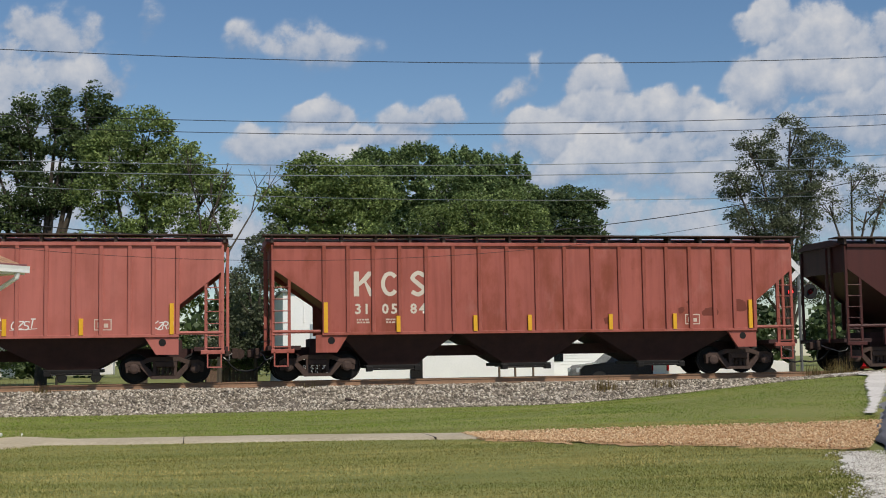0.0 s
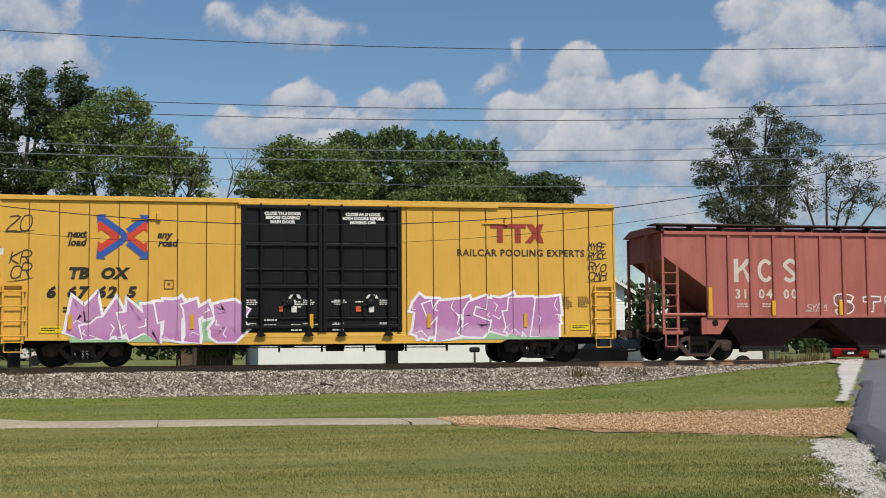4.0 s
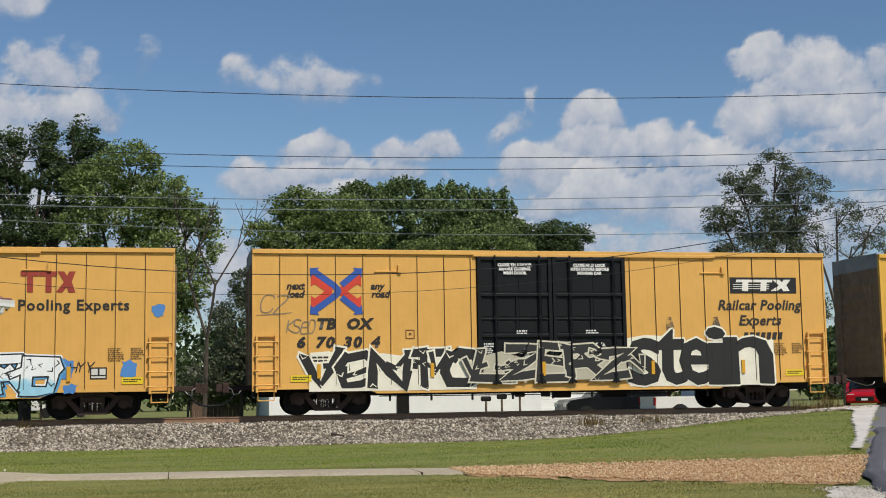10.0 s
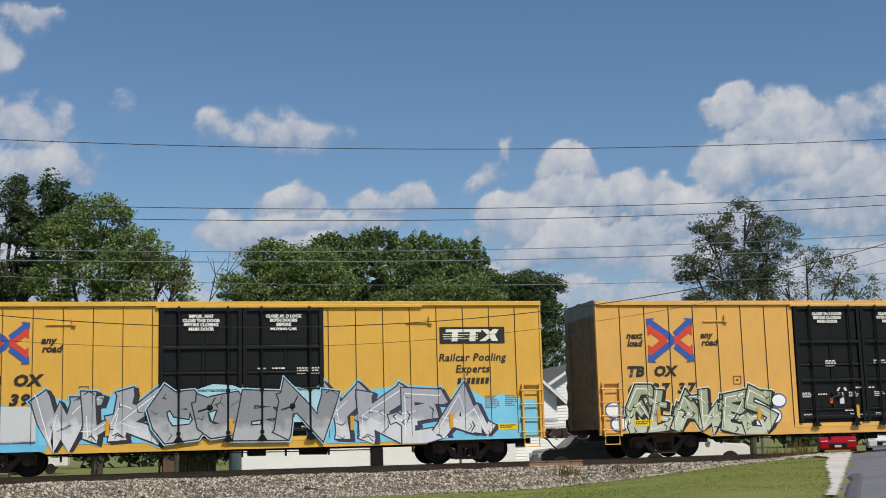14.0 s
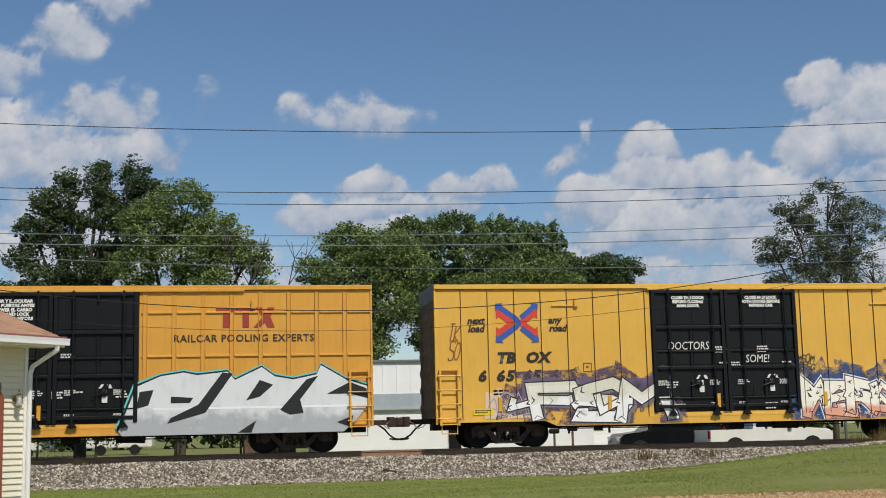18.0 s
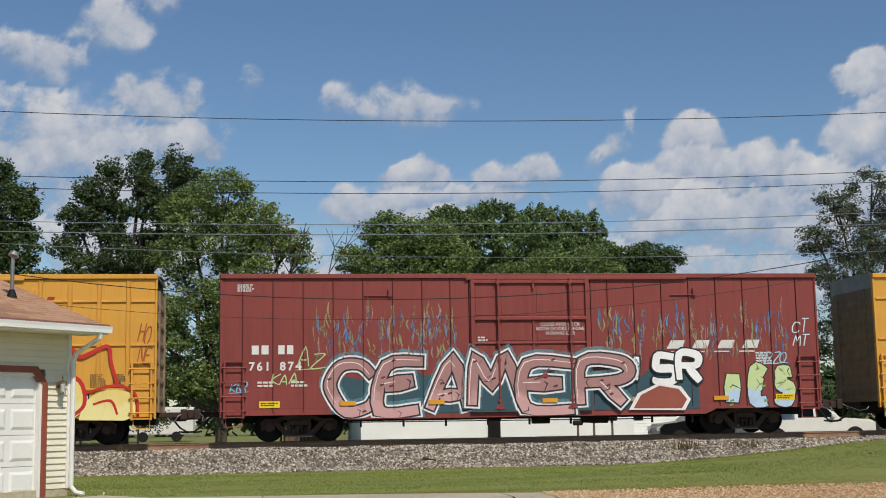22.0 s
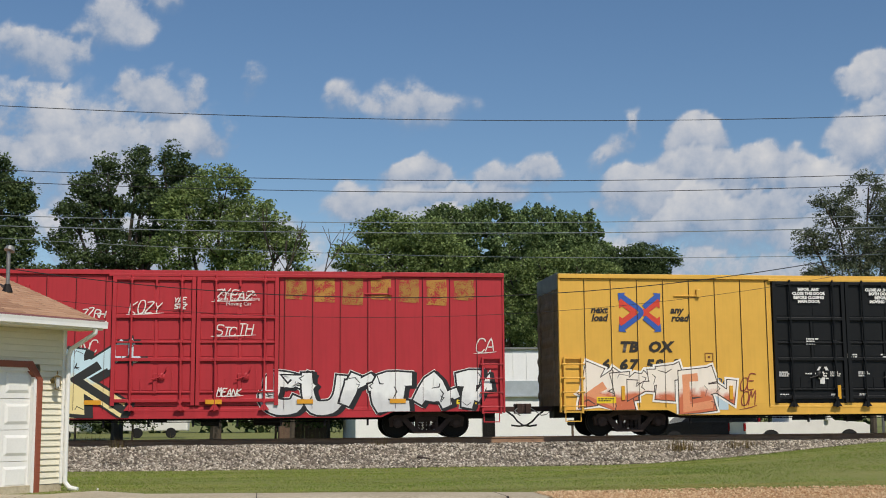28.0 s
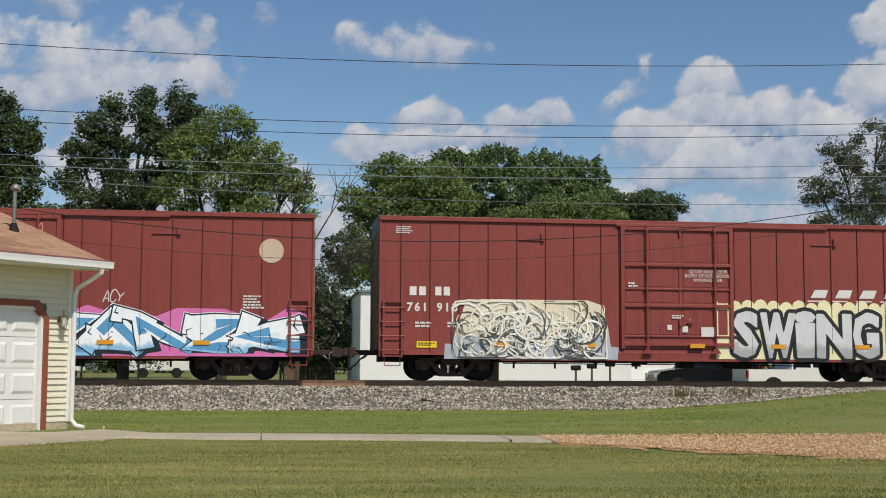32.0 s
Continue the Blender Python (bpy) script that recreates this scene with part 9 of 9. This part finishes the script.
# weeds along the ballast
def crossing_signal(x, y, lamp_z):
    """Flashing-light signal of the level crossing, one of its two red lamps lit."""
    z0 = zg(x, y)
    c = thing("crossing_signal", "grey level-crossing signal post with a lit red lamp", "signal", "", pose(x, y, z0))
    h = lamp_z - z0
    bm = bmesh.new()
    lathe(bm, [(0.16, 0), (0.16, 0.08), (0.06, 0.2), (0.055, h + 1.2), (0.0, h + 1.22)], 12, "z", (0.42, 0, 0))
    part("post", bm, M["galv"], c)
    bm = bmesh.new()
    tube(bm, (0.0, -0.06, h), (0.84, -0.06, h), 0.03, None, 8)
    part("arm", bm, M["galv"], c)
    for k, lx in enumerate((0.0, 0.84)):
        bm = bmesh.new()
        lathe(bm, [(0.30, 0.0), (0.30, -0.02), (0.11, -0.03), (0.0, -0.03)], 24, "y", (lx, -0.09, h))
        b = part("backboard", bm, M["tyre"], c)
        bm = bmesh.new()
        lathe(bm, [(0.0, -0.06), (0.08, -0.05), (0.11, -0.03)], 20, "y", (lx, -0.09, h))
        part("lens", bm, SIGNAL_ON if k == 0 else M["lamp_red"], b, "lit red lens" if k == 0 else "dark red lens")
        bm = bmesh.new()
        for q in range(9):
            a0, a1 = math.pi * q / 9, math.pi * (q + 1) / 9
            v = [bm.verts.new((lx + 0.13 * math.cos(a), yy, h + 0.13 * math.sin(a))) for a, yy in ((a0, -0.12), (a1, -0.12), (a1, -0.38 + 0.05 * abs(q - 4)), (a0, -0.38 + 0.05 * abs(q - 4)))]
            bm.faces.new(v)
        part("hood", bm, M["tyre"], b)
    for s in (-1, 1):
        bm = bmesh.new()
        box(bm, -0.6, 0.6, -0.01, 0.01, -0.11, 0.11, 0.004)
        o = part("crossbuck_blade", bm, M["white"], c, "white crossbuck blade")
        o.matrix_local = pose(0.42, -0.08 - 0.015 * (s > 0), h + 0.85, 0, 45 * s, 0)


SIGNAL_ON = bpy.data.materials.new("lit_red_lens")
SIGNAL_ON.use_nodes = True
sb = SIGNAL_ON.node_tree.nodes["Principled BSDF"]
sb.inputs["Base Color"].default_value = (0.6, 0.02, 0.02, 1)
sb.inputs["Emission Color"].default_value = (1.0, 0.03, 0.03, 1)
sb.inputs["Emission Strength"].default_value = 3.0
crossing_signal(23.3, 47.0, 3.07)


def weed(x, y, h, n, seed):
    r = np.random.default_rng(seed)
    z = max(bed_z(x, y), zg(x, y))
    base = np.stack([x + r.normal(0, 0.22, n), y + r.normal(0, 0.12, n), np.full(n, z - 0.03)], -1)
    a = r.uniform(0, math.tau, n)
    hh = h * r.uniform(0.4, 1.1, n)
    tip = base + np.stack([np.cos(a) * 0.3 * hh, np.sin(a) * 0.3 * hh, hh], -1)
    side = np.stack([np.cos(a + 1.5), np.sin(a + 1.5), 0 * a], -1) * 0.012
    v = np.stack([base - side, base + side, tip], 1)
    return tagged(soup("weeds", v, np.arange(3 * n).reshape(-1, 3), M["weed"]), "dry brown weeds growing in the ballast", "weeds", kind="stuff")


for k, (x, y, h, n) in enumerate(((12.4, 37.4, 0.5, 90), (14.4, 37.6, 0.35, 60), (20.6, 38.2, 0.6, 140), (19.8, 38.3, 0.5, 90), (-4.2, 38.6, 0.4, 50), (3.4, 38.4, 0.3, 40), (1.8, 44.8, 0.9, 120), (-3, 45.5, 0.8, 160), (-6, 46, 0.9, 160), (4.5, 46, 0.6, 90), (-9, 46, 0.8, 120))):
    weed(x, y, h, n, 100 + k)
bm = bmesh.new()
tube(bm, (4.35, 36.75, -0.50), (4.72, 36.7, -0.56), 0.05, 0.03, 7)
tagged(part("stick", bm, M["tie"]), "dark broken piece of tie wood on the ballast", "wood")

# ---------------------------------------------------------------- clouds
R_SKY = 2600.0
AZ, EL = np.linspace(-26, 52, 391), np.linspace(0.0, 30, 151)
dens, lift = np.zeros((len(AZ), len(EL))), np.zeros((len(AZ), len(EL)))


def warped():
    """Places on the sky, stirred at three sizes, so that no heap of cloud has a plain edge."""
    az, el = np.meshgrid(AZ, EL, indexing="ij")
    du, dv = np.zeros(az.shape), np.zeros(az.shape)
    for size, amp, seed in ((2.6, 0.85, 1.0), (1.1, 0.5, 5.0), (0.5, 0.26, 9.0)):
        for i, (a, e) in enumerate(zip(az.ravel(), el.ravel())):
            v = noise.noise_vector((a / size, seed, e / size))
            du.ravel()[i] += amp * v.x
            dv.ravel()[i] += amp * 0.8 * v.z
    return az + du, el + dv


WAZ, WEL = warped()


def puffs(rows, weight=1.0, drift=0.0):
    """Heaps of cloud: (azimuth, elevation, half width, half height) in degrees; firm above, soft below."""
    for a, e, w, h in rows:
        u, v = (WAZ - (a - drift)) / w, (WEL - e) / h
        d = weight * np.clip(1.25 - np.where(v < 0, 0.9 * u * u + 0.55 * v * v, u * u + v * v), 0, None)
        better = d > dens
        lift[better] = v[better]
        np.maximum(dens, d, out=dens)


puffs([(-10.1, 15.9, 2.3, 1.1), (-7.2, 17.3, 1.8, 1.1), (-4.8, 18.6, 1.5, 0.6)], 0.98, 0.95)
puffs([(-4.9, 14.3, 1.65, 1.15), (-3.6, 12.6, 2.3, 1.5)], 1.15, 0.95)
puffs([(-8.7, 12.1, 4.3, 1.4), (-11.5, 11.5, 3.0, 1.2), (-14.0, 13.5, 3.0, 1.6)], 0.83, 0.95)
puffs([(-0.8, 15.2, 0.65, 0.75), (3.3, 14.4, 1.2, 0.85)], 0.60, 0.95)
puffs([(6.8, 14.1, 2.4, 1.0)], 0.76, 0.95)
puffs([(6.7, 11.0, 1.5, 0.9), (5.3, 9.8, 2.7, 1.0)], 1.15, 0.95)
puffs([(10.4, 10.8, 1.8, 0.9), (12.5, 11.2, 1.0, 0.75), (9.7, 9.9, 3.3, 0.7), (7.5, 8.6, 3.6, 0.8)], 0.98, 0.95)
puffs([(-9.5, 13.0, 4.5, 1.7), (-7.0, 11.2, 5.0, 2.2)], 0.71, 0.95)
puffs([(27.3, 12.9, 2.4, 1.3), (25.6, 9.4, 5.0, 1.9), (21.5, 9.0, 4.0, 2.0), (30.5, 10.8, 3.5, 2.2)], 0.94, 0.27)
puffs([(15.7, 13.3, 0.45, 0.7), (15.0, 12.5, 0.7, 0.7), (14.4, 11.9, 0.6, 0.5)], 0.50, 0.27)
puffs([(18.5, 11.0, 1.9, 1.2), (17.6, 11.2, 1.4, 1.0), (18.7, 12.1, 1.5, 1.1), (16.6, 10.4, 2.7, 1.15), (18.1, 9.1, 3.0, 1.5), (21.7, 11.0, 1.5, 1.0), (20.2, 10.5, 1.5, 1.0)], 1.30, 0.27)
puffs([(28.4, 13.7, 1.8, 1.4), (26.2, 14.4, 1.4, 0.75), (26.2, 11.8, 2.0, 1.5), (28.1, 12.1, 2.0, 1.3), (29.8, 12.7, 1.8, 1.5)], 1.30, 0.27)
puffs([(24.6, 10.3, 4.0, 1.1), (31.3, 13.3, 1.3, 1.1), (29.0, 9.4, 3.3, 1.0), (24.0, 8.0, 5.0, 1.3), (32.0, 10.0, 3.0, 2.0), (36.0, 13.0, 4.0, 2.5)], 0.98, 0.27)
# wide faint heaps low down, painted in as haze near the horizon
puffs([(-20, 9, 6, 3), (42, 9, 6, 4), (2, 6, 9, 2.4), (16, 6, 10, 2.8), (30, 6.5, 9, 3.4), (-6, 7, 9, 3.0)], 0.66)


def cloud_mat():
    m = bpy.data.materials.new("cumulus_cloud")
    m.use_nodes = True
    t = m.node_tree
    t.nodes.clear()

    def node(kind, **v):
        n = t.nodes.new("ShaderNode" + kind)
        for k, x in v.items():
            n.inputs[k].default_value = x
        return n

    def attr(name):
        n = t.nodes.new("ShaderNodeAttribute")
        n.attribute_name = name
        return n.outputs["Fac"]

    def math_(op, a, b=0.0):
        n = t.nodes.new("ShaderNodeMath")
        n.operation = op
        for v, s in ((a, n.inputs[0]), (b, n.inputs[1])):
            if isinstance(v, float):
                s.default_value = v
            else:
                t.links.new(v, s)
        return n.outputs[0]

    def fbm(scale, detail):
        co = t.nodes.new("ShaderNodeTexCoord")
        n = node("TexNoise", Scale=scale, Detail=detail, Roughness=0.58)
        t.links.new(co.outputs["Object"], n.inputs["Vector"])
        return n.outputs["Fac"]
    big, small = fbm(0.010, 6.0), fbm(0.035, 4.0)
    rough = math_("ADD", math_("MULTIPLY", math_("SUBTRACT", big, 0.5), 2.6), math_("MULTIPLY", math_("SUBTRACT", small, 0.5), 0.9))
    mass, lift_ = attr("cloud_mass"), attr("cloud_lift")
    d = math_("ADD", mass, math_("MULTIPLY", rough, math_("MINIMUM", math_("MULTIPLY", mass, 2.0), 1.0)))
    # firm tops painted as sunlit, undersides that melt into the haze
    soft = math_("MULTIPLY", math_("MAXIMUM", math_("MULTIPLY", lift_, -1.0), 0.0), 0.75)
    alpha = node("MapRange")
    alpha.interpolation_type = "SMOOTHSTEP"
    t.links.new(d, alpha.inputs[0])
    t.links.new(math_("ADD", soft, 0.80), alpha.inputs[2])
    for k, v in ((1, 0.03), (3, 0.0), (4, 0.95)):
        alpha.inputs[k].default_value = v
    # sunlight and shade on the clouds are put into their glow colour
    lit = math_("ADD", math_("MULTIPLY", lift_, 0.34), math_("ADD", math_("MULTIPLY", rough, 0.42), math_("MULTIPLY", d, 0.20)))
    ramp = t.nodes.new("ShaderNodeValToRGB")
    for el, (p, c) in zip(ramp.color_ramp.elements, ((0.0, "8fa3bf"), (1.0, "eae7e5"))):
        el.position, el.color = p, rgb(c)
    mid = ramp.color_ramp.elements.new(0.42)
    mid.color = rgb("bec5d2")
    t.links.new(math_("ADD", lit, 0.20), ramp.inputs[0])
    em = node("Emission", Strength=0.86)
    t.links.new(ramp.outputs[0], em.inputs[0])
    tr = t.nodes.new("ShaderNodeBsdfTransparent")
    mx, out = t.nodes.new("ShaderNodeMixShader"), t.nodes.new("ShaderNodeOutputMaterial")
    t.links.new(alpha.outputs[0], mx.inputs[0])
    t.links.new(tr.outputs[0], mx.inputs[1])
    t.links.new(em.outputs[0], mx.inputs[2])
    t.links.new(mx.outputs[0], out.inputs[0])
    return m


def cloud_sheet():
    a, e = np.radians(AZ)[:, None], np.radians(EL)[None]
    v = np.stack([R_SKY * np.sin(a) * np.cos(e), R_SKY * np.cos(a) * np.cos(e), R_SKY * np.sin(e) + 0 * a], -1)
    i, j = np.meshgrid(np.arange(len(AZ) - 1), np.arange(len(EL) - 1), indexing="ij")
    k = (i * len(EL) + j).ravel()
    f = np.stack([k, k + len(EL), k + len(EL) + 1, k + 1], -1)
    ob = soup("backdrop", v, f, cloud_mat())
    for name, data in (("cloud_mass", dens), ("cloud_lift", np.clip(lift, -1.2, 1.2))):
        at = ob.data.attributes.new(name, "FLOAT", "POINT")
        at.data.foreach_set("value", data.ravel().astype(np.float32))
    return tagged(ob, "white fair-weather cumulus clouds in a blue sky", "clouds", kind="structure")


clouds = cloud_sheet()

# ---------------------------------------------------------------- what moves
RUN = ((0.0, 8.21), (1.0, 16.06), (2.0, 23.99), (2.5, 27.93), (4.5, 43.88), (5.5, 51.85), (6.5, 59.86), (7.5, 67.91), (8.5, 76.00), (9.5, 84.21), (10.5, 92.48), (11.5, 100.69), (12.5, 108.87), (13.5, 117.08), (15.5, 133.73), (16.5, 142.05), (17.5, 150.46), (18.5, 158.86), (19.5, 167.29), (20.5, 175.75), (21.5, 184.22), (22.5, 192.70), (23.5, 201.23), (24.5, 209.81), (25.5, 218.50), (26.5, 227.14), (28.5, 244.67), (29.5, 253.47), (30.5, 262.26), (31.5, 271.13), (32.0, 275.56))


def motions():
    """The train rolls by at a steady pace, a little faster towards the end; the clouds drift."""
    for car, x in CARS:
        walk(car, [(t, pose(x + s, TC, 0)) for t, s in RUN])
    walk(clouds, [(0, pose(0, 0, 0)), (16, pose(0, 0, 0, 0, 0, -0.63)), (32, pose(0, 0, 0, 0, 0, -1.26))])
    times = [k / 15 for k in range(481)]
    run = np.interp(times, [r[0] for r in RUN], [r[1] for r in RUN])
    for w, o in WHEELSETS:
        walk(w, [(t, pose(o, 0, R_WHEEL, 0, math.degrees(s / R_WHEEL) % 360, 0)) for t, s in zip(times, run)])


motions()
